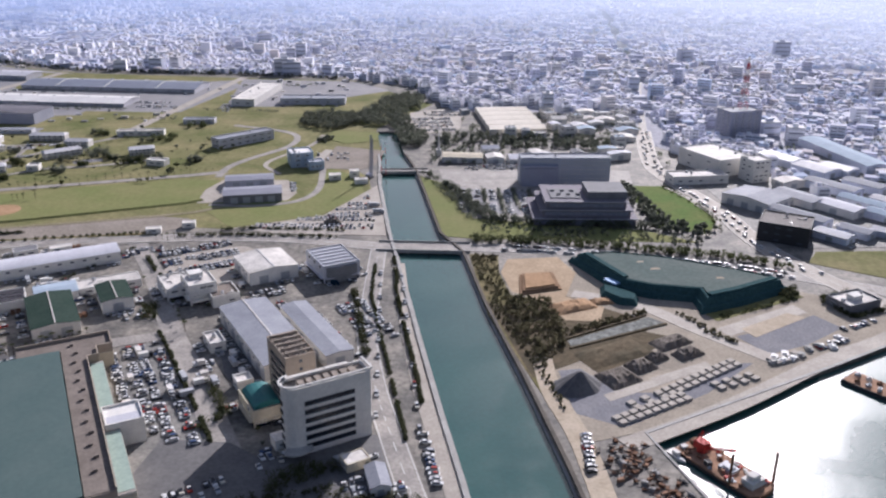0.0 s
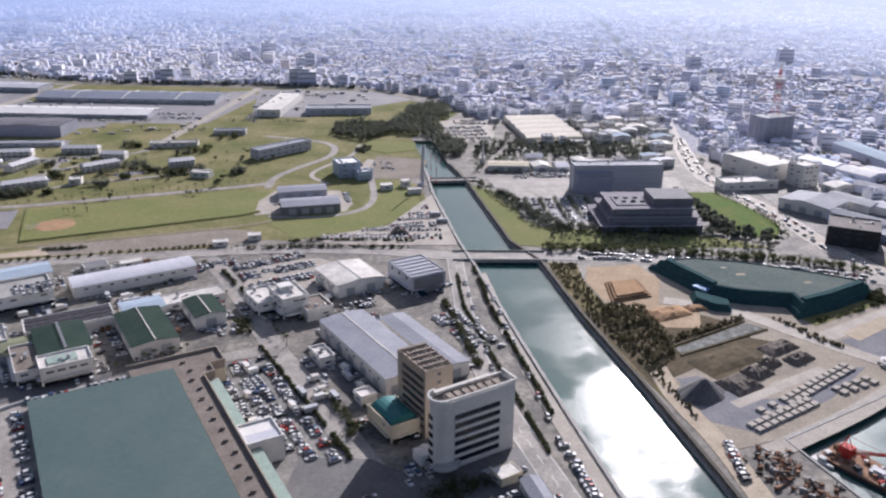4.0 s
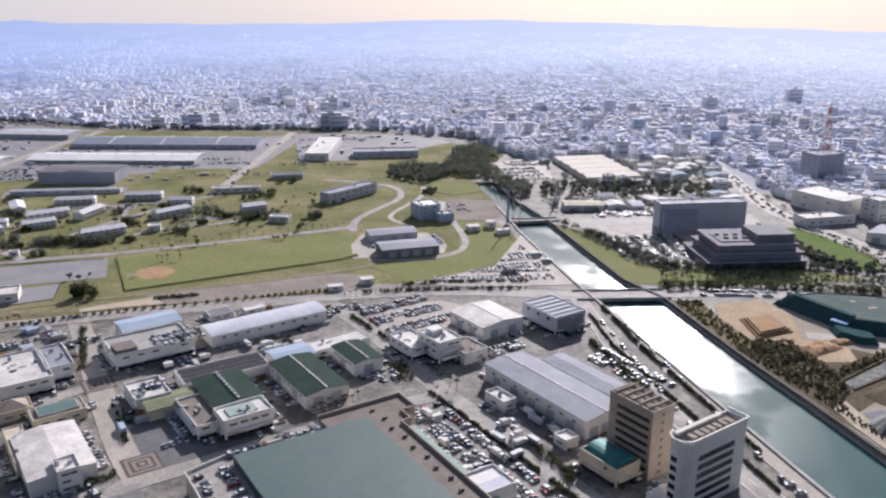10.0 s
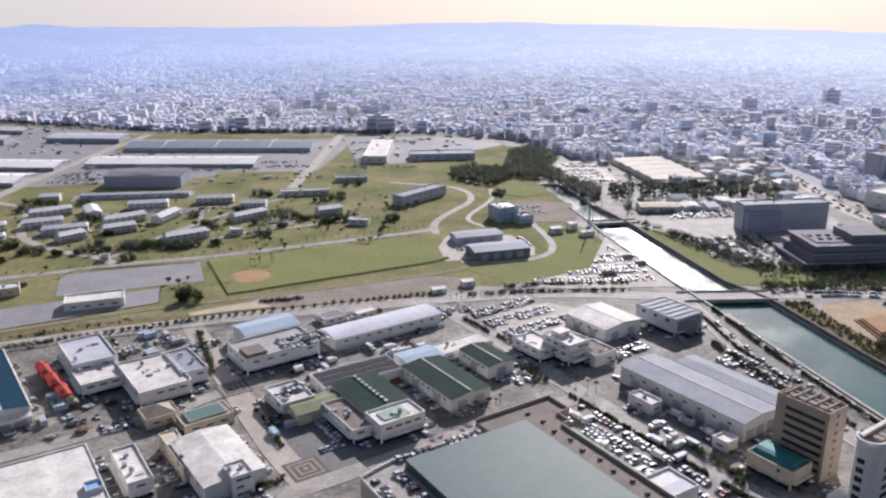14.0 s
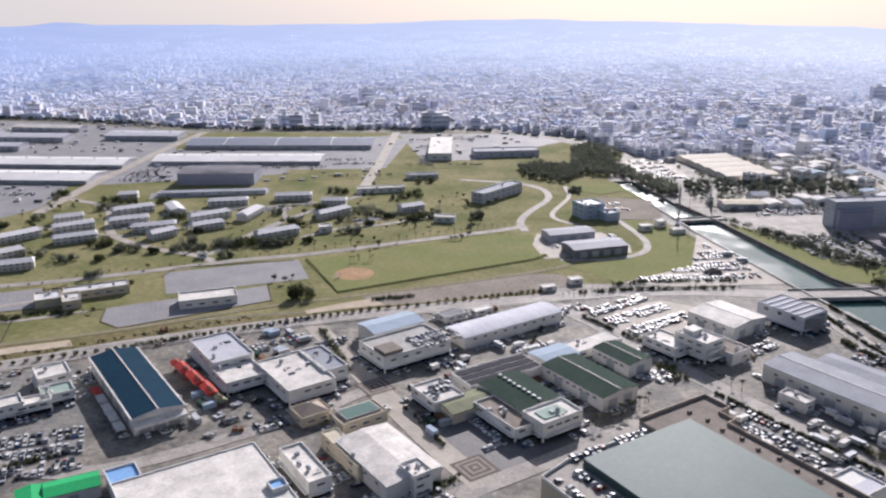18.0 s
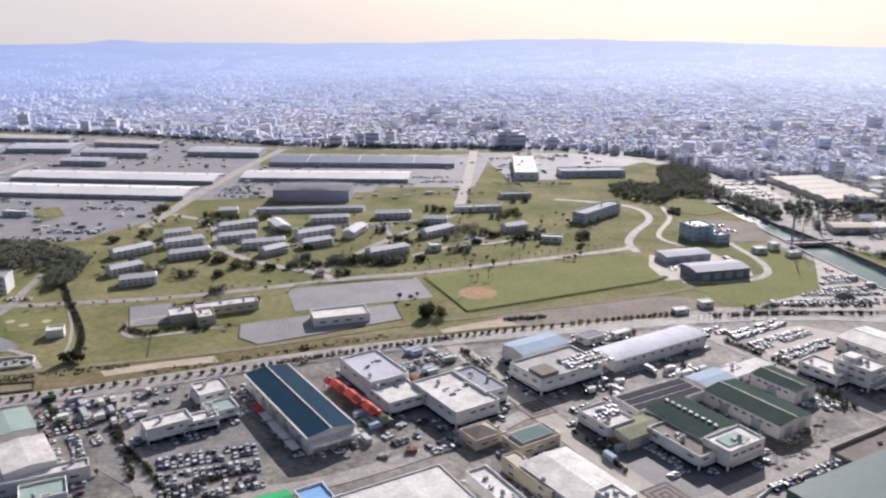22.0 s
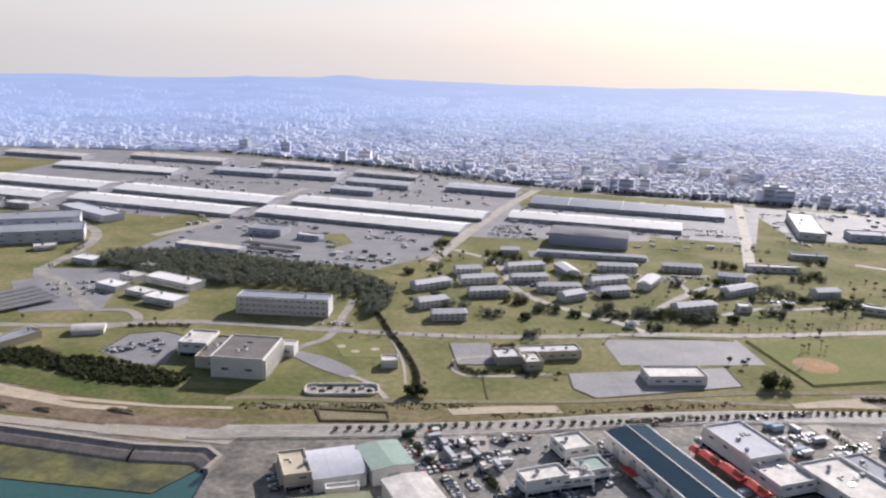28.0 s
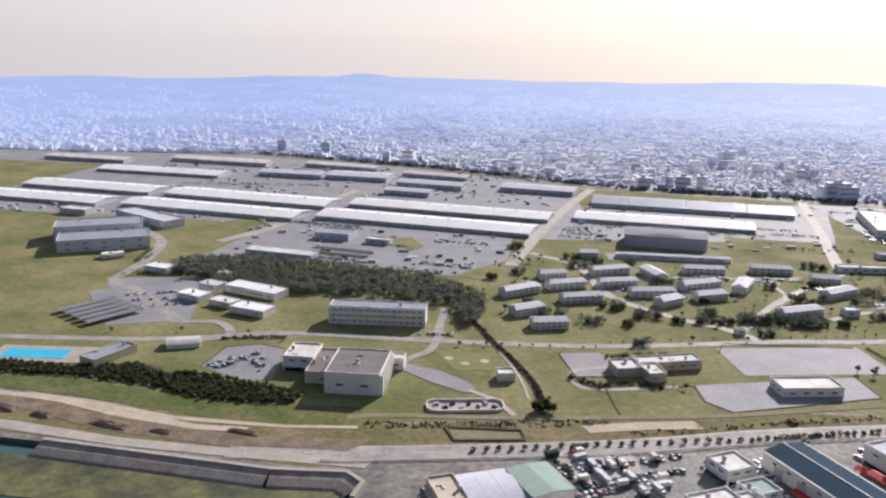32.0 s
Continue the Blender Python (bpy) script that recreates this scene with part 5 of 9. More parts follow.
office()
t = block("tan_office", -58, 287, 12, 21, 27.5, 30, "tan brown office tower with open roof frame", M_TAN, M_TANROOF, 8, 1, 0, 1.6, 1.6, 1.2, 0, "office building", "s", M_TAN)
for k in range(7):
    b = part("window_band", MB().box(-6.1, -5.9, -9.2, 6.5, 3.6 + 3.35 * k, 5.0 + 3.35 * k, 0, True).mesh("window_band", M_GLASSD), t)
    part("sill", MB().box(-6.6, -6.004, -9.6, 7.0, 3.3 + 3.35 * k, 3.596 + 3.35 * k, 0, True).mesh("sill", M_TAN), b)
for i in range(5):
    part("roof_frame", MB().box(-5.4, 5.4, -0.35, 0.35, 28.9, 29.6, 0, True).mesh("roof_frame", M_TANROOF), t, (0, -8 + i * 4, 0))
for i in range(3):
    part("roof_frame", MB().box(-0.3, 0.3, -9.5, 9.5, 28.2, 28.9, 0, True).mesh("roof_frame", M_TANROOF), t, (-4 + 4 * i, 0, 0))
shed("depot_hall", -80, 340, 23, 66, 8.2, 30, "large grey metal-roofed depot hall with white walls", M_GREYROOF, M_WHITE, 1.2, cap=M_WROOF, doors=5, wins=8)
shed("depot_annex", -58, 346, 13, 58, 6.6, 30, "lower grey-roofed annex of the depot hall", M_GREYROOF, M_WHITE, 0.8, doors=3)
t = block("hall", -70, 283, 13, 19, 7, 30, "cream hall with teal vaulted roof", M_CREAM, M_TANROOF, 2, 4, 4, 1.2, 1.8, 0.6, 0)
m = MB()
for i in range(8):
    a, b = math.pi * i / 8, math.pi * (i + 1) / 8
    m.face([(-5.6 * math.cos(q), yy, 7.05 + 2.6 * math.sin(q)) for q, yy in ((a, -8), (b, -8), (b, 8), (a, 8))][::-1])
m.face([(-5.6 * math.cos(math.pi * i / 8), -8, 7.05 + 2.6 * math.sin(math.pi * i / 8)) for i in range(9)])
m.face([(-5.6 * math.cos(math.pi * i / 8), 8, 7.05 + 2.6 * math.sin(math.pi * i / 8)) for i in range(9)][::-1])
part("vaulted_roof", m.mesh("vaulted_roof", M_TEAL), t, label="teal metal vault")
block("store", -82, 303, 7, 7, 4, 30, "small white flat-roofed store", floors=1, ns=2, ne=1, ac=0)
block("store", -103, 338, 7, 13, 4.5, 30, "small white shed beside the depot hall", floors=1, ns=2, ne=2, ac=1)
block("white_office", -139, 398, 13, 21, 6.2, 30, "white two-storey office with flat pale roof", floors=2, ns=4, ne=5, ac=2)
t = block("terraced_office", -125, 393, 14, 19, 10.2, 30, "white three-storey office with stepped terraces", floors=3, ns=5, ne=5, ac=3)
part("roof_house", MB().box(-4, 3, 1, 7, 10.2, 12.8).mesh("roof_house", M_WHITE), t)
for k in range(2):
    b = part("terrace", MB().box(-6.5, 6.5, -9.52 - 3.2 + 1.4 * k, -9.51, 3.2 * k + 2.6, 3.2 * k + 3.0, 0, True).mesh("terrace", M_WHITE), t)
    part("balustrade", MB().box(-6.5, 6.5, -9.52 - 3.2 + 1.4 * k, -9.3 - 3.2 + 1.4 * k, 3.2 * k + 3.004, 3.2 * k + 3.9).mesh("balustrade", M_WHITE), b)
block("white_office_wing", -112, 389, 14, 16, 5.5, 30, "low wing with brown flat roof", M_WHITE, M_DECK, 1, 4, 3, ac=2)
shed("white_hall", -97, 426, 27, 29, 7.2, 30, "white hall with pale low gabled roof", M_WROOF, M_WHITE, 1.4, cap=M_STEEL, doors=2, wins=4)
t = block("striped_hall", -60, 428, 21, 28, 9.5, 28, "grey-white hall with ribbed roof and dark glazed end", M_PALEROOF, M_GREYROOF, 2, 8, 6, 1.9, 2.4, 0.5, 0)
part("glazed_end", MB().prism([(-9 + 18 * i / 10, -14.05 - 2.2 * math.sin(math.pi * i / 10)) for i in range(11)], 0.3, 8.6).mesh("glazed_end", M_DGREY), t, label="dark curved glazed end")
for i in range(5):
    part("roof_rib", MB().box(-9, 9, -0.7, 0.7, 9.5, 10.0).mesh("roof_rib", M_PALEROOF), t, (0, -9 + i * 4.6, 0))
shed("long_warehouse", -215, 432, 64, 17, 6.0, 29, "long white warehouse with pale arched roof", M_PALEROOF, M_WHITE, 1.1, "x", doors=0, wins=9, curved=True)
t = block("parking_deck_building", -269, 405, 38, 24, 7.5, 30, "white building with cars parked on its roof deck", M_WHITE, M_CONC, 2, 10, 6, ac=0, parapet=0.9)
part("stair_house", MB().box(-18, -8, -11, -1, 7.5, 9.8).mesh("stair_house", M_DECK), t)
shed("pale_blue_hall", -275, 430, 30, 17, 7.2, 30, "hall with pale blue metal roof", M_BLUEPALE, M_WHITE, 1.2, "x", doors=2)
t = block("solar_hall", -228, 374, 40, 17, 5.5, 27, "low hall with dark panels in three bands on its roof", M_WHITE, M_WROOF, 1, 8, 4, ac=0, parapet=0.3)
panel = MB().box(-1.88, 1.88, -2.05, 2.05, 5.56, 5.8).mesh("roof_panel", M_SOLAR)
for i in range(3):
    for j in range(10):
        part("roof_panel", panel, t, (-17.2 + 3.85 * j, -5.4 + 5.2 * i, 0))
shed("green_hall", -222, 350, 22, 30, 7.0, 29, "hall with dark green roof and white ridge vents", M_GREENROOF, M_WHITE, 1.0, vents=9, doors=2, wins=5)
t = block("white_showroom", -212, 328, 21, 13, 8.0, 29, "white showroom front with mint roof deck", floors=2, ns=7, ne=4, ac=3)
part("mint_deck", MB().box(-7, 5, -3.5, 3.5, 8.004, 8.5).mesh("mint_deck", M_MINT), t)
part("awning", MB().prism([(-10.5 + 21 * i / 10, -6.55 - 2.4 * math.sin(math.pi * i / 10)) for i in range(11)], 3.4, 3.8).mesh("awning", M_WHITE), t)
shed("olive_hall", -243, 347, 28, 13, 5.0, 29, "low hall with olive canopy roof", M_OLIVE, M_CREAM, 1.0, "x", doors=2)
block("brown_wing", -231, 333, 11, 28, 5.6, 29, "brown flat-roofed wing with white walls", M_WHITE, M_DECK, 2, 4, 7, ac=5)
block("white_lot_house", -257, 354, 15, 19, 6.0, 29, "white house with cluttered roof", floors=2, ns=4, ne=5, ac=7)
shed("green_hall", -188, 363, 21, 40, 6.4, 29, "long hall with dark green roof and white ridge", M_GREENROOF, M_WHITE, 1.2, cap=M_WROOF, doors=2, wins=8)
shed("green_hall", -166, 385, 15, 24, 6.4, 29, "smaller hall with dark green roof", M_GREENROOF, M_WHITE, 1.0, cap=M_WROOF, doors=1, wins=5)
shed("blue_low_hall", -198, 390, 20, 15, 5.0, 29, "low hall with pale blue-grey roof", M_BLUEPALE, M_WHITE, 0.8, "x", doors=1)
block("beige_deck", -176, 404, 31, 12, 4.0, 29, "low building with pale beige flat roof", M_WHITE, M_WROOF, 1, 8, 3, ac=1, parapet=0.3)
shed("white_store", -280, 304, 23, 38, 7.0, 30, "large white store with smooth low-pitched roof", M_WROOF, M_WHITE, 1.0, doors=1, wins=4, category="store")
block("store_deck", -295, 311, 7, 30, 6.2, 30, "narrow cream roof deck beside the white store", M_CREAM, M_CREAM, 2, 2, 6, ac=5, parapet=0.5)
block("white_store_tower", -270, 290, 8, 10, 8.8, 30, "white stair block with railings", floors=3, ns=3, ne=3, ac=3)
t = block("tank_house", -291, 341, 21, 12, 4.5, 30, "low cream building with a teal water tank on top", M_CREAM, M_TANROOF, 1, 6, 3, ac=0, parapet=0.4)
part("tank_wall", MB().box(-8, 8, -4.5, 4.5, 4.5, 5.6).mesh("tank_wall", M_CONC), t)
part("tank_water", MB().box(-7.5, 7.5, -4, 4, 5.604, 5.66).mesh("tank_water", M_TEALW), t)
t = block("tan_low_house", -311, 346, 14, 12, 3.8, 30, "low cream house with tan roof", M_CREAM, M_TANROOF, 1, 4, 3, ac=2)
m = MB()
for k in range(4):
    c = ((-6, -5.4), (6, -5.4), (6, 5.4), (-6, 5.4))
    m.face([(*c[k], 4.3), (*c[(k + 1) % 4], 4.3), (0, 0, 7.4)])
part("hipped_roof", m.mesh("hipped_roof", M_TAN), t, label="tan pyramid roof")
block("white_hall", -357, 403, 20, 32, 8.5, 30, "white hall with pale flat roof beside the red canopy", M_WHITE, M_PALEROOF, 2, 4, 5, ac=3)
block("white_shop", -346, 381, 19, 20, 6.2, 30, "white flat-roofed shop building", floors=2, ns=5, ne=5, ac=1)
t = block("white_shop", -320, 377, 23, 36, 7.2, 30, "large white shop building with pale roof", floors=2, ns=8, ne=9, ac=4)
block("grey_roof_wing", -308, 388, 12, 27, 7.6, 30, "white wing with grey roof deck", M_WHITE, M_GREYROOF, 2, 3, 7, ac=3)
t = thing("red_canopy", -364.5, 379, 0, 30, "long red steel canopy over stacked goods", "canopy")
canopy_post = MB().cyl(0, 0, 0.9, 4.2, 0.15, 6).mesh("post", M_RED)
for k, (y0, y1, dx, z, wd) in enumerate(((-26, -19, 2.6, 3.4, 2.2), (-18.6, -6.5, 1.4, 4.2, 3.0), (-6.1, 7.5, 0.2, 4.6, 3.2), (7.9, 20, -0.8, 4.3, 3.0), (20.4, 26, -1.6, 3.6, 2.4))):
    m = MB()
    m.face([(-wd, y0, z), (0, y0, z + 1.1), (0, y1, z + 1.1), (-wd, y1, z)][::-1])
    m.face([(0, y0, z + 1.1), (wd, y0, z), (wd, y1, z), (0, y1, z + 1.1)][::-1])
    m.face([(-wd, y0, z - 0.3), (wd, y0, z - 0.3), (wd, y0, z), (0, y0, z + 1.1), (-wd, y0, z)])
    m.face([(-wd, y1, z), (0, y1, z + 1.1), (wd, y1, z), (wd, y1, z - 0.3), (-wd, y1, z - 0.3)])
    m.face([(-wd, y0, z - 0.3), (-wd, y0, z), (-wd, y1, z), (-wd, y1, z - 0.3)])
    m.face([(wd, y0, z), (wd, y0, z - 0.3), (wd, y1, z - 0.3), (wd, y1, z)])
    part("canopy_roof", m.mesh("canopy_roof", M_RED if k else M_OLIVE), t, (dx, 0, 0), 0, "" if k else "olive brown end canopy")
    part("ridge_vent", MB().box(-0.5, 0.5, y0 + 1.5, (y0 + y1) / 2, z + 0.9, z + 1.5, 0, True).mesh("ridge_vent", M_RUST), t, (dx, 0, 0))
    for sx in (-1, 1):
        for yy in (y0 + 0.6, y1 - 0.6):
            part("post", canopy_post, t, (dx + sx * (wd - 0.5), yy, -0.9))
t = shed("blue_hall", -390, 373, 21, 71, 7.6, 30, "long hall with deep blue metal roof", M_BLUEROOF, M_WHITE, 1.6, cap=M_WROOF, doors=5, wins=8)
for sx in (-1, 1):
    part("eave_trim", MB().box(sx * 10.9 - 0.35, sx * 10.9 + 0.35, -35.9, 35.9, 7.3, 7.95, 0, True).mesh("eave_trim", M_WROOF), t, label="pale grey metal eave")
    part("gable_trim", MB().beam((sx * 10.9, -36.0, 7.75), (0, -36.0, 9.45), 0.3).mesh("gable_trim", M_WROOF), t)
m = MB()
m.face([(-10.6, -39.5, 5.6), (10.6, -39.5, 5.6), (10.6, -35.52, 6.4), (-10.6, -35.52, 6.4)])
m.face([(-10.6, -35.52, 6.1), (10.6, -35.52, 6.1), (10.6, -39.5, 5.3), (-10.6, -39.5, 5.3)])
m.face([(-10.6, -39.5, 4.4), (10.6, -39.5, 4.4), (10.6, -39.5, 5.6), (-10.6, -39.5, 5.6)])
part("porch_roof", m.mesh("porch_roof", M_WROOF), t, label="pale sloping porch roof")
for i in range(5):
    part("porch_post", MB().cyl(-10 + 5 * i, -39.2, 0, 5.3, 0.15, 6).mesh("porch_post", M_STEEL), t)
t = thing("lean_to", -390, 373, 0, 30, "long white lean-to awning over stacked goods", "awning")
for i in range(5):
    z = 2.8 + 0.2 * (i % 2)
    part("awning_sheet", MB().box(-16.4, -12.6, -33 + i * 9.4, -24.4 + i * 9.4, z, z + 0.25, 0, True).mesh("awning_sheet", M_RED if i == 4 else M_WROOF), t)
    for sx in (-16.2, -12.8):
        part("post", MB().cyl(sx, -29 + i * 9.4, 0, z, 0.12, 6).mesh("post", M_STEEL), t)
block("white_house", -431, 389, 14, 14, 6, 30, "white two-storey house with flat roof", floors=2, ns=4, ne=4, ac=2)
block("mint_house", -423, 372, 13, 11, 5, 30, "white house with mint roof deck", M_WHITE, M_MINT, 2, 4, 3, ac=2)
block("office_link", -430, 362, 15, 8, 5, 26, "low white link wing between two houses", floors=2, ns=5, ne=1, ac=1)
block("white_house", -442, 357, 19, 10, 6.5, 30, "white office with flat roof beside the car park", floors=2, ns=6, ne=3, ac=1)
block("great_white_store", -342, 280, 52, 48, 8.5, 27.5, "very large white flat-roofed store", floors=1, ns=6, ne=6, ac=0, parapet=0.5)
block("white_shop_row", -310, 300, 9, 27, 7, 28, "narrow white shop row with parapet", floors=2, ns=2, ne=6, ac=6)
shed("green_shed", -392, 297, 18, 10, 4.5, 22, "small shed with bright green roof", M_BRIGHTG, M_WHITE, 1.0, "x", doors=1)
shed("green_shed", -404, 292, 10, 11, 4.0, 22, "small shed with bright green ribbed roof", M_BRIGHTG, M_WHITE, 1.0, doors=1)
block("blue_deck", -375, 300, 11, 12, 5.5, 28, "small building with bright blue roof sheet", M_WHITE, M_BRIGHTB, 1, 2, 2, ac=0)
block("blue_deck", -318, 283, 6, 6, 9.5, 28, "small blue-roofed plant room on the store", M_WHITE, M_BRIGHTB, 1, 1, 1, ac=0)

block("garage", -30, 249, 9, 7, 3.6, 30, "small garage with pale flat roof", M_CREAM, M_WROOF, 1, 2, 1, ac=0, parapet=0.2)
shed("small_shed", -21, 238, 7, 13, 3.6, 14, "small shed with grey gabled roof", M_GREYROOF, M_WHITE, 1.2, doors=1)
block("office_porch", -57, 262, 10, 6, 4, 30, "low white entrance block beside the office", M_WHITE, M_WROOF, 1, 3, 1, ac=0, parapet=0.3)

block("yard_shed", -242, 450, 13, 9, 3.6, 29, "small shed with dark flat roof by the road", M_WHITE, M_DGREY, 1, 3, 2, ac=0, parapet=0.2)
block("yard_shed", -224, 456, 12, 5, 3.0, 29, "narrow white shed with pale roof by the road", M_WHITE, M_WROOF, 1, 3, 1, ac=0, parapet=0.2)
patch("corner_lot", [(-264, 287), (-256, 294), (-244, 286), (-233, 266), (-236, 250), (-262, 250), (-272, 270)], 0.10, M_YARD, "grey corner car park with shrub border", "car park")

# forecourt asphalt taken darker: shade on the ground painted into the patch
patch("office_forecourt", [(-104, 264), (-78, 262), (-64, 252), (-24, 268), (-14, 258), (-2, 215), (-112, 215)], 0.13, M_DASPH, "asphalt forecourt behind the office block, ground shade put into its dark colour", "car park")
patch("hall_yard", [(-106, 350), (-96, 356), (-72, 316), (-84, 300), (-92, 312)], 0.11, M_DASPH, "dark asphalt loading yard beside the depot hall", "yard")
patch("showroom_yard", [(-262, 346), (-248, 352), (-222, 318), (-196, 330), (-186, 322), (-240, 296), (-256, 318)], 0.11, M_DASPH, "dark asphalt yard in front of the showroom", "yard")

# market hall
t = thing("market_hall", -161, 312, 0, 27, "vast low market hall with teal coated roof", "market hall")
foot = [(-72, -108), (-72, 2), (-57, 5.5), (-17, 5.5), (-17, 10), (20.4, 10.5), (20.4, -2.5), (14, -2.5), (14, -10.5), (15.5, -10.5), (15.5, -108)]
part("wall", MB().prism(foot, 0, 7.7).mesh("wall", M_CREAM), t)
part("parking_deck", MB().prism([(x * 0.995, y * 0.997) for x, y in foot], 7.704, 8.0).mesh("parking_deck", M_ROAD), t, label="concrete roof parking deck")
upper = [(-17, 0), (-17, 10), (20.4, 10.5), (20.4, -2.5), (14, -2.5), (14, -10.5), (9.7, -10.5), (9.7, -108), (0, -108), (0, 0)]
FOOT.append((-161, 312, 4, 4, 27))
part("upper_wall", MB().prism(upper, 8.004, 10.4).mesh("upper_wall", M_TAN), t)
part("roof_deck", MB().prism([(x * 0.98, y * 0.995 - 0.02) for x, y in upper], 10.404, 10.6).mesh("roof_deck", M_DECK), t, label="brown roof deck")
part("teal_roof", MB().box(-55, -0.4, -108, -0.4, 8.004, 11.6).mesh("teal_roof", M_TEALROOF), t, label="teal coated roof")
for a, b in zip(upper[1:8], upper[2:8]):
    part("parapet", ribbon(MB(), [a, b], 0.5, 10.4, 11.9, -0.05, False).mesh("parapet", M_TAN), t)
for a, b in zip(foot[:4], foot[1:5]):
    part("deck_parapet", ribbon(MB(), [a, b], 0.4, 7.9, 9.1, 0, False).mesh("deck_parapet", M_WHITE), t)
part("mint_strip", MB().box(9.9, 15.3, -53, -12, 8.004, 8.12).mesh("mint_strip", M_MINT), t)
part("mint_strip", MB().box(9.9, 15.3, -106, -68, 8.004, 8.12).mesh("mint_strip", M_MINT), t)
vent = MB().box(-0.8, 0.8, -0.6, 0.6, 10.6, 11.5).mesh("roof_vent", M_DECK)
for i in range(13):
    part("roof_vent", vent, t, (4.5 + 1.2 * (i % 2), 4 - i * 8.2, 0))
part("stair_house", MB().box(10.5, 24, -67, -53, 0, 9.6).mesh("stair_house", M_WHITE), t)
part("stair_roof", MB().box(11.2, 23.3, -66.3, -60.5, 9.604, 9.8).mesh("stair_roof", M_PALEROOF), t)
part("stair_parapet", MB().box(10.5, 24, -53.5, -53, 9.604, 10.4).box(10.5, 24, -67, -66.5, 9.604, 10.4).box(23.5, 24, -66.5, -53.5, 9.604, 10.4).box(10.5, 11, -66.5, -53.5, 9.604, 10.4).mesh("stair_parapet", M_WHITE), t)

# western corner of the estate
shed("mint_hall", -507, 357, 18, 22, 7.0, 33, "tall hall with mint metal roof and white walls", M_MINT, M_WHITE, 0.8, doors=1)
shed("cream_hall", -489, 331, 18, 24, 7.4, 33, "tall hall with cream roof joined to a mint one", M_WROOF, M_WHITE, 0.8, doors=1)
shed("pale_vault_hall", -526, 349, 21, 24, 5.6, 28, "hall with pale blue-white arched roof", M_PALEROOF, M_WHITE, 1.6, "x", doors=1, curved=True)
block("cream_house", -541, 343, 11, 20, 6.5, 28, "cream house with flat roof by the sea wall", M_CREAM, M_CREAM, 2, 3, 4, ac=2)
shed("olive_shed", -520, 314, 38, 22, 4.5, 24, "low shed with olive green roof", M_OLIVE, M_CREAM, 1.2, "x", doors=1)
block("low_white_row", -480, 320, 36, 7, 5, 23, "low white row with flat roof", M_WHITE, M_WROOF, 1, 8, 1, ac=4)
block("mint_store", -474, 310, 16, 12, 4, 23, "low store with pale mint roof", M_WHITE, M_MINT, 1, 4, 3, ac=2)
block("white_store", -518, 333, 13, 4, 4.5, 24, "small white lean-to beside the arched hall", M_WHITE, M_WROOF, 1, 3, 1, ac=0)

# ---- camp buildings ----
def depot(x, y, w, d, h, yaw, label, roof=None, wall=None, rise=2.2, bays=10, vents=9):
    """Long low warehouse, ridge along its length, with loading doors."""
    t = thing("camp_warehouse", x, y, 0, yaw, label, "warehouse", "long camp warehouses")
    roof, wall = roof or M_WROOF, wall or M_PALEROOF
    m = MB()
    m.face([(-w / 2, -d / 2, 0), (w / 2, -d / 2, 0), (w / 2, -d / 2, h), (-w / 2, -d / 2, h)])
    m.face([(w / 2, d / 2, 0), (-w / 2, d / 2, 0), (-w / 2, d / 2, h), (w / 2, d / 2, h)])
    m.face([(w / 2, -d / 2, 0), (w / 2, d / 2, 0), (w / 2, d / 2, h), (w / 2, 0, h + rise), (w / 2, -d / 2, h)])
    m.face([(-w / 2, d / 2, 0), (-w / 2, -d / 2, 0), (-w / 2, -d / 2, h), (-w / 2, 0, h + rise), (-w / 2, d / 2, h)])
    part("wall", m.mesh("wall", wall), t)
    for s in (-1, 1):
        e = 1.4
        m = MB()
        q = [(-w / 2 - 0.6, s * (d / 2 + e), h - e * rise / d * 2), (w / 2 + 0.6, s * (d / 2 + e), h - e * rise / d * 2), (w / 2 + 0.6, 0, h + rise), (-w / 2 - 0.6, 0, h + rise)]
        q = q if s < 0 else q[::-1]
        m.face([(a, b, c + 0.35) for a, b, c in q])
        m.face([(a, b, c + 0.02) for a, b, c in q][::-1])
        m.face([(q[0][0], q[0][1], q[0][2] + 0.02), (q[1][0], q[1][1], q[1][2] + 0.02), (q[1][0], q[1][1], q[1][2] + 0.35), (q[0][0], q[0][1], q[0][2] + 0.35)])
        for a, b in ((1, 2), (3, 0)):
            m.face([(*q[a][:2], q[a][2] + 0.02), (*q[b][:2], q[b][2] + 0.02), (*q[b][:2], q[b][2] + 0.35), (*q[a][:2], q[a][2] + 0.35)])
        part("roof", m.mesh("roof", roof), t)
    part("loading_dock", MB().box(-w / 2, w / 2, -d / 2 - 2.2, -d / 2 - 0.01, 0, 1.1).mesh("loading_dock", M_CONC), t)
    along(t, door_mesh(4.0, h * 0.55, M_STEEL), "door", "s", w, d, 1.1, bays, 6)
    if vents:
        if "vent" not in MESHES:
            MESHES["vent"] = MB().box(-0.7, 0.7, -0.9, 0.9, 0, 0.9).box(-0.9, 0.9, -1.1, 1.1, 0.9, 1.1, 0, True).mesh("ridge_vent", M_STEEL)
        for i in range(vents):
            part("ridge_vent", MESHES["vent"], t, (-w / 2 + w * (i + 0.5) / vents, 0, h + rise + 0.2))
    return t


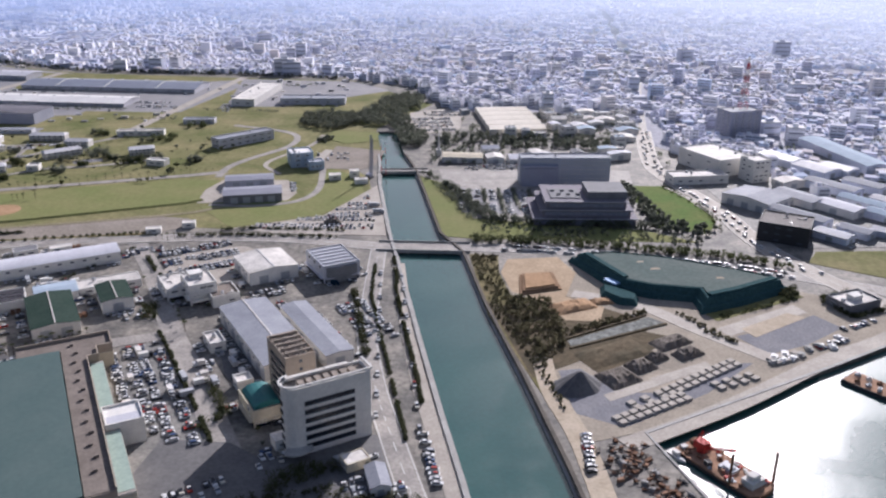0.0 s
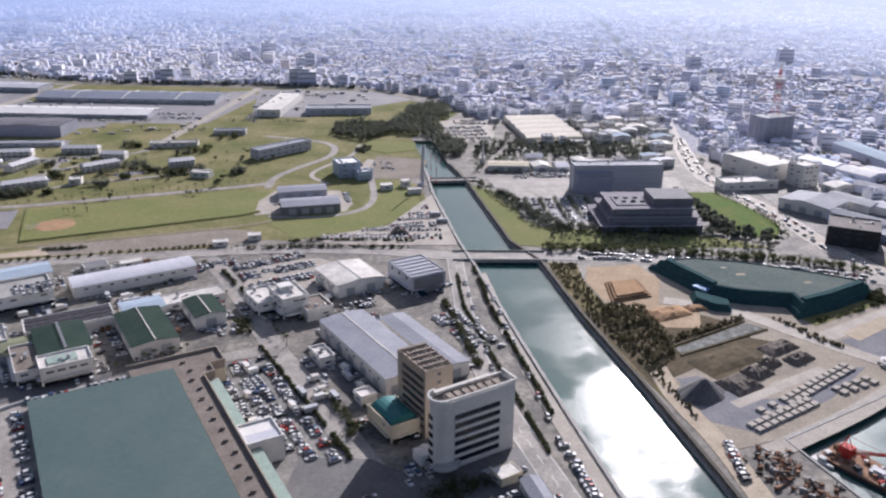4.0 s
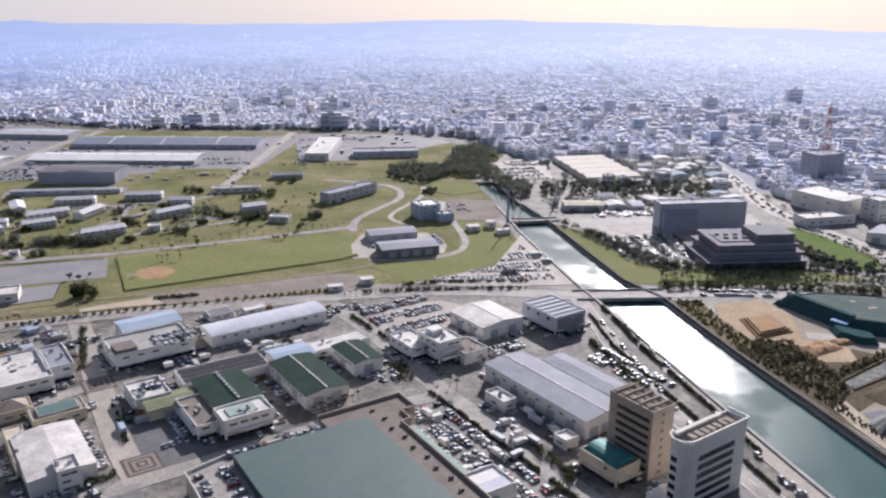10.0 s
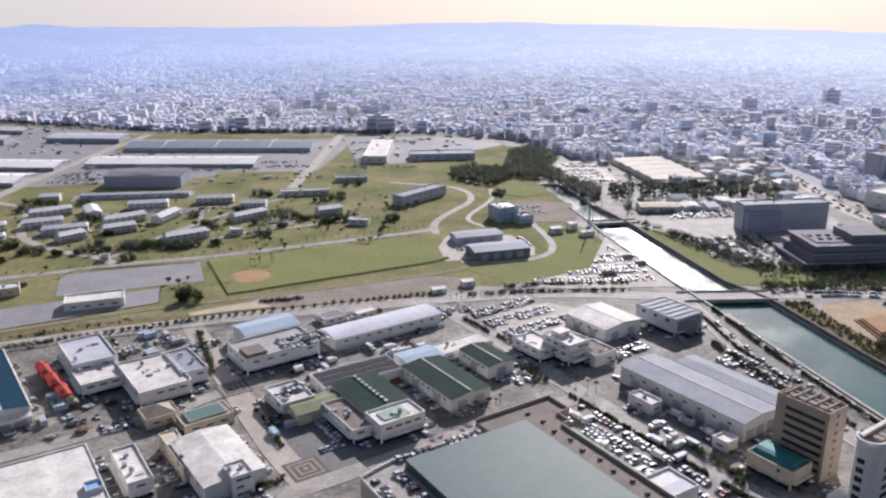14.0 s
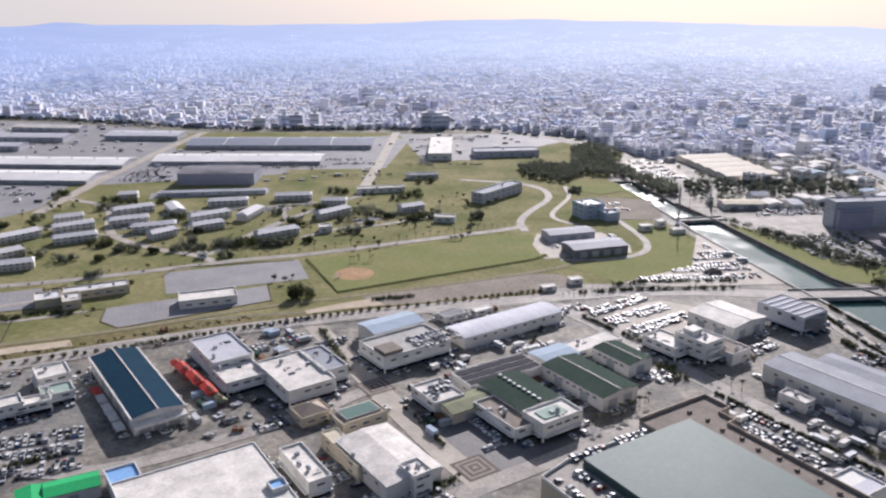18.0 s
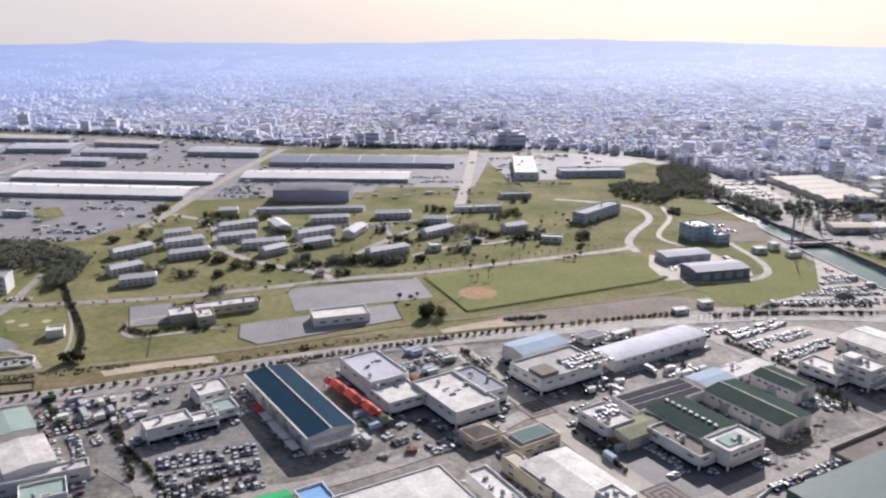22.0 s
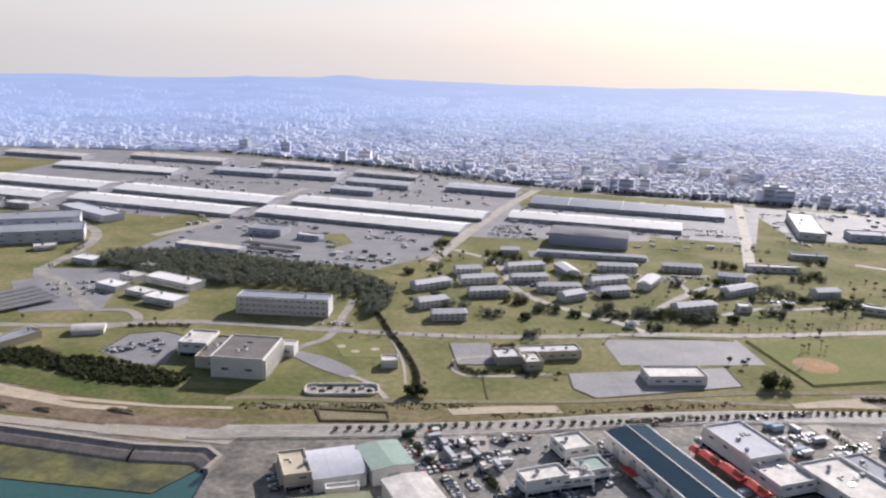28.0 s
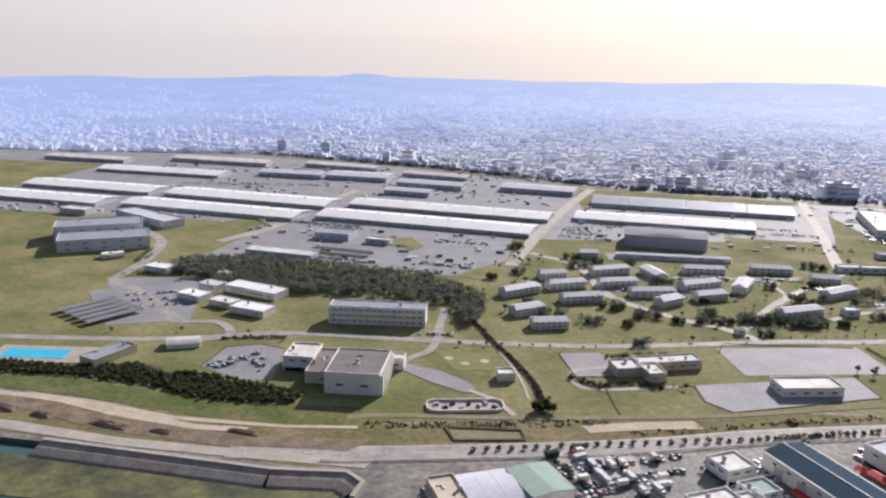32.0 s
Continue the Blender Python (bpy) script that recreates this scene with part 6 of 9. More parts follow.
WHITE_ROW = "long camp warehouse with white roof and grey walls"
for x, y, w, d, yaw in ((-420, 898, 172, 34, -5), (-860, 914, 197, 38, -8), (-872, 846, 199, 34, -8), (-649, 836, 215, 36, -8), (-636, 903, 214, 32, -8),
                        (-1060, 934, 170, 38, -6), (-1075, 860, 160, 34, -6), (-1043, 1062, 176, 34, -4)):
    depot(x, y, w, d + 4, 3.8, yaw, WHITE_ROW, M_SHEETROOF, rise=2.6)
for x, y, w, d, yaw in ((-1010, 1170, 150, 30, -6), (-830, 1168, 110, 26, -10), (-1200, 1140, 130, 28, -5), (-690, 1120, 90, 22, -12)):
    depot(x, y, w, d, 5.0, yaw, "camp storehouse with pale grey roof", M_WROOF, M_PALEROOF, 1.8, 6, 3)
t = depot(-385, 986, 208, 50, 4.6, -5, "long camp warehouse with blue-grey roof", M_STOREROOF, M_PALEROOF, 3.4, 12, 5)
for x in (-62, -4, 58):
    for s in (-1, 1):
        part("roof_seam", MB().beam((x, s * 26.2, 4.85), (x, 0, 8.45), 0.45).mesh("roof_seam", M_WROOF), t)
for x, y, w, d, yaw in ((-784, 1088, 81, 40, -4), (-872, 1082, 86, 28, -4), (-699, 992, 55, 22, -8), (-553, 1050, 88, 34, -8), (-683, 1050, 83, 28, -8)):
    depot(x, y, w, d, 5.5, yaw, "camp storehouse with pale grey roof", M_PALEROOF, M_PALEROOF, 1.8, 5, 3)
t = shed("grey_store", -425, 807, 70, 36, 10.5, -4, "tall blue-grey store with dark low roof", M_STOREDARK, M_BLUEGREY, 1.0, "x", doors=0)
for x in (-14, 21):
    for s in (-1, 1):
        part("roof_seam", MB().beam((x, s * 18, 10.7), (x, 0, 11.7), 0.4).mesh("roof_seam", M_WROOF), t)
block("forecourt_shed", -423, 752, 92, 9, 3.6, 2, "long low grey-roofed shed by the forecourt", M_PALEROOF, M_GREYROOF, 1, 12, 2, ac=0, parapet=0.2)
block("white_hall", -207, 935, 25, 106, 7, -6, "white flat-roofed hall at the camp's edge", M_WHITE, M_WROOF, 1, 4, 9, ac=4)
block("white_row_house", -276, 749, 42, 9, 4, 6, "long white single-storey house", M_WHITE, M_WROOF, 1, 10, 2, ac=1)
block("grey_row_house", -236, 800, 30, 10, 4, 2, "long grey single-storey house", M_PALEROOF, M_GREYROOF, 1, 7, 2, ac=1)
block("grey_row_house", -140, 905, 70, 22, 6, 2, "wide grey store by the camp gate", M_PALEROOF, M_GREYROOF, 1, 12, 4, ac=2)
block("depot_shop", -893, 682, 72, 34, 9.5, 30, "large grey storehouse with stepped roof", M_PALEROOF, M_GREYROOF, 2, 10, 4, ac=2)
block("depot_shop", -918, 715, 72, 34, 12.5, 30, "tall grey storehouse behind a lower one", M_PALEROOF, M_GREYROOF, 2, 10, 4, ac=2)
block("grey_shed", -908, 782, 82, 22, 6.5, -28, "long pale grey shed beside the curving road", M_PALEROOF, M_PALEROOF, 1, 10, 2, ac=1)
block("low_shed", -738, 686, 60, 14, 4.5, -8, "long low shed with white roof", M_PALEROOF, M_WROOF, 1, 10, 2, ac=0, parapet=0.2)
block("yard_store", -715, 760, 32, 22, 5.5, -5, "grey yard store among stacked goods", M_PALEROOF, M_GREYROOF, 1, 5, 3, ac=2)
block("yard_store", -672, 748, 22, 10, 4, -8, "small pale-roofed yard store", M_PALEROOF, M_WROOF, 1, 4, 2, ac=1)
block("white_store", -995, 800, 30, 18, 5, -6, "yard store with white flat roof", M_PALEROOF, M_WROOF, 1, 5, 2, ac=1)
post_mesh = MB().cyl(0, 0, 0, 2.8, 0.12, 6).mesh("post", M_STEEL)
for x, y, w, d in ((-693, 706, 52, 9), (-690, 692, 40, 7)):
    t = thing("car_port", x, y, 0, -8, "long dark-roofed open car port", "car port")
    part("roof", MB().box(-w / 2, w / 2, -d / 2, d / 2, 2.8, 3.1, 0, True).mesh("roof", M_DARK), t)
    for i in range(8):
        part("post", post_mesh, t, (-w / 2 + 1 + i * (w - 2) / 7, -d / 2 + 0.5, 0))

t = block("barracks", -620, 545, 60, 14, 10.8, 6, "pale three-storey barracks block with open galleries", M_HROOF, M_GREYROOF, 3, 0, 0, 2.2, 1.6, 0.6, 2)
for k in range(3):
    part("gallery_slab", MB().box(-30, 30, -8.4, -7.06, 3.6 * k + 3.2, 3.6 * k + 3.5, 0, True).mesh("gallery_slab", M_WHITE), t)
    part("gallery_rail", MB().box(-30, 30, -8.4, -8.25, 3.6 * k + 0.2, 3.6 * k + 1.2, 0, True).mesh("gallery_rail", M_WHITE), t)
    along(t, window_mesh(2.2, 1.5, M_WHITE), "window", "s", 60, 14.1, 3.6 * k + 1.3, 14, 1.5)
fin_mesh = MB().box(-0.2, 0.2, -8.4, -7.06, 0, 10.8).mesh("fin", M_WHITE)
for i in range(16):
    part("fin", fin_mesh, t, (-30 + i * 4.0, 0, 0))
t = block("gymnasium", -606, 450, 28, 34, 11, 4, "large gymnasium with brown flat roof and white buttresses", M_WHITE, M_GYMROOF, 1, 4, 0, 2.4, 1.6, 0.6, 2)
for i in range(9):
    part("buttress", MB().box(14.0, 15.6, -0.5, 0.5, 0, 10.5).mesh("buttress", M_WHITE), t, (0, -15.5 + i * 3.9, 0))
block("gym_wing", -642, 467, 16, 21, 7.5, 4, "white wing with white flat roof beside the gymnasium", floors=2, ns=4, ne=5, ac=2)
block("gym_hall", -627, 459, 13, 34, 6, 4, "low link building with brown roof", M_CREAM, M_GYMROOF, 1, 3, 7, ac=2)
block("gym_store", -596, 473, 18, 9, 6, 4, "white store behind the gymnasium", floors=1, ns=5, ne=2, ac=1)
for x, y, w, d, yaw, h in ((-717, 583, 44, 15, -18, 5), (-753, 563, 20, 13, -18, 4.2), (-751, 587, 16, 11, -18, 4.5), (-703, 543, 26, 14, -14, 4.5), (-727, 554, 18, 11, -18, 3.8), (-809, 621, 20, 13, -10, 4.5), (-755, 617, 12, 7, -8, 3.6), (-866, 650, 17, 9, 35, 3.6)):
    t = block("club_house", x, y, w, d, h, yaw, "low white club building with bright flat roof", M_WHITE, M_SHEETROOF if w > 18 else M_WROOF, 1, max(3, int(w / 4)), 3, ac=2, parapet=0.3)
    part("canopy", MB().box(-w * 0.3, w * 0.3, -d / 2 - 2.6, -d / 2 - 0.06, 2.6, 2.9, 0, True).mesh("canopy", M_WROOF), t)
patch("courtyard", [(-730, 572), (-712, 566), (-708, 558), (-728, 563)], 0.15, M_PARK, "small green courtyard between the club buildings", "lawn")
rect_patch("swimming_pool", -790, 448, 36, 13, 8, 0.5, M_POOL, "bright blue open-air swimming pool", "pool")
rect_patch("pool_deck", -783, 449, 62, 24, 8, 0.35, M_PAVE, "pale paved deck round the pool", "deck")
t = block("pool_house", -748, 452, 12, 28, 4, -20, "low pool house with grey roof", M_CREAM, M_GREYROOF, 1, 3, 6, ac=1)
shed("picnic_shelter", -718, 479, 18, 12, 2.6, 24, "open shelter with white curved roof", M_WROOF, M_WHITE, 1.6, "x", doors=0, curved=True)
shade_post = MB().cyl(0, 0, 0, 2.45, 0.14, 6).mesh("post", M_STEEL)
for i in range(5):
    t = thing("shade_roof", -797 - 0.87 * (i - 2) * 8.6, 522 + 0.5 * (i - 2) * 8.6, 0, 60, "long dark grey shelter roof over parking bays", "shade roof", "shade roofs over the car park")
    for s in (-1, 1):
        m = MB()
        q = [(-19, s * 3.3, 2.3), (19, s * 3.3, 2.3), (19, 0, 2.8), (-19, 0, 2.8)]
        q = q if s < 0 else q[::-1]
        m.face(q)
        m.face([(a, b, c - 0.2) for a, b, c in q][::-1])
        m.face([(q[0][0], q[0][1], q[0][2] - 0.2), (q[1][0], q[1][1], q[1][2] - 0.2), q[1], q[0]])
        part("roof", m.mesh("roof", M_DGREY), t)
    for a in (-17, -6, 6, 17):
        part("post", shade_post, t, (a, -2.2, 0))
block("white_flat_hall", -379, 487, 32, 15, 4.5, 14, "white flat-roofed hall beside the courts", M_WHITE, M_WROOF, 1, 8, 3, ac=0)
block("club", -447, 506, 36, 11, 4.5, 20, "long cream clubhouse with tan roof", M_CREAM, M_HROOF, 1, 9, 3, ac=2)
block("club", -470, 493, 14, 14, 4.5, 20, "small cream clubhouse wing with grey roof", M_CREAM, M_HROOF, 1, 3, 3, ac=1)
block("club", -456, 490, 10, 16, 4.5, 20, "cream link wing of the clubhouse", M_CREAM, M_WROOF, 1, 3, 3, ac=1)
block("kiosk", -532, 470, 9, 8, 4, 15, "small white kiosk on the lawn", floors=1, ns=2, ne=2, ac=0)
block("kiosk", -398, 572, 6, 4, 3, 10, "small white guard hut", floors=1, ns=2, ne=1, ac=0)
t = thing("walled_enclosure", -547.5, 431, 0, 14, "low pale walled concrete enclosure with rounded corners", "enclosure")
oval = [(sx * 14.5 + 4 * math.cos(a), sy * 2.2 + 4 * math.sin(a)) for sx, sy, a0 in ((1, 1, 0), (-1, 1, 1), (-1, -1, 2), (1, -1, 3)) for a in (a0 * math.pi / 2 + j * math.pi / 8 for j in range(5))]
for a, b in zip(oval, oval[1:] + oval[:1]):
    part("wall", ribbon(MB(), [a, b], 0.7, 0, 1.5, 0, False).mesh("wall", M_WROOF), t)
part("floor", MB().prism(oval, 0, 0.3).mesh("floor", M_PAVE), t)
for i in range(8):
    part("machine", MB().box(-1.3, 1.3, -0.8, 0.8, 0.3, 1.2 + 0.3 * (i % 2)).cyl(0.4, 0, 1.2, 1.9, 0.4, 8).mesh("machine", M_DARK if i % 3 else M_STEEL), t, (-14 + i * 4.0, (-1) ** i * 2.2, 0), i * 20)
shed("camp_hall", -143, 596, 35, 16, 5.0, 12, "grey hall with low pale roof", M_HALLROOF, M_PALEROOF, 1.0, "x", doors=3)
shed("camp_hall", -133, 560, 40, 20, 6.0, 12, "larger grey hall with low grey roof", M_HALLROOF, M_DGREY, 1.2, "x", doors=4)
block("hillside_hotel", -176, 722, 56, 13, 8, 45, "long grey hillside building with flat roof", M_PALEROOF, M_GREYROOF, 2, 14, 3, ac=2)
block("works_building", -114, 652, 18, 18, 11, 20, "grey-blue works building with rooftop gear", M_BLUEPALE, M_SHEETROOF, 3, 4, 4, ac=6)
block("works_building", -100, 640, 12, 10, 6, 20, "pale blue works annex", M_BLUEPALE, M_PALEROOF, 1, 3, 3, ac=3)

for x, y, w, d, h in ((-760, 383, 16, 5, 1.4), (-738, 380, 12, 4, 1.2), (-702, 377, 22, 5, 1.3), (-676, 376, 12, 4, 1.0), (-640, 383, 18, 4, 1.0)):
    heap(x, y, w, d, h, -10, M_MUD, "dark brown mound of turned earth by the sea wall", "earth_mound")

# green strips between the warehouse yards
for poly in ([(-850, 776), (-812, 768), (-786, 830), (-816, 838)], [(-560, 700), (-520, 706), (-516, 726), (-556, 722)], [(-372, 800), (-262, 800), (-258, 846), (-368, 850)],
             [(-700, 868), (-560, 848), (-559, 856), (-699, 876)], [(-960, 876), (-780, 850), (-779, 858), (-959, 884)], [(-240, 842), (-172, 842), (-172, 870), (-240, 872)], [(-668, 765), (-650, 778), (-631, 744), (-644, 716)], [(-590, 660), (-565, 700), (-552, 690), (-554, 648)]):
    patch("yard_lawn", poly, 0.12, M_GRASS, "dry grass strip beside a camp yard", "lawn")

# housing rows
for poly in ([(-452, 690), (-440, 694), (-436, 676), (-448, 672)], [(-476, 652), (-452, 658), (-450, 650), (-474, 644)], [(-414, 700), (-384, 704), (-384, 697), (-414, 693)], [(-374, 700), (-350, 702), (-350, 692), (-374, 690)],
             [(-368, 630), (-344, 642), (-340, 634), (-364, 622)], [(-428, 655), (-404, 664), (-400, 656), (-424, 647)], [(-512, 632), (-488, 640), (-486, 632), (-510, 624)], [(-330, 688), (-306, 698), (-304, 690), (-326, 680)], [(-300, 655), (-280, 664), (-276, 656), (-296, 646)]):
    patch("driveway", poly, 0.15, M_ASPHALT, "small grey parking court between housing blocks", "car park")
house = thing("housing_block", -470, 662, 0, 20, "low beige housing block with pale roof", "house", "camp housing blocks")
hw, hd, hh = 29, 9.5, 5.2
part("wall", MB().box(-hw / 2, hw / 2, -hd / 2, hd / 2, 0, hh).mesh("wall", M_HOUSE), house)
for s in (-1, 1):
    m = MB()
    q = [(-hw / 2 - 0.5, s * (hd / 2 + 0.9), hh - 0.1), (hw / 2 + 0.5, s * (hd / 2 + 0.9), hh - 0.1), (hw / 2 - 1.5, 0, hh + 1.7), (-hw / 2 + 1.5, 0, hh + 1.7)]
    m.face(q if s < 0 else q[::-1])
    m.face([(q[0][0], q[0][1], hh - 0.35), (q[1][0], q[1][1], hh - 0.35), q[1], q[0]])
    part("roof", m.mesh("roof", M_HROOF), house)
for s in (-1, 1):
    q = [(s * (hw / 2 + 0.5), -(hd / 2 + 0.9), hh - 0.1), (s * (hw / 2 + 0.5), hd / 2 + 0.9, hh - 0.1), (s * (hw / 2 - 1.5), 0, hh + 1.7)]
    m = MB()
    m.face(q if s > 0 else q[::-1])
    part("hip", m.mesh("hip", M_HROOF), house)
for k in range(2):
    along(house, window_mesh(1.8, 1.2, M_WHITE), "window", "s", hw, hd, 0.9 + 2.6 * k, 6, 1)
slab_mesh = MB().box(-hw / 2, hw / 2, -hd / 2 - 1.5, -hd / 2 - 0.004, 2.7, 2.9, 0, True).mesh("gallery", M_WHITE)
part("gallery", slab_mesh, house)
col_mesh = MB().box(-0.15, 0.15, -0.15, 0.15, 0, 5.0).mesh("column", M_WHITE)
for i in range(7):
    part("column", col_mesh, house, (-13.5 + 4.5 * i, -hd / 2 - 1.3, 0))
porch_mesh = MB().box(-1.1, 1.1, -1.3, -0.004, 2.3, 2.5, 0, True).mesh("porch", M_WHITE)
for i in range(4):
    part("porch", porch_mesh, house, (-10.5 + 7 * i, -hd / 2, 0))
HOUSES = [((-490, 688), (-461, 703)), ((-462, 638), (-431, 646)), ((-520, 642), (-494, 655)), ((-509, 612), (-482, 623)), ((-550, 616), (-527, 636)), ((-420, 711), (-386, 715)),
          ((-426, 662), (-396, 679)), ((-366, 726), (-335, 727)), ((-368, 610), (-339, 626)), ((-539, 576), (-521, 590)), ((-262, 677), (-243, 685)), ((-327, 662), (-304, 681)),
          ((-418, 637), (-397, 648)), ((-326, 706), (-305, 705)), ((-444, 617), (-429, 630)), ((-385, 661), (-375, 688)), ((-448, 706), (-436, 680)), ((-525, 555), (-503, 562)), ((-528, 668), (-508, 676)), ((-500, 742), (-484, 744))]
for i, (a, b) in enumerate(HOUSES):
    a, b = Vector(a), Vector(b)
    c, l = (a + b) / 2, (b - a).length
    FOOT.append((c.x, c.y, l, 11, math.degrees(math.atan2(b.y - a.y, b.x - a.x))))
    m4 = pose(c.x, c.y, 0.05, 0, 0, math.degrees(math.atan2(b.y - a.y, b.x - a.x)))
    copy_thing(house, m4 @ Matrix.Diagonal((min(1.1, l / 29), 1, 1, 1)))
block("round_house", -319, 628, 9, 9, 4, 10, "small white house with flat roof", M_WHITE, M_WROOF, 1, 3, 3, ac=0)
block("round_house", -228, 647, 16, 8, 4, -15, "small white house among trees", M_WHITE, M_WROOF, 1, 4, 2, ac=0)

# ---- east of the river ----
patch("plaza", [(4, 590), (-2, 640), (150, 640), (140, 560), (128, 520), (58, 520), (20, 522)], 0.12, M_ROAD, "worn grey forecourt with parking bays", "car park")
patch("river_lawn", [(-16, 620), (6, 596), (22, 520), (130, 500), (160, 478), (20, 482), (2, 486)], 0.14, M_GRASS2, "green lawn along the river", "lawn")
patch("park", [(141, 598), (168, 598), (180, 566), (186, 520), (170, 494), (141, 505), (138, 558)], 0.16, M_PARK, "bright green park lawn", "lawn")
road("path", [(167, 598), (176, 574), (181, 548), (184, 520), (174, 497)], 2.6, 0.2, M_PAVE, "pale footpath along the park")
for i in range(5):
    rect_patch("parking_bay", 16 + i * 11, 560 - i * 1, 7.5, 56, 4, 0.2, M_ASPHALT, "grey parking bay strip between trees", "car park")
t = thing("terraced_hall", 94, 530, 0, 0, "terraced dark stone civic hall with stepped roofs", "civic hall")
for i, (w, d, z0, z1, dx, dy) in enumerate(((66, 44, 0, 5, 0, 0), (58, 40, 5, 10, 1, 1), (52, 36, 10, 15, 1, 1))):
    tier = part("tier", MB().box(-w / 2, w / 2, -d / 2, d / 2, z0, z1 - 0.5).mesh("tier", M_MAUVE), t, (dx, dy, 0))
    part("eave", MB().box(-w / 2 - 1.4, w / 2 + 1.4, -d / 2 - 1.4, d / 2 + 1.4, z1 - 0.5, z1, 0, True).mesh("eave", M_MAUVE), tier)
    part("window_band", MB().box(-w / 2 + 2, w / 2 - 2, -d / 2 - 0.1, -d / 2 + 0.1, z0 + 1.2, z1 - 1.6).mesh("window_band", M_TGLASS), tier)
    part("eave_edge", MB().box(-w / 2 - 1.5, w / 2 + 1.5, -d / 2 - 1.5, -d / 2 - 1.404, z1 - 0.35, z1 + 0.15).mesh("eave_edge", M_PALEROOF), tier)
part("stage_tower", MB().box(2, 28, -12, 12, 15.004, 20).mesh("stage_tower", M_DGREY), t)
part("roof_well", MB().box(-22, -2, -11, 9, 15.004, 15.6).mesh("roof_well", M_DGREY), t)
for i in range(6):
    part("roof_unit", MB().box(-1.3, 1.3, -1, 1, 15.6, 16.6).mesh("roof_unit", M_DGREY), t, (-19 + 3.2 * i, (-1) ** i * 4, 0))
t = block("slab_office", 93, 608, 68, 14, 20, 2, "long grey six-storey office slab", M_SLAB, M_GREYROOF, 6, 7, 2, 7.5, 0.5, 0.8, 3, "office building")
part("wing", MB().box(-33, -6, -12, -7.2, 0, 15.5, 0, True).mesh("wing", M_BLUEGREY), t, label="blue-grey wing with plain walls")
part("recess", MB().box(-31, -8, -12.2, -12.004, 13.2, 14.6).mesh("recess", M_TGLASS), t)
t = thing("sawtooth_depot", 67, 815, 0, 6, "wide depot with rows of cream ridged roofs", "depot")
for i in range(5):
    m = MB()
    m.face([(-27, -10, 5), (27, -10, 5), (27, 4, 6.1), (-27, 4, 6.1)])
    m.face([(27, 10, 5), (-27, 10, 5), (-27, 4, 6.1), (27, 4, 6.1)])
    m.face([(-27, -10, 0), (27, -10, 0), (27, -10, 5), (-27, -10, 5)])
    m.face([(27, -10, 0), (27, 10, 0), (27, 10, 5), (27, 4, 6.1), (27, -10, 5)])
    m.face([(-27, 10, 0), (-27, -10, 0), (-27, -10, 5), (-27, 4, 6.1), (-27, 10, 5)])
    part("roof_bay", m.mesh("roof_bay", M_BEIGEROOF), t, (0, -42 + 21 * i, 0))
FOOT.append((67, 815, 58, 108, 6))
LOT_HOLD = (-6, 818, 50, 100, 6)
FOOT.append(LOT_HOLD)
shed("low_hall", 18, 668, 33, 16, 4.5, -4, "low hall with cream roof beside a spire", M_CREAM, M_WHITE, 1.2, "x", doors=2)
t = thing("spire", -2, 682, 0, 0, "slim white spire on a square base", "spire")
part("base", MB().box(-2, 2, -2, 2, 0, 6).mesh("base", M_WHITE), t)
part("needle", MB().cyl(0, 0, 6, 22, 1.2, 8, 0.15).mesh("needle", M_WHITE), t)
t = thing("crawler_crane", -55, 614, 0, 70, "blue-grey crawler crane with two tall lattice masts", "crane")
for s in (-1, 1):
    part("track", MB().prism([(-3.2, s * 1.9 - 0.4), (3.2, s * 1.9 - 0.4), (3.2, s * 1.9 + 0.4), (-3.2, s * 1.9 + 0.4)], 0, 1.1).mesh("track", M_DARK), t)
part("cab", MB().box(-3.0, 2.4, -1.7, 1.7, 1.3, 3.8).cyl(0, 0, 1.1, 1.3, 1.4, 12).mesh("cab", M_BLUEGREY), t)
part("counterweight", MB().box(-4.2, -3.004, -1.6, 1.6, 1.4, 3.0).mesh("counterweight", M_DGREY), t)
for dx, top in ((1.6, 33.0), (4.4, 30.0)):
    m = MB()
    base, tip = Vector((dx, 0, 2.0)), Vector((dx + 2.4, 0, top))
    for a, b in ((-0.55, -0.55), (0.55, -0.55), (0.55, 0.55), (-0.55, 0.55)):
        m.beam(base + Vector((a, b, 0)), tip + Vector((a * 0.6, b * 0.6, 0)), 0.14)
    for k in range(12):
        p0, p1 = base.lerp(tip, k / 12), base.lerp(tip, (k + 1) / 12)
        f = 0.55 - 0.018 * k
        for a, b in ((1, 0), (-1, 0), (0, 1), (0, -1)):
            e = Vector((b, a, 0))
            m.beam(p0 + (Vector((a, b, 0)) - e) * f, p1 + (Vector((a, b, 0)) + e) * f, 0.08)
    part("mast", m.mesh("mast", M_BLUEGREY), t)
part("stay", MB().beam((-2.8, 0, 3.8), (3.8, 0, 32.6), 0.08).mesh("stay", M_DARK), t)
block("white_mall", 222, 652, 34, 48, 13, 25, "large white windowless hall", M_WHITE, M_WROOF, 2, 3, 3, ac=4)
block("low_mall", 196, 612, 44, 16, 6, 8, "low white shop row", M_WHITE, M_WROOF, 1, 9, 3, ac=4)
block("flats", 242, 618, 16, 16, 17, 20, "white five-storey flats with flat roof", M_WHITE, M_WROOF, 5, 5, 4, 1.8, 1.3, ac=3)
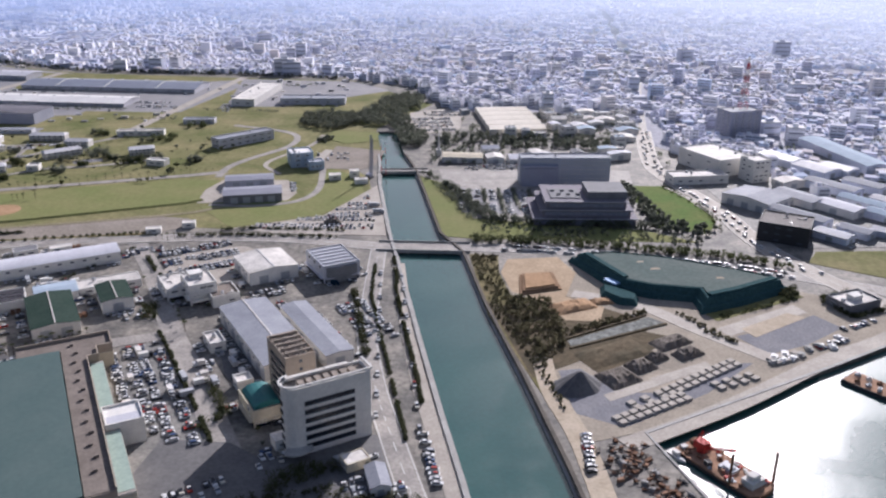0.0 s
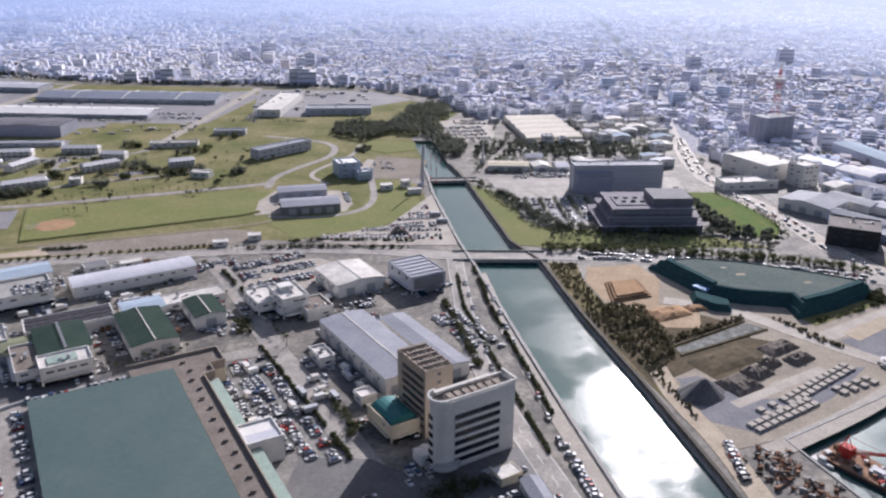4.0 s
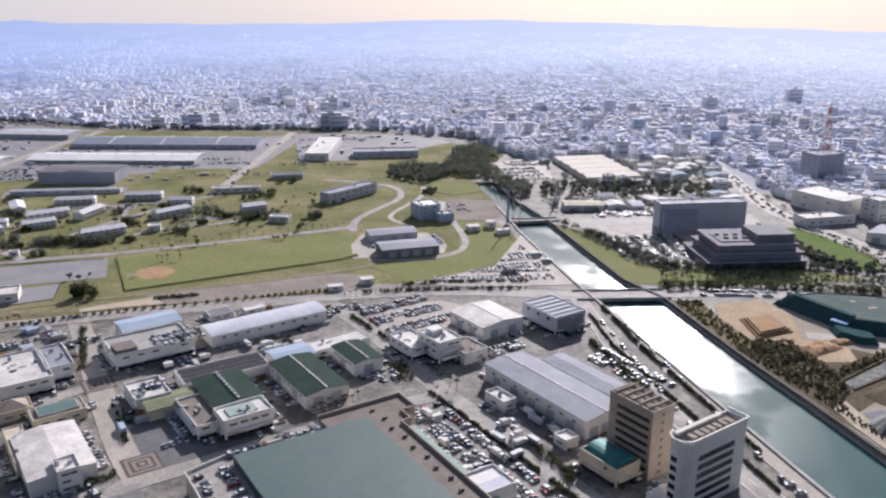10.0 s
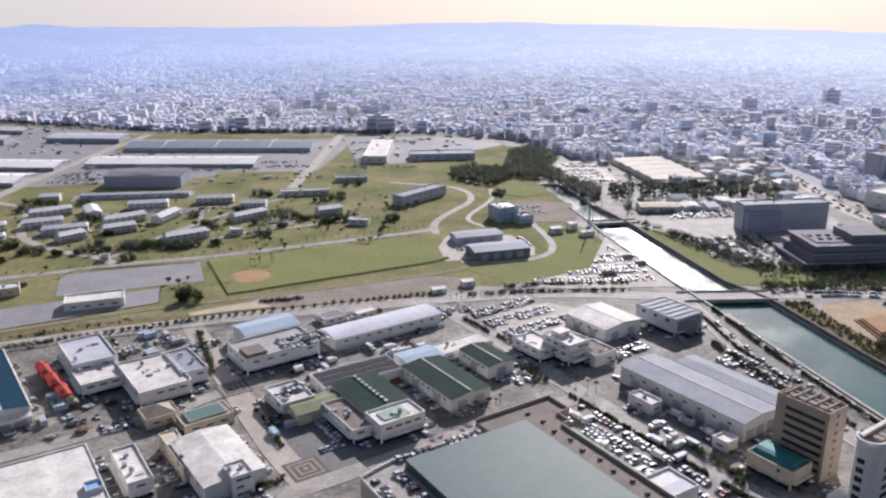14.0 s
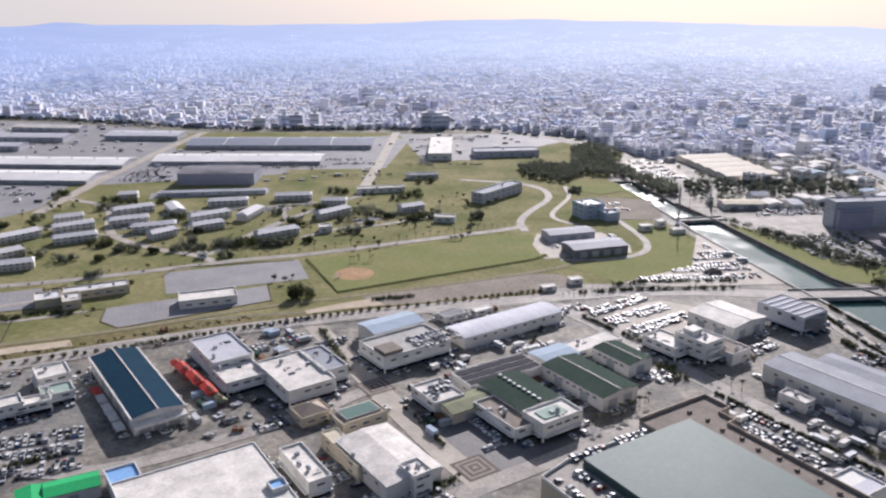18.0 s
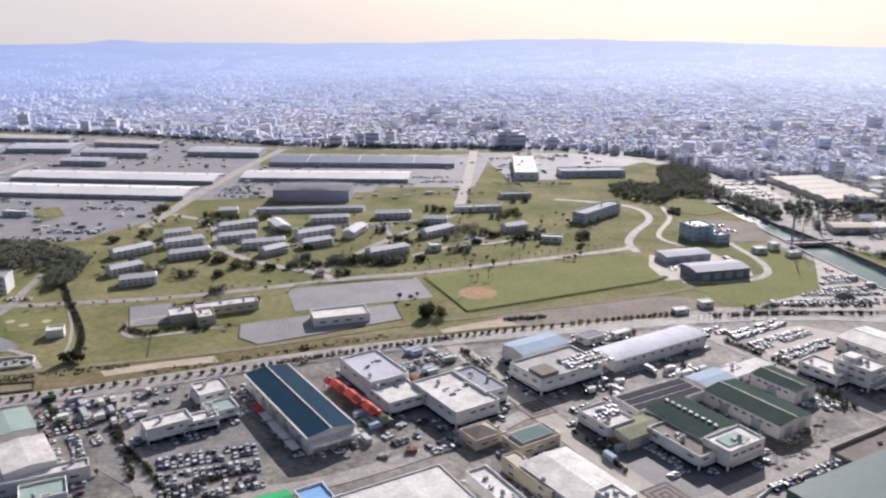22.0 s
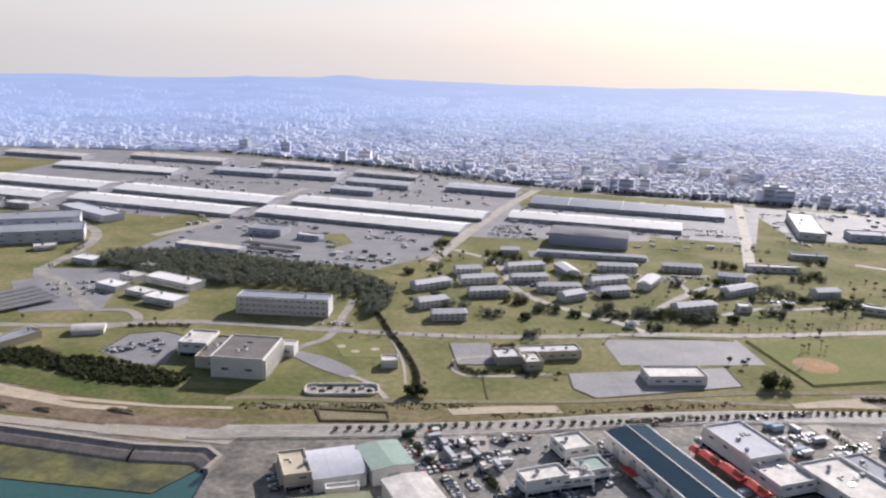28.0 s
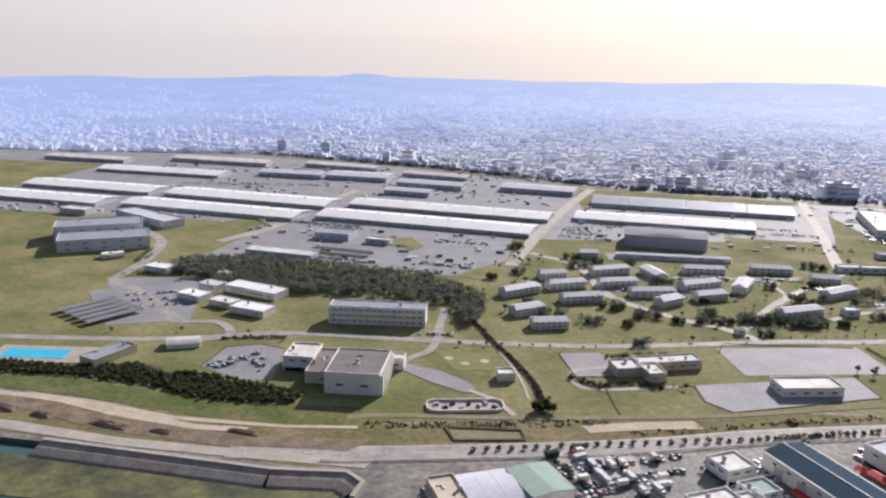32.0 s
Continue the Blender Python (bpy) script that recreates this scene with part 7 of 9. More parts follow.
for x, y, w, d, yw, rm, word in ((254, 562, 18, 34, 34, M_GREYROOF, "grey"), (274, 540, 16, 30, 34, M_PALEROOF, "pale"), (262, 600, 20, 12, 20, M_WROOF, "cream-white")):
    shed("market_shed", x, y, w, d, 5.5, yw, "low shed with %s metal roof by the avenue" % word, rm, M_WHITE, 1.4, doors=1, category="shed")
patch("district_yard", [(202, 478), (222, 470), (300, 474), (360, 560), (372, 700), (300, 716), (214, 700), (196, 640), (200, 560)], 0.10, M_YARD, "dark asphalt yards between sheds by the avenue", "yard")
patch("avenue_field", [(214, 446), (226, 464), (300, 468), (430, 476), (420, 404), (262, 416)], 0.12, M_GRASS, "dry green field beside the avenue", "lawn")
# roofs and walls kept dull and bluish: haze and shade put into colour
for x, y, w, d, h, yw, rm, word in ((238, 520, 40, 12, 6, -52, M_GREYROOF, "grey"), (246, 486, 22, 12, 4.5, -50, M_STOREROOF, "blue-grey"), (264, 494, 20, 12, 4.5, -50, M_GREYROOF, "grey"), (284, 490, 22, 10, 4, -48, M_HROOF, "weathered"),
                                    (300, 520, 34, 12, 5, -55, M_BLUEPALE, "pale blue"), (318, 548, 36, 12, 5, -55, M_HROOF, "weathered"), (296, 552, 34, 12, 5, -55, M_BLUEPALE, "pale blue"), (290, 588, 40, 14, 6, -55, M_GREYROOF, "grey"),
                                    (316, 592, 30, 14, 6, -55, M_GREYROOF, "grey"), (340, 684, 96, 22, 7, -80, M_BLUEPALE, "pale blue-green"), (298, 636, 30, 22, 6, -60, M_HROOF, "weathered"), (282, 668, 34, 18, 6, -60, M_STOREROOF, "blue-grey"), (318, 640, 26, 16, 5, -60, M_STOREROOF, "blue-grey")):
    shed("market_shed", x, y, w, d, h, yw, "long shed with %s metal roof by the avenue" % word, rm, M_FLATS, 1.4, "x", doors=1, category="shed")
shed("metal_hall", 222, 556, 36, 30, 7, -50, "wide hall with ribbed grey metal roof", M_GREYROOF, M_WHITE, 2.0, doors=3)
block("dark_office", 216, 488, 30, 26, 12, -28, "dark low office with flat roof", M_DARK, M_GYMROOF, 3, 8, 6, ac=3, frame_mat=M_DARK)
block("dark_tower", 279, 769, 34, 22, 24, 20, "dark blue-grey office block below the radio mast", M_BLUEGREY, M_GREYROOF, 7, 8, 5, ac=3)
t = thing("radio_mast", 284, 776, 24, 0, "red and white lattice radio mast on a roof", "mast")
for k in range(8):
    z0, z1 = k * 6.0, k * 6.0 + 6.0
    w0, w1 = 3.4 - 0.38 * k, 3.4 - 0.38 * (k + 1)
    paint = M_RED if k % 2 == 0 else M_WHITE
    c0 = [(-w0, -w0, z0), (w0, -w0, z0), (w0, w0, z0), (-w0, w0, z0)]
    c1 = [(-w1, -w1, z1), (w1, -w1, z1), (w1, w1, z1), (-w1, w1, z1)]
    for i in range(4):
        part("leg", MB().beam(c0[i], c1[i], 0.2).mesh("leg", paint), t)
        part("ring_bar", MB().beam(c1[i], c1[(i + 1) % 4], 0.11).mesh("ring_bar", paint), t)
        part("brace", MB().beam(c0[i], c1[(i + 1) % 4], 0.11).mesh("brace", paint), t)
        part("brace", MB().beam(c0[(i + 1) % 4], c1[i], 0.11).mesh("brace", paint), t)
rw = random.Random(64)
KINDS = ((M_PALEROOF, "pale"), (M_GREYROOF, "grey"), (M_WROOF, "cream-white"), (M_BLUEPALE, "pale blue"), (M_DGREY, "dark grey"), (M_HROOF, "weathered"))
made = 0
for tries in range(900):
    x, y = rw.uniform(-20, 186), rw.uniform(664, 856)
    w, d = rw.uniform(9, 22), rw.uniform(8, 15)
    if made >= 44 or not clear(x, y, max(w, d) * 0.62) or (x < 30 and y < 760) or (y < 752 and y > 690 and x < 150) or abs(x - np.interp(y, [600, 659, 759, 860], [180, 173, 193, 215])) < 20:
        continue
    rm, word = rw.choice(KINDS)
    if made % 3 == 0:
        block("works_house", x, y, w * 0.8, d * 0.9, rw.choice((4, 6.5, 9)), 6 + rw.choice((0, 0, 12)), "small flat-roofed works house with %s roof" % word, M_WHITE, rm, 2, 4, 3, ac=2)
    else:
        shed("works_shed", x, y, w, d, rw.uniform(3.5, 6.5), 6 + rw.choice((0, 0, 90, 14)), "low works shed with %s metal roof" % word, rm, M_WHITE, rw.uniform(0.8, 2.0), doors=1, category="shed")
    made += 1

# ---- harbour craft ----
t = thing("work_barge", 103, 250, -2, -56, "rusty work barge with a red crane, moored at the quay", "barge")
part("hull", MB().prism([(-18, -7), (16, -7), (18, -4), (18, 4), (16, 7), (-18, 7)], -1, 1.5).mesh("hull", M_RUST), t)
part("deck", MB().prism([(-17.6, -6.6), (15.8, -6.6), (17.6, -3.8), (17.6, 3.8), (15.8, 6.6), (-17.6, 6.6)], 1.504, 1.7).mesh("deck", M_ORUST), t, label="orange rusted deck plates")
for sy in (-1, 1):
    part("fender", MB().box(-17, 15, sy * 7.02, sy * 7.02 + sy * 0.4, 0.4, 1.2, 0, True).mesh("fender", M_DARK), t)
crane = part("crane_cabin", MB().box(-2.6, 2.2, -1.9, 1.9, 3.0, 6.0).cyl(0, 0, 1.7, 3.0, 1.9, 12).mesh("crane_cabin", M_RED), t, (-11, 1, 0))
m = MB()
for sy in (-1, 1):
    for sz in (0, 1.3):
        m.beam((1.5, sy * 0.9, 3.8 + sz), (14, sy * 0.4, 9.4 + sz * 0.4), 0.17)
for i in range(9):
    f, g = i / 9, (i + 1) / 9
    a = [(1.5 + 12.5 * q, s * (0.9 - 0.5 * q), 3.8 + 5.6 * q + z * (1 - 0.6 * q)) for q, s, z in ((f, -1, 0), (g, 1, 0), (f, 1, 1.3), (g, -1, 1.3), (f, -1, 1.3))]
    m.beam(a[0], a[1], 0.11).beam(a[2], a[3], 0.11).beam(a[0], a[4], 0.11)
part("jib", m.mesh("jib", M_RED), crane)
part("a_frame", MB().beam((-2.0, -1.7, 5.8), (-0.6, 0, 10.2), 0.24).beam((-2.0, 1.7, 5.8), (-0.6, 0, 10.2), 0.24).beam((1.6, 0, 5.8), (-0.6, 0, 10.2), 0.18).beam((-0.6, 0, 10.2), (14, 0, 9.9), 0.07).mesh("a_frame", M_RED), crane)
part("counterweight", MB().box(-4.6, -2.604, -1.7, 1.7, 3.0, 4.8).mesh("counterweight", M_RUST), crane)
part("grab", MB().prism([(-5.5, -4.8), (-3.2, -5.4), (-2.4, -3.6), (-4.6, -2.8)], 1.7, 3.4).mesh("grab", M_DARK), t)
rb = random.Random(3)
for i in range(26):
    x, y, w = rb.uniform(-16, 15), rb.choice((-1, 1)) * rb.uniform(1.8, 5.8), rb.uniform(0.4, 1.3)
    part("deck_gear", MB().box(-w, w, -0.7, 0.7, 1.7, 2.0 + rb.random()).cyl(0.2, 0, 2.0, 2.3 + rb.random(), 0.4, 8).beam((-w, 0.3, 1.9), (w + 0.8, -0.5, 2.8), 0.12).mesh("deck_gear", (M_RUST, M_STEEL, M_RED, M_WHITE, M_ORUST)[i % 5]), t, (x, y, 0), i * 25)
part("cargo", MB().box(-1, 5, -2.4, 2.0, 1.7, 2.9).box(0.2, 4.0, -1.6, 1.2, 2.9, 3.4).mesh("cargo", M_STEEL), t)
part("deck_house", MB().box(9.5, 14.5, -3.4, 3.4, 1.7, 4.2).box(10.5, 13.5, -2, 2, 4.2, 6.0).mesh("deck_house", M_WHITE), t, label="white deck house")
for x, y in ((7.5, -7.0), (15.2, 7.0)):
    part("spud", MB().cyl(x, y, -3, 14, 0.5, 8).mesh("spud", M_RUST), t)
t = thing("pontoon", 187, 306, -2, -52, "dark flat pontoon barge with machines", "barge")
part("hull", MB().box(-14, 14, -6, 6, -1, 1.6).mesh("hull", M_DARK), t)
part("deck", MB().box(-13.5, 13.5, -5.5, 5.5, 1.604, 1.8).mesh("deck", M_ORUST), t)
for i in range(7):
    part("deck_gear", MB().box(-1.1, 1.1, -0.8, 0.8, 1.8, 2.6 + 0.2 * (i % 3)).cyl(0.3, 0, 2.6, 3.4, 0.4, 8).mesh("deck_gear", (M_STEEL, M_RUST, M_WHITE)[i % 3]), t, (-11 + 2.4 * i, (-1) ** i * 2.6, 0), 20 * i)
part("deck_house", MB().box(5, 10, -3, 3, 1.8, 5.0).mesh("deck_house", M_STEEL), t)
for x, y, yaw in ((88, 258, -60), (92, 262, 20)):
    t = thing("small_boat", x, y, -2, yaw, "small white work boat at the quay", "boat", "boats at the quay")
    part("hull", MB().prism([(-4, -1.5), (2, -1.5), (4.6, 0), (2, 1.5), (-4, 1.5)], -0.5, 1.0).mesh("hull", M_WHITE), t)
    part("cabin", MB().box(-1.5, 1, -1, 1, 1.0, 2.6).mesh("cabin", M_WHITE), t)

r = random.Random(5)
for cx, cy, n in ((69, 251, 60), (79, 233, 44)):
    for i in range(n):
        t = solid("scrap_piece", MB().box(-r.uniform(0.4, 1.6), r.uniform(0.4, 1.6), -0.6, r.uniform(0.2, 0.6), 0, r.uniform(0.3, 1.3)).beam((-1, 0, 0.3), (r.uniform(1, 3), 0.6, r.uniform(0.6, 1.6)), 0.2).beam((-1.6, -0.6, 0.2), (r.uniform(0.5, 2), -0.9, r.uniform(0.3, 1.2)), 0.16),
                  [r.choice((M_RUST, M_ORUST, M_DARK, M_AGG, M_RUST, M_CONC))], "piece of rusty scrap iron on the quay", "scrap", "scrap on the quay", loc=(cx + r.gauss(0, 4.2), cy + r.gauss(0, 6), 0.1), yaw=r.uniform(0, 180))
t = block("quay_office", 213, 388, 22, 15, 4.2, 24, "low quay office with pale roof and roof hut", M_DGREY, M_WROOF, 1, 5, 3, ac=3)
part("roof_hut", MB().box(-3, 3, -2.5, 2.5, 4.2, 6.6).mesh("roof_hut", M_WHITE), t)

# ---- town ----
FRONT_X = [-3600, -1329, -994, -709, -470, -245, -130, -40, 0, 14, 120, 200, 250, 300, 420, 3000]
FRONT_Y = [1215, 1215, 1285, 1212, 1108, 1085, 1070, 1010, 900, 860, 860, 700, 600, 480, 470, 560]


def town_ok(x, y):
    if y < np.interp(x, FRONT_X, FRONT_Y):
        return False
    if x < -520 - 0.80 * y or x > 0.60 * y + 130:
        return False
    if abs(x - np.interp(y, [400, 475, 540, 659, 759, 1100, 1700], [230, 197, 190, 173, 193, 258, 330])) < (14 if y < 820 else 6) or (abs(x - 279) < 30 and abs(y - 769) < 24):
        return False
    if y < 478 and x < 440:
        return False
    for bx, by, r_ in ((222, 652, 34), (196, 612, 24), (242, 618, 14), (222, 556, 30), (216, 488, 24)):
        if math.hypot(x - bx, y - by) < r_:
            return False
    if not clear(x, y, 8):
        return False
    d = math.hypot(x + 250, y - 30)
    return d < 1800 or (d < 2700 and noise.noise(Vector((x / 90, y / 90, 9))) > -0.5 + (d - 1800) / 900)


def midrise(x, y, w, d, fl, yaw, wall, label):
    """A block of flats: walls, window bands with balconies, roof hut and tank."""
    t = thing("apartment_block", x, y, land(x, y), yaw, label, "flats", "mid-rise blocks of the town")
    h = fl * 3.1
    part("wall", MB().box(-w / 2, w / 2, -d / 2, d / 2, -2, h).mesh("wall", wall), t)
    part("roof", MB().box(-w / 2 - 0.2, w / 2 + 0.2, -d / 2 - 0.2, d / 2 + 0.2, h, h + 0.9).mesh("roof", M_HROOF), t)
    part("roof_hut", MB().box(-w * 0.2, w * 0.15, -1.5, 2.5, h + 0.9, h + 3.6).mesh("roof_hut", wall), t)
    for k in range(0, fl, 2):
        part("window_band", MB().box(-w / 2 + 0.8, w / 2 - 0.8, -d / 2 - 0.12, -d / 2, 3.1 * k + 1.1, 3.1 * k + 2.4, 0, True).mesh("window_band", M_TGLASS), t)
        part("balcony", MB().box(-w / 2 + 0.4, w / 2 - 0.4, -d / 2 - 1.3, -d / 2 - 0.13, 3.1 * k + 3.1, 3.1 * k + 4.1, 0, True).mesh("balcony", wall), t)


for k, (x, y, w, fl) in enumerate(((112, 872, 12, 9), (-196, 1092, 26, 8), (-356, 1126, 14, 8), (-397, 1134, 13, 7), (-209, 1256, 16, 8), (-428, 1116, 18, 7), (-379, 1118, 20, 8), (-290, 1380, 24, 8), (-205, 1098, 30, 9), (-220, 1226, 14, 7),
                                   (-148, 1092, 14, 7), (-213, 1110, 22, 6), (230, 1000, 14, 8), (309, 770, 20, 7), (325, 748, 16, 6), (354, 1228, 22, 8), (521, 1296, 26, 9), (43, 1278, 18, 7), (260, 1086, 14, 7), (-600, 1230, 16, 7), (-760, 1262, 20, 7), (-900, 1300, 16, 8), (-980, 1330, 18, 7), (150, 1120, 16, 7), (420, 980, 20, 7))):
    dark = k % 3 != 2
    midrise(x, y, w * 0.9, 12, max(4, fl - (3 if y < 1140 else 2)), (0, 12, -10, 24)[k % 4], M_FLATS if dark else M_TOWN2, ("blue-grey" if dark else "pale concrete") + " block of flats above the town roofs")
    FOOT.append((x, y, w + 4, 18, 0))


streets = [(x, max(y, 470) + 4) for x, y in zip(FRONT_X, FRONT_Y) if y < 1290]
patch("town_streets", [(-3600, 1299)] + streets + [(3000, 1299)], 0.03, M_TOWNG, "grey streets and yards of the town, haze tinted into their colour", "ground")
rt = random.Random(11)
boxes, near, far = [], [], []
yy = 470.0
while yy < 2650:
    xx = -2700.0
    sp = 11.4 if yy < 1500 else 14.5
    while xx < 1700:
        x, y = xx + rt.uniform(-3, 3), yy + rt.uniform(-3, 3)
        xx += sp
        if not town_ok(x, y) or rt.random() < 0.12 or noise.noise(Vector((x / 110, y / 110, 7))) > 0.52:
            continue
        zone = noise.noise(Vector((x / 160, y / 160, 2)))
        yaw = 25 * round(2 * noise.noise(Vector((x / 240, y / 240, 5))))
        k = rt.random()
        h = rt.choice((3.0, 3.2, 3.4, 4.6, 5.5, 6, 6.5)) + (rt.choice((0, 2, 5)) if zone > 0.15 and k < 0.35 else 0) + (12 if k > 0.99 else 0)
        w, d = rt.uniform(6.2, 10), rt.uniform(6.2, 10)
        if k < 0.10:
            w, d, h = rt.uniform(12, 26), rt.uniform(8, 13), rt.uniform(3.5, 7)
        elif k > 0.98:
            w, d, h = rt.uniform(9, 16), rt.uniform(8, 11), rt.uniform(10, 20)
        front = y - np.interp(x, FRONT_X, FRONT_Y)
        if math.hypot(x + 250, y - 30) > 1320 + 60 * noise.noise(Vector((x / 200, y / 200, 0))):
            if rt.random() < 0.85:
                far.append((x, y, w * 1.2, d * 1.2, min(h, 8.5), yaw, land(x, y), k))
        else:
            (near if front < 36 and len(near) < 48 and y < 1300 else boxes).append((x, y, w, d, h, yaw, land(x, y), k))
    yy += sp


def town_mesh(rows):
    mb = MB()
    for x, y, w, d, h, yaw, z, k in rows:
        c, s = math.cos(radians(yaw)), math.sin(radians(yaw))
        n = len(mb.v)
        mb.box(-w / 2, w / 2, -d / 2, d / 2, -2, h)
        if k < 0.62:
            a, b = (k * 5 % 1 - 0.5) * w * 0.4, (k * 9 % 1 - 0.5) * d * 0.4
            mb.box(a - 1.9, a + 1.9, b - 1.7, b + 1.7, h, h + 2.2)
        if k > 0.3:
            mb.box(-w / 2 + 0.3, w / 2 - 0.3, -d / 2 - 1.1, -d / 2, h * 0.42, h * 0.52)
        if y < 1150:
            for fz in range(1, int(h), 3):
                mb.box(-w / 2 + 1.0, -0.4, -d / 2 - 0.08, -d / 2, fz, fz + 1.2, 1)
                mb.box(0.4, w / 2 - 1.0, -d / 2 - 0.08, -d / 2, fz, fz + 1.2, 1)
        mb.v[n:] = [(x + c * p - s * q, y + s * p + c * q, z + e) for p, q, e in mb.v[n:]]
    return mb


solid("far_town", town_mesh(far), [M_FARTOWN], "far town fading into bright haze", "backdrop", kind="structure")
bands = [(0, 1150), (1150, 1450), (1450, 1800), (1800, 2600)]
for a, b in bands:
    sel = [q for q in boxes if a <= q[1] < b]
    if sel:
        solid("town_houses", town_mesh(sel), [M_TOWN, M_TGLASS], "dense concrete town houses with flat roofs, haze tinted into their colours", "houses", kind="stuff")

PROTO = []
for i, (w, d, fl) in enumerate(((10, 9, 2), (12, 10, 1), (9, 11, 2), (13, 11, 3), (11, 10, 2), (10, 10, 3))):
    t = thing("town_house", 0, 0, 0, 0, "concrete town house with flat roof, haze tinted into its colour", "house", "front row of the town")
    h = fl * 3.0 + 0.5
    part("wall", MB().box(-w / 2, w / 2, -d / 2, d / 2, 0, h).mesh("wall", M_TOWN2), t)
    part("parapet", MB().box(-w / 2 - 0.1, w / 2 + 0.1, -d / 2 - 0.1, -d / 2 + 0.3, h, h + 0.9).box(-w / 2 - 0.1, -w / 2 + 0.3, -d / 2 + 0.3, d / 2, h, h + 0.9).box(w / 2 - 0.3, w / 2 + 0.1, -d / 2 + 0.3, d / 2, h, h + 0.9).mesh("parapet", M_TOWN2), t)
    part("stair_house", MB().box(-w * 0.3, -w * 0.3 + 3.4, 0, 3.2, h, h + 2.6).mesh("stair_house", M_TOWN2), t)
    part("water_tank", MB().cyl(w * 0.25, 1, h, h + 1.8, 0.9, 8).mesh("water_tank", M_STEEL), t)
    for k in range(fl):
        b = part("balcony", MB().box(-w / 2 + 0.6, w / 2 - 0.6, -d / 2 - 1.2, -d / 2 - 0.004, 3.0 * k + 0.2, 3.0 * k + 1.2, 0, True).mesh("balcony", M_TOWN2), t)
        part("window", MB().box(-w / 2 + 1.2, w / 2 - 1.2, -d / 2 - 0.1, -d / 2 + 0.05, 3.0 * k + 1.25, 3.0 * k + 2.4).mesh("window", M_TGLASS), b)
    PROTO.append(t)
for i, (x, y, w, d, h, yaw, z, k) in enumerate(near):
    p = PROTO[i % 6]
    m4 = pose(x, y, 0, 0, 0, yaw + 5 * (i % 3))
    if i < 6:
        p.matrix_basis = m4
    else:
        copy_thing(p, m4)


# ---- trees ----
def crown(mb, r, cx, cy, cz, rad, hgt, n, size):
    for _ in range(n):
        while True:
            a, b, c = r.uniform(-1, 1), r.uniform(-1, 1), r.uniform(-1, 1)
            q = a * a + b * b + c * c
            if 0.25 < q < 1:
                break
        px_, py_, pz = cx + a * rad, cy + b * rad, cz + c * hgt
        s = size * r.uniform(0.6, 1.3)
        t1 = Vector((r.gauss(0, 1), r.gauss(0, 1), r.gauss(0, 0.6))).normalized() * s
        t2 = Vector((a, b, c + 0.4)).cross(t1).normalized() * s * 0.8
        p = Vector((px_, py_, pz))
        mb.face([tuple(p + t1), tuple(p + t2), tuple(p - t1), tuple(p - t2)])


TREES = []
for i in range(5):
    r = random.Random(40 + i)
    h = (5.5, 7, 6, 8, 5)[i]
    t = thing("tree", 0, 0, 0, 0, "dark green broadleaf tree", "tree", "scattered trees")
    m = MB().cyl(0, 0, -0.3, h * 0.55, 0.26, 7, 0.12)
    for j in range(4):
        a = j * 1.7 + i
        m.beam((0, 0, h * 0.35), (math.cos(a) * h * 0.22, math.sin(a) * h * 0.22, h * 0.68), 0.07)
    part("trunk", m.mesh("trunk", M_BARK), t)
    m = MB()
    for j in range(6):
        a = j * 1.05 + i
        rr = h * (0.16 if j < 5 else 0)
        crown(m, r, math.cos(a) * rr, math.sin(a) * rr, h * r.uniform(0.58, 0.78), h * 0.22, h * 0.17, 34, 0.55)
    part("crown", m.mesh("crown", M_LEAF if i % 2 else M_LEAF3), t)
    TREES.append(t)
PALMS = []
for i in range(2):
    r = random.Random(80 + i)
    t = thing("palm_tree", 0, 0, 0, 0, "slim palm tree beside the road", "palm", "palms along the streets")
    part("trunk", MB().cyl(0, 0, -0.2, 5.2 + i, 0.2, 6, 0.12).mesh("trunk", M_BARK), t)
    m = MB()
    for j in range(13):
        a, dr = j * 0.483, r.uniform(0.1, 0.9)
        c, s = math.cos(a), math.sin(a)
        z = 5.2 + i
        m.face([(0, 0, z), (c * 1.1 - s * 0.3, s * 1.1 + c * 0.3, z + 0.6), (c * 2.3, s * 2.3, z + 0.4 - dr), (c * 1.1 + s * 0.3, s * 1.1 - c * 0.3, z + 0.6)])
    part("fronds", m.mesh("fronds", M_LEAF2), t)
    PALMS.append(t)
used = set()


def plant(protos, x, y, scale=1.0, z=0.0):
    if not clear(x, y, 0.5):
        return None
    p = protos[int(abs(x * 13 + y * 7)) % len(protos)]
    m4 = pose(x, y, z, 0, 0, (x * 37 + y * 11) % 360) @ Matrix.Scale(scale, 4)
    if p.name in used:
        return copy_thing(p, m4)
    used.add(p.name)
    p.matrix_basis = m4
    return p


def row_of(protos, a, b, n, jitter=0.6, scale=1.0, seed=1):
    r = random.Random(seed)
    for i in range(n):
        f = (i + 0.5) / n
        plant(protos, a[0] + (b[0] - a[0]) * f + r.gauss(0, jitter), a[1] + (b[1] - a[1]) * f + r.gauss(0, jitter), scale * r.uniform(0.8, 1.2))


def inside(x, y, poly):
    c = False
    for (xa, ya), (xb, yb) in zip(poly, poly[1:] + poly[:1]):
        if (ya > y) != (yb > y) and x < (xb - xa) * (y - ya) / (yb - ya) + xa:
            c = not c
    return c


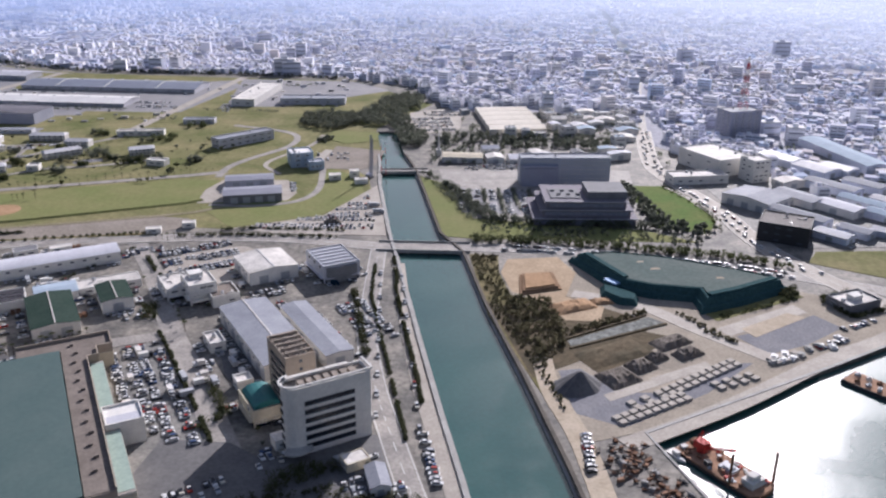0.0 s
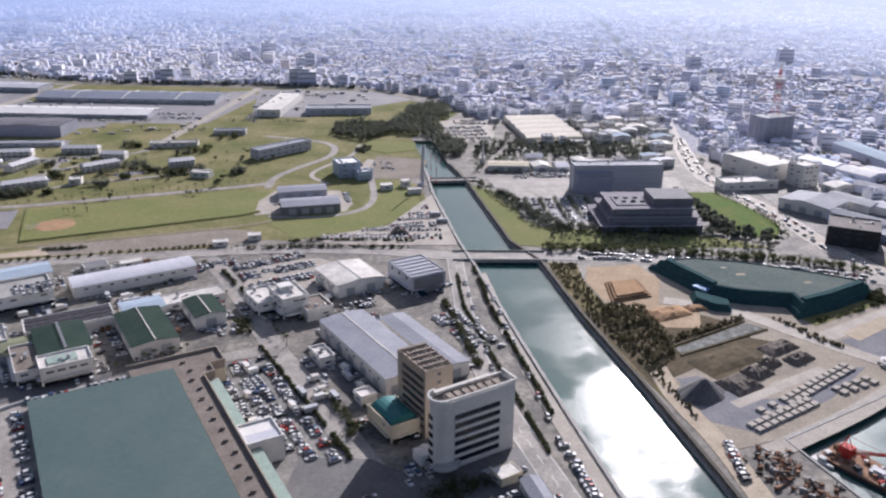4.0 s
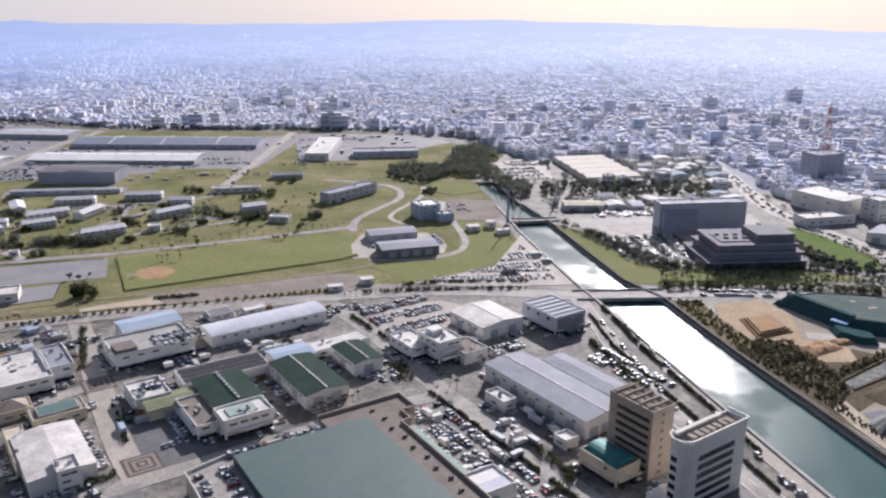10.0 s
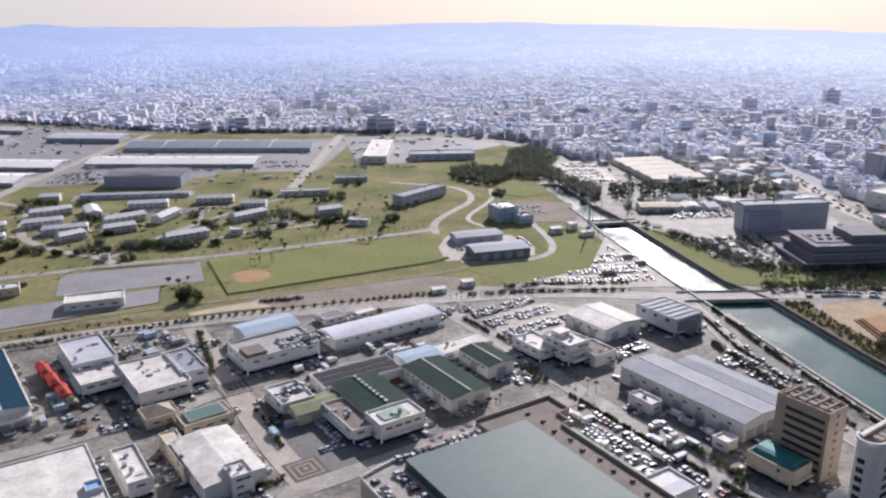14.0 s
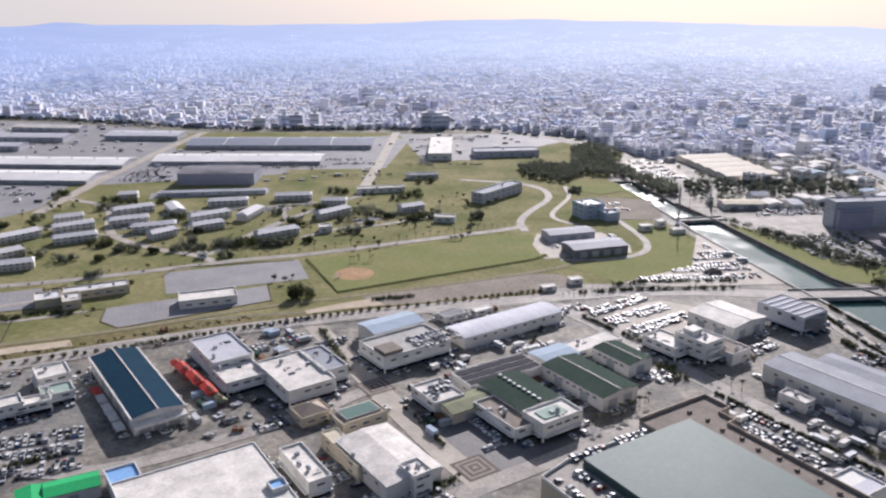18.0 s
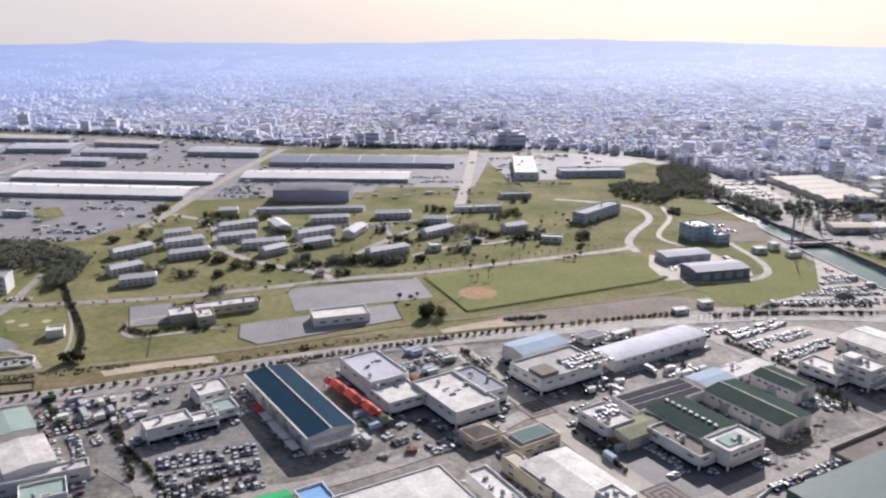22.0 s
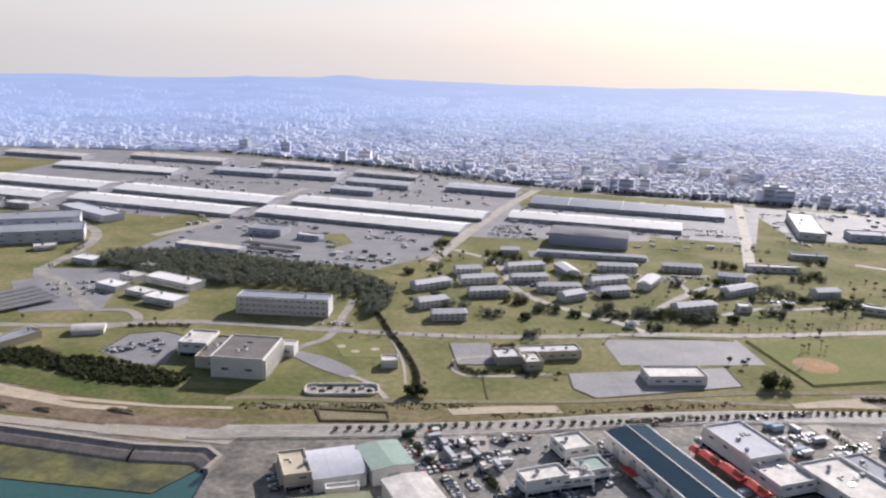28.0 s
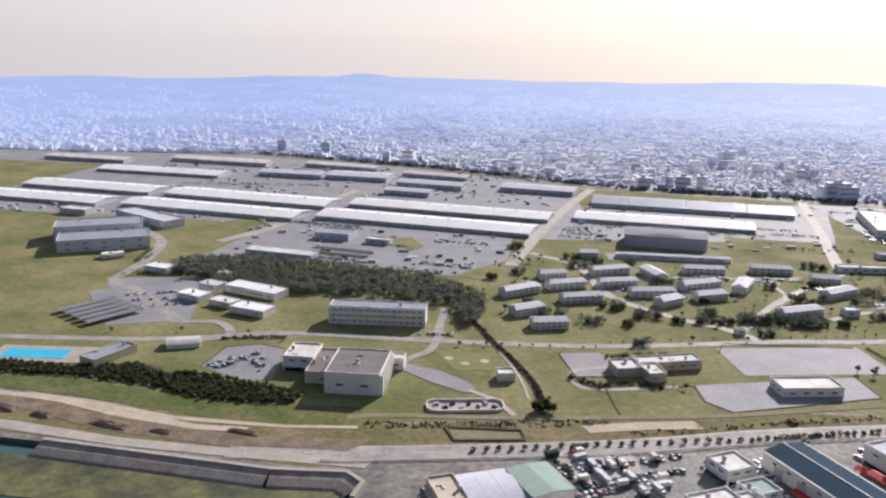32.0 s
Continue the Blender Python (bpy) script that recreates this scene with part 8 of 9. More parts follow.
def wood(name, poly, n, h0, h1, m, label, seed, leaves=46, size=0.9, mound=0.0):
    r = random.Random(seed)
    mb = MB()
    x0, x1 = min(p[0] for p in poly), max(p[0] for p in poly)
    y0, y1 = min(p[1] for p in poly), max(p[1] for p in poly)
    k = 0
    while k < n:
        x, y = r.uniform(x0, x1), r.uniform(y0, y1)
        if not inside(x, y, poly):
            continue
        k += 1
        if not clear(x, y, 0.5):
            continue
        h = r.uniform(h0, h1)
        mb.beam((x, y, 0), (x, y, h * 0.6), 0.15)
        crown(mb, r, x, y, h * 0.6 + mound * r.random(), h * 0.36, h * 0.36, leaves, size)
    return solid(name, mb, [m], label, "trees", kind="stuff")


wood("woodland", [(-813, 619), (-798, 662), (-704, 667), (-608, 646), (-563, 613), (-555, 560), (-566, 545), (-580, 583), (-629, 596), (-690, 588), (-749, 598)], 1150, 5, 8, M_LEAF3, "dense dark woodland belt", 1, 60, 0.6)
wood("woodland", [(-800, 436), (-761, 435), (-728, 446), (-705, 435), (-694, 442), (-647, 434), (-627, 428), (-629, 416), (-650, 413), (-676, 412), (-707, 422), (-754, 425), (-800, 420)], 1300, 1.2, 2.9, M_LEAF, "dense green bushes along the shore bank", 2, 30, 0.62)
wood("woodland", [(-139, 831), (-114, 852), (-79, 835), (-84, 800), (-94, 780), (-106, 768), (-125, 780), (-138, 800)], 300, 4, 8, M_LEAF3, "dense dark wood on the slope above the river", 3, 46, 0.62)
wood("woodland", [(-82, 842), (-64, 918), (-40, 950), (-19, 930), (-23, 866), (-34, 817), (-19, 782), (-12, 735), (-15, 713), (-34, 705), (-37, 726), (-43, 766), (-51, 786), (-74, 794), (-88, 800)], 620, 5, 9, M_LEAF3, "dense dark wood beside the river bend", 23, 50, 0.66)
patch("meadow", [(-102, 772), (-58, 762), (-58, 733), (-85, 720), (-104, 738)], 0.24, M_GRASS2, "flat olive meadow by the river", "lawn")
wood("woodland", [(-10, 704), (0, 752), (60, 760), (150, 750), (150, 712), (60, 700), (24, 706)], 230, 3, 6.5, M_LEAF3, "dark belt of trees below the depot", 4)
wood("woodland", [(17, 456), (34, 454), (33, 429), (37, 398), (57, 391), (62, 358), (57, 337), (47, 326), (51, 289), (50, 284), (41, 326), (28, 374)], 800, 0.6, 1.8, M_BRUSH, "brown brush and scrub along the river wall", 5, 26, 0.42)
wood("woodland", [(36, 396), (56, 390), (61, 358), (56, 338), (46, 330), (36, 350), (31, 372)], 90, 2.2, 4.4, M_BRUSH, "thin brown thicket beside the works yard", 18, 46, 0.45)
wood("hedge", [(63, 352), (104, 375), (103, 380), (62, 358)], 110, 1.2, 2.4, M_BRUSH, "brown scrub along the pond", 19, 30, 0.4)
wood("hedge", [(119, 377), (121, 377), (140, 345), (137, 344), (127, 356)], 60, 1.0, 2.0, M_BRUSH, "brown hedge beside the yard road", 21, 26, 0.4)
wood("hedge", [(178, 400), (190, 410), (192, 402), (184, 394)], 40, 2.0, 4.0, M_LEAF2, "dark bushes beside the stockpile", 22, 36, 0.42)
wood("hedge", [(20, 474), (60, 472), (160, 452), (200, 434), (204, 440), (160, 460), (60, 482), (18, 484)], 300, 2.5, 5, M_LEAF, "line of trees along the main road", 6, 40, 0.45)
wood("woodland", [(-18, 622), (-8, 622), (14, 560), (28, 515), (60, 505), (140, 500), (142, 506), (60, 514), (34, 526), (10, 590)], 260, 3, 6, M_LEAF3, "trees on the river lawn", 7, 46, 0.5)
wood("woodland", [(135, 600), (142, 600), (146, 556), (152, 514), (178, 500), (170, 486), (142, 498), (133, 556)], 150, 2.5, 5, M_LEAF3, "trees round the park", 8)
wood("woodland", [(26, 522), (60, 508), (130, 500), (170, 476), (150, 470), (60, 486), (26, 492)], 110, 2.5, 5, M_LEAF3, "grove between the civic hall and the main road", 24, 28, 0.5)
wood("woodland", [(-112, 730), (-104, 744), (-96, 738), (-104, 722)], 26, 2, 4, M_LEAF3, "bushes beside the pale track", 9)
rr, mb = random.Random(10), MB()
for q in smooth([(-537, 387), (-474, 407), (-413, 424), (-382, 435), (-338, 450), (-291, 464), (-227, 478), (-182, 487)], 12):
    h = rr.uniform(1.7, 2.5)
    mb.beam((q.x, q.y, 0), (q.x, q.y, h * 0.6), 0.1)
    crown(mb, rr, q.x + rr.gauss(0, 0.3), q.y + rr.gauss(0, 0.3), h * 0.55, h * 0.62, h * 0.5, 60, 0.42)
solid("hedge", mb, [M_LEAF2], "even row of round dark bushes along the shore road", "trees", kind="stuff")
wood("woodland", [(-994, 1268), (-709, 1198), (-470, 1096), (-245, 1072), (-120, 1052), (-120, 1060), (-245, 1082), (-470, 1106), (-709, 1210), (-994, 1282)], 330, 2.6, 5.5, M_LEAF3, "dark tree line between camp and town", 16, 40, 0.8)


def hedge(pts, width, h0, h1, per_metre, label, seed, m=None, leaves=26, size=0.34):
    """A strip of shrubs along a line."""
    rr, mb = random.Random(seed), MB()
    for a, b in zip(pts, pts[1:]):
        a, b = Vector(a), Vector(b)
        d = (b - a).normalized()
        for _ in range(int((b - a).length * per_metre * 1.6)):
            p = a + (b - a) * rr.random() + Vector((-d.y, d.x)) * rr.uniform(-width / 2, width / 2)
            if clear(p.x, p.y, 0.4) and noise.noise(Vector((p.x / 7, p.y / 7, seed))) > -0.32:
                h = rr.uniform(h0, h1)
                crown(mb, rr, p.x, p.y, h * 0.52, h * 0.46, h * 0.5, leaves, size)
    return solid("hedge", mb, [m or M_LEAF2], label, "hedge", kind="stuff")


hedge([(-566, 566), (-559, 552), (-544, 521), (-531, 497), (-521, 476), (-515, 460), (-512, 445)], 3.6, 0.7, 1.7, 1.0, "dark growth along the drain", 17, M_LEAF2)
hedge([(-701, 493), (-684, 500), (-666, 502)], 5.0, 0.8, 1.8, 1.6, "brown clipped shrubs on a terrace", 110, M_BRUSH)
hedge([(-470, 418), (-420, 436), (-350, 462)], 5.0, 0.3, 0.8, 0.8, "rough growth beside the shore road", 113, M_BRUSH, 20, 0.4)
hedge([(-868, 700), (-846, 672), (-838, 640)], 8.0, 1.5, 3.5, 0.7, "loose trees beside the curving road", 114, M_LEAF3)
hedge([(-880, 742), (-940, 776)], 14.0, 2.0, 4.5, 0.9, "loose trees beside the grey shed", 115, M_LEAF3)
for k, (a, b) in enumerate((((-760, 806), (-700, 798)), ((-560, 812), (-548, 900)), ((-480, 862), (-330, 858)), ((-700, 1020), (-620, 1010)), ((-980, 990), (-800, 1020)), ((-330, 812), (-262, 816)), ((-250, 860), (-170, 856)), ((-240, 1000), (-150, 1010)), ((-780, 640), (-830, 600)))):
    hedge([a, b], 7.0, 1.6, 3.6, 0.35, "loose small trees between camp yards", 120 + k, M_LEAF3)
hedge([(-468, 364), (-457, 346), (-444, 332), (-427, 305)], 1.6, 1.2, 2.6, 1.0, "dark hedge between two car parks", 53)
hedge([(-265, 285), (-264, 290), (-256, 295), (-243, 287), (-232, 267), (-233, 255)], 2.0, 1.2, 2.6, 1.2, "dark shrub border of a corner car park", 54)
for k in range(5):
    hedge([(21 + 11 * k, 534), (20 + 11 * k, 586)], 2.4, 2.0, 4.0, 0.7, "row of small trees between parking bays", 90 + k, M_LEAF3)
hedge([(0, 600), (12, 560), (24, 520)], 12.0, 2.0, 4.5, 1.2, "scattered trees on the river lawn", 97, M_LEAF3)
hedge([(166, 596), (178, 560), (184, 522), (178, 500)], 5.0, 1.6, 3.4, 0.4, "scattered small trees along the park edge", 98, M_LEAF)
hedge([(199, 392), (207, 373), (228, 383)], 3.0, 1.4, 3.0, 1.4, "dark hedge round the quay office", 101)
hedge([(200, 396), (219, 404)], 3.0, 1.6, 3.4, 1.4, "dark hedge behind the quay office", 102)
hedge([(140, 373), (188, 396)], 3.5, 0.8, 2.2, 1.0, "low shrubs below the covered stockpile", 103, M_LEAF)
hedge([(-70, 224), (-30, 232), (-6, 224)], 10.0, 1.6, 3.6, 1.2, "dark shrubs round the forecourt", 99)
DARKH = "dark clipped hedge with small trees"
hedge([(-37, 440), (-36, 395), (-27, 345), (-17, 291), (-12, 262)], 1.1, 1.0, 2.0, 1.7, DARKH + " beside the riverside road", 31)
hedge([(-27, 448), (-24, 420), (-23, 398), (-17, 358), (-11, 320), (-7, 290)], 1.3, 1.2, 2.4, 1.8, DARKH + " between road and river lane", 32)
hedge([(-46, 402), (-44, 394), (-35, 341), (-33, 330)], 3.0, 1.6, 3.2, 1.6, "thick dark hedge round a car park", 33)
hedge([(-133, 352), (-98, 287), (-85, 262)], 1.2, 1.0, 2.0, 1.9, "dark hedge beside the market car park", 34)
hedge([(-165, 482), (-130, 485), (-62, 482)], 1.8, 1.4, 2.8, 0.9, "dark hedge beside the main road", 35)
hedge([(-140, 494), (-122, 497), (-60, 494)], 1.6, 1.2, 2.4, 0.8, "dark hedge beside the riverside car park", 36)
hedge([(-170, 446), (-164, 436), (-151, 414), (-146, 406)], 2.0, 1.2, 2.6, 1.2, "dark hedge round a car park", 37)
hedge([(-147, 384), (-143, 366)], 8.0, 1.2, 3.0, 2.4, "oval island of shrubs beside a road", 38)
hedge([(-60, 236), (-42, 246), (-36, 240)], 9.0, 2.0, 4.4, 2.2, "dark shrubs behind the office block", 39)
hedge([(-96, 302), (-84, 282), (-92, 270)], 4.0, 1.6, 3.6, 1.4, "dark shrubs beside the cream hall", 40)
hedge([(-478, 392), (-456, 344), (-446, 322)], 2.0, 1.2, 2.6, 1.2, "dark hedge beside the estate road", 41)
hedge([(-505, 392), (-494, 372), (-484, 360)], 3.0, 1.2, 2.6, 1.2, "dark hedge round a yard", 42)
hedge([(-470, 308), (-444, 306), (-420, 318), (-402, 328)], 2.4, 1.2, 2.4, 1.0, "dark hedge along the car park", 44)
hedge([(-236, 296), (-226, 282)], 6.0, 1.4, 3.0, 1.6, "dark shrubs at the crossing", 45)
hedge([(-256, 316), (-272, 352)], 1.6, 1.0, 2.2, 0.8, "low shrubs beside the paved street", 46)
hedge([(-296, 388), (-300, 402), (-312, 440)], 3.0, 1.4, 3.4, 1.1, "dark shrubs beside the paved street", 47)
hedge([(-205, 410), (-182, 462)], 2.0, 1.2, 2.6, 0.7, "dark shrubs beside the long warehouse", 48)
hedge([(-331, 489), (-320, 488)], 6.0, 6.0, 10.5, 1.0, "clump of tall dark trees by the lot", 49, None, 130, 0.6)
hedge([(-285, 482), (-260, 486)], 4.0, 1.0, 2.0, 1.6, "low dark bushes on the bare earth", 48)
hedge([(-500, 480), (-484, 468), (-470, 478), (-450, 474)], 3.0, 1.4, 3.0, 1.0, "dark shrubs round the clubhouse", 50)
hedge([(-480, 512), (-460, 520), (-430, 522)], 3.0, 1.6, 3.4, 0.9, "dark shrubs behind the clubhouse", 51)
hedge([(-590, 402), (-540, 412), (-480, 428)], 7.0, 0.35, 0.9, 1.6, "rough green growth along the bank", 52, M_LEAF)
for k, (x, y, s) in enumerate(((-488, 571, 2), (-474, 604, 2), (-389, 595, 2), (-464, 571, 1), (-357, 594, 2), (-235, 781, 2), (-459, 537, 1), (-561, 658, 1), (-382, 570, 1), (-412, 632, 1), (-437, 657, 1), (-326, 692, 1), (-348, 596, 2), (-372, 598, 2), (-300, 622, 2),
                               (-250, 652, 2), (-238, 660, 2), (-330, 600, 1), (-404, 590, 1), (-432, 584, 1), (-452, 590, 2), (-512, 566, 1), (-530, 604, 1), (-285, 640, 1), (-270, 662, 1), (-345, 650, 1), (-360, 680, 1))):
    hedge([(x - 4 * s, y), (x + 4 * s, y + 2)], 5.0 * s, 3.0, 4.0 + 1.4 * s, 0.6, "clump of dark trees among the housing", 60 + k, M_LEAF if k % 2 else M_LEAF3, 80, 0.55)
rq, k = random.Random(64), 0
while k < 26:
    x, y = rq.uniform(-560, -190), rq.uniform(560, 760)
    if all(math.hypot(x - (a[0] + b[0]) / 2, y - (a[1] + b[1]) / 2) > 17 for a, b in HOUSES) and clear(x, y, 4) and y > 556 + 0.3 * (x + 480):
        s = rq.uniform(1.0, 2.4)
        hedge([(x - 4 * s, y), (x + 4 * s, y + 3)], 4.0 * s, 3.0, 4.4 + 1.2 * s, 0.5, "loose clump of trees among the housing", 300 + k, (M_LEAF, M_LEAF3)[k % 2], 80, 0.5)
        k += 1
rr, mb = random.Random(91), MB()
for _ in range(6000):
    x, y = rr.uniform(-1500, 900), rr.uniform(470, 1500)
    if math.hypot(x + 250, y - 30) < 1330 and town_ok(x, y) and noise.noise(Vector((x / 60, y / 60, 3))) > 0.0:
        h = rr.uniform(4, 8)
        crown(mb, rr, x, y, land(x, y) + h * 0.6, h * 0.55, h * 0.42, 20, 1.1)
solid("town_trees", mb, [M_LEAF3], "scattered dark trees between the town houses", "trees", kind="stuff")
rr, mb = random.Random(92), MB()
for _ in range(420):
    x, y = rr.uniform(-10, 190), rr.uniform(655, 860)
    if clear(x, y, 1) and noise.noise(Vector((x / 40, y / 40, 3))) > -0.1:
        h = rr.uniform(3, 6)
        crown(mb, rr, x, y, h * 0.55, h * 0.5, h * 0.42, 30, 0.7)
solid("works_trees", mb, [M_LEAF3], "dark trees between the works sheds", "trees", kind="stuff")
wood("woodland", [(-513, 446), (-503, 442), (-503, 432), (-515, 432)], 12, 3.5, 6, M_LEAF2, "trees by the drain", 14)

row_of(PALMS, (-119, 350), (-150, 410), 12, 0.6, 0.75, 29)
row_of(PALMS, (-236, 300), (-290, 268), 12, 0.8, 0.7, 30)
row_of(PALMS, (-197, 326), (-164, 347), 14, 0.5, 0.88, 21)
row_of(PALMS, (-176, 475), (-120, 482), 16, 0.4, 0.7, 22)
row_of(TREES, (-570, 513), (-480, 526), 10, 1, 0.55, 23)
row_of(TREES, (-480, 536), (-330, 580), 22, 1, 0.5, 24)
row_of(PALMS, (-326, 578), (-175, 628), 26, 0.6, 0.8, 25)
row_of(PALMS, (-300, 552), (-284, 560), 6, 2, 0.9, 26)
row_of(TREES, (-500, 478), (-480, 470), 6, 1, 0.5, 27)
row_of(TREES, (-480, 470), (-440, 478), 8, 1, 0.5, 28)
for x, y, s in ((-338, 516, 1.5), (-345, 520, 1.3), (-334, 524, 1.2), (-512, 434, 1.3), (-508, 446, 1.0), (-250, 650, 1.3), (-258, 640, 1.2), (-236, 662, 1.2), (-282, 768, 1.5), (-188, 690, 1.6), (-196, 680, 1.5), (-205, 690, 1.4), (-180, 700, 1.4), (-472, 600, 1.4), (-455, 474, 1.0), (-440, 476, 0.9), (-665, 500, 0.9), (-690, 505, 0.9), (-650, 425, 1.2), (-660, 455, 0.9), (-730, 500, 1.0), (-770, 490, 1.0), (-560, 690, 1.0), (-620, 700, 1.2), (-640, 715, 1.1)):
    plant(TREES, x, y, s)
rs = random.Random(77)
for i in range(150):
    x, y = rs.uniform(-565, -200), rs.uniform(580, 735)
    if all(math.hypot(x - (a[0] + b[0]) / 2, y - (a[1] + b[1]) / 2) > 14 for a, b in HOUSES):
        plant(TREES, x, y, rs.choice((0.6, 0.8, 0.9, 1.1, 1.5)))


# ---- cars ----
def car_body(mb, L=4.3, W=1.7, mi=(0, 1)):
    side = [(-L / 2, 0.35), (L / 2, 0.35), (L / 2, 0.72), (L / 2 - 0.15, 0.86), (L / 2 - 1.15, 0.95), (-L / 2 + 0.35, 0.98), (-L / 2, 0.85)]
    k, n = len(side), len(mb.v)
    mb.v += [(x, -W / 2, z) for x, z in side] + [(x, W / 2, z) for x, z in side]
    mb.f += [tuple(n + i for i in range(k)), tuple(n + k + i for i in range(k - 1, -1, -1))] + [(n + i, n + k + i, n + k + (i + 1) % k, n + (i + 1) % k) for i in range(k)]
    mb.mi += [mi[0]] * (k + 2)
    return mb


def car_cabin(mb, L=4.3, W=1.7, mi=0, top=1):
    n = len(mb.v)
    lo = [(-L / 2 + 0.35, 0.98), (L / 2 - 1.15, 0.95)]
    hi = [(-L / 2 + 0.85, 1.46), (L / 2 - 1.95, 1.46)]
    for s in (-1, 1):
        mb.v += [(lo[0][0], s * W / 2 * 0.95, lo[0][1]), (lo[1][0], s * W / 2 * 0.95, lo[1][1]), (hi[1][0], s * W / 2 * 0.78, hi[1][1]), (hi[0][0], s * W / 2 * 0.78, hi[0][1])]
    mb.f += [(n, n + 1, n + 2, n + 3), (n + 7, n + 6, n + 5, n + 4), (n + 1, n + 5, n + 6, n + 2), (n + 4, n, n + 3, n + 7)]
    mb.mi += [mi] * 4
    mb.f.append((n + 3, n + 2, n + 6, n + 7))
    mb.mi.append(top)
    return mb


CARS = []
for i, (L, W, lab) in enumerate(((4.3, 1.7, "parked saloon car on grey asphalt"), (3.5, 1.5, "small parked hatchback on grey asphalt"), (4.8, 1.75, "parked estate car on grey asphalt"))):
    t = thing("car", 0, 0, 0, 0, lab, "car", "parked cars")
    body = part("body", car_body(MB(), L, W).mesh("body", M_CAR), t)
    part("cabin", car_cabin(MB(), L, W, 0, 0).mesh("cabin", M_GLASS), t)
    part("roof", MB().box(-L / 2 + 0.85, L / 2 - 1.95, -W / 2 * 0.76, W / 2 * 0.76, 1.462, 1.5).mesh("roof", M_CAR), t)
    wmesh = MB()
    a = [2 * math.pi * q / 10 for q in range(10)]
    wmesh.v += [(0.31 * math.cos(q), -0.11, 0.31 * math.sin(q)) for q in a] + [(0.31 * math.cos(q), 0.11, 0.31 * math.sin(q)) for q in a]
    wmesh.f += [(q, (q + 1) % 10, 10 + (q + 1) % 10, 10 + q) for q in range(10)] + [tuple(range(9, -1, -1)), tuple(range(10, 20))]
    wmesh.mi += [0] * 12
    wme = wmesh.mesh("wheel", M_TYRE)
    for sx in (-L * 0.3, L * 0.3):
        for sy in (-W / 2 + 0.08, W / 2 - 0.08):
            part("wheel", wme, t, (sx, sy, 0.31))
    CARS.append(t)
car_used, car_count = set(), [0]
CARMIX = MB()
PARKED = {}
LAWN = [(-166, 540), (-150, 520), (-136, 496), (-78, 524), (-50, 574), (-60, 612), (-88, 640), (-98, 560)]


def car_at(x, y, yaw, z=0.2, single=True, mb=CARMIX):
    """A car of its own, or one of the many joined ones; none where another thing stands."""
    cell = (round(x / 2.2), round(y / 2.2), z > 3)
    if any((cell[0] + a, cell[1] + b, cell[2]) in PARKED and math.hypot(PARKED[(cell[0] + a, cell[1] + b, cell[2])][0] - x, PARKED[(cell[0] + a, cell[1] + b, cell[2])][1] - y) < 2.3 for a in (-1, 0, 1) for b in (-1, 0, 1)):
        return
    if z < 3 and (not clear(x, y, 1.2) or inside(x, y, LAWN)):
        return
    PARKED[cell] = (x, y)
    i = int(abs(x * 7 + y * 13)) % 3
    if single and car_count[0] < 260:
        car_count[0] += 1
        m4 = pose(x, y, z, 0, 0, yaw)
        if i in car_used:
            copy_thing(CARS[i], m4)
        else:
            car_used.add(i)
            CARS[i].matrix_basis = m4
        return
    n = len(mb.v)
    L = (4.3, 3.5, 4.8)[i]
    car_body(mb, L, 1.7)
    car_cabin(mb, L, 1.7, 1, 0)
    c, s = math.cos(radians(yaw)), math.sin(radians(yaw))
    mb.v[n:] = [(x + c * p - s * q, y + s * p + c * q, z + e - 0.15) for p, q, e in mb.v[n:]]


def car_row(x, y, yaw, n, pitch=2.7, turn=90, fill=0.85, z=0.2, single=False, seed=0, face=0):
    """n bays along yaw from x, y; the cars stand across it."""
    r = random.Random(int(x * 3 + y * 5) + seed)
    c, s = math.cos(radians(yaw)), math.sin(radians(yaw))
    for i in range(n):
        if r.random() < fill:
            e = r.gauss(0, 0.25)
            car_at(x + c * pitch * i - s * e, y + s * pitch * i + c * e, yaw + turn + r.choice((0, 180)) + r.gauss(0, 1.5), z, single)


TRUCKS = []
for i, (L, boxm) in enumerate(((6.2, M_WHITE), (7.6, M_STEEL), (5.2, M_WROOF))):
    t = thing("delivery_truck", 0, 0, 0, 0, "box delivery truck parked in the estate", "truck", "trucks in the estate")
    part("chassis", MB().box(-L / 2, L / 2, -0.9, 0.9, 0.45, 0.75, 0, True).mesh("chassis", M_DARK), t)
    part("cab", MB().prism([(L / 2 - 1.7, -1.0), (L / 2 - 0.15, -1.0), (L / 2, -0.8), (L / 2, 0.8), (L / 2 - 0.15, 1.0), (L / 2 - 1.7, 1.0)], 0.754, 2.3).mesh("cab", M_CAR), t)
    part("windscreen", MB().box(L / 2 - 0.5, L / 2 + 0.04, -0.85, 0.85, 1.5, 2.1).mesh("windscreen", M_GLASS), t)
    part("cargo_box", MB().box(-L / 2, L / 2 - 1.8, -1.1, 1.1, 0.754, 2.9).mesh("cargo_box", boxm), t)
    for sx in (-L * 0.3, L * 0.32):
        for sy in (-0.9, 0.9):
            part("wheel", wme, t, (sx, sy, 0.42))
    TRUCKS.append(t)
rk = random.Random(31)
SPOTS = ((-150, -100, 300, 335), (-495, -455, 365, 395), (-104, -90, 300, 340), (-110, -70, 398, 440), (-262, -236, 378, 398), (-495, -455, 365, 395), (-225, -195, 398, 412), (-330, -290, 398, 430), (-104, -84, 306, 340), (-127, -104, 266, 302))
count = 0
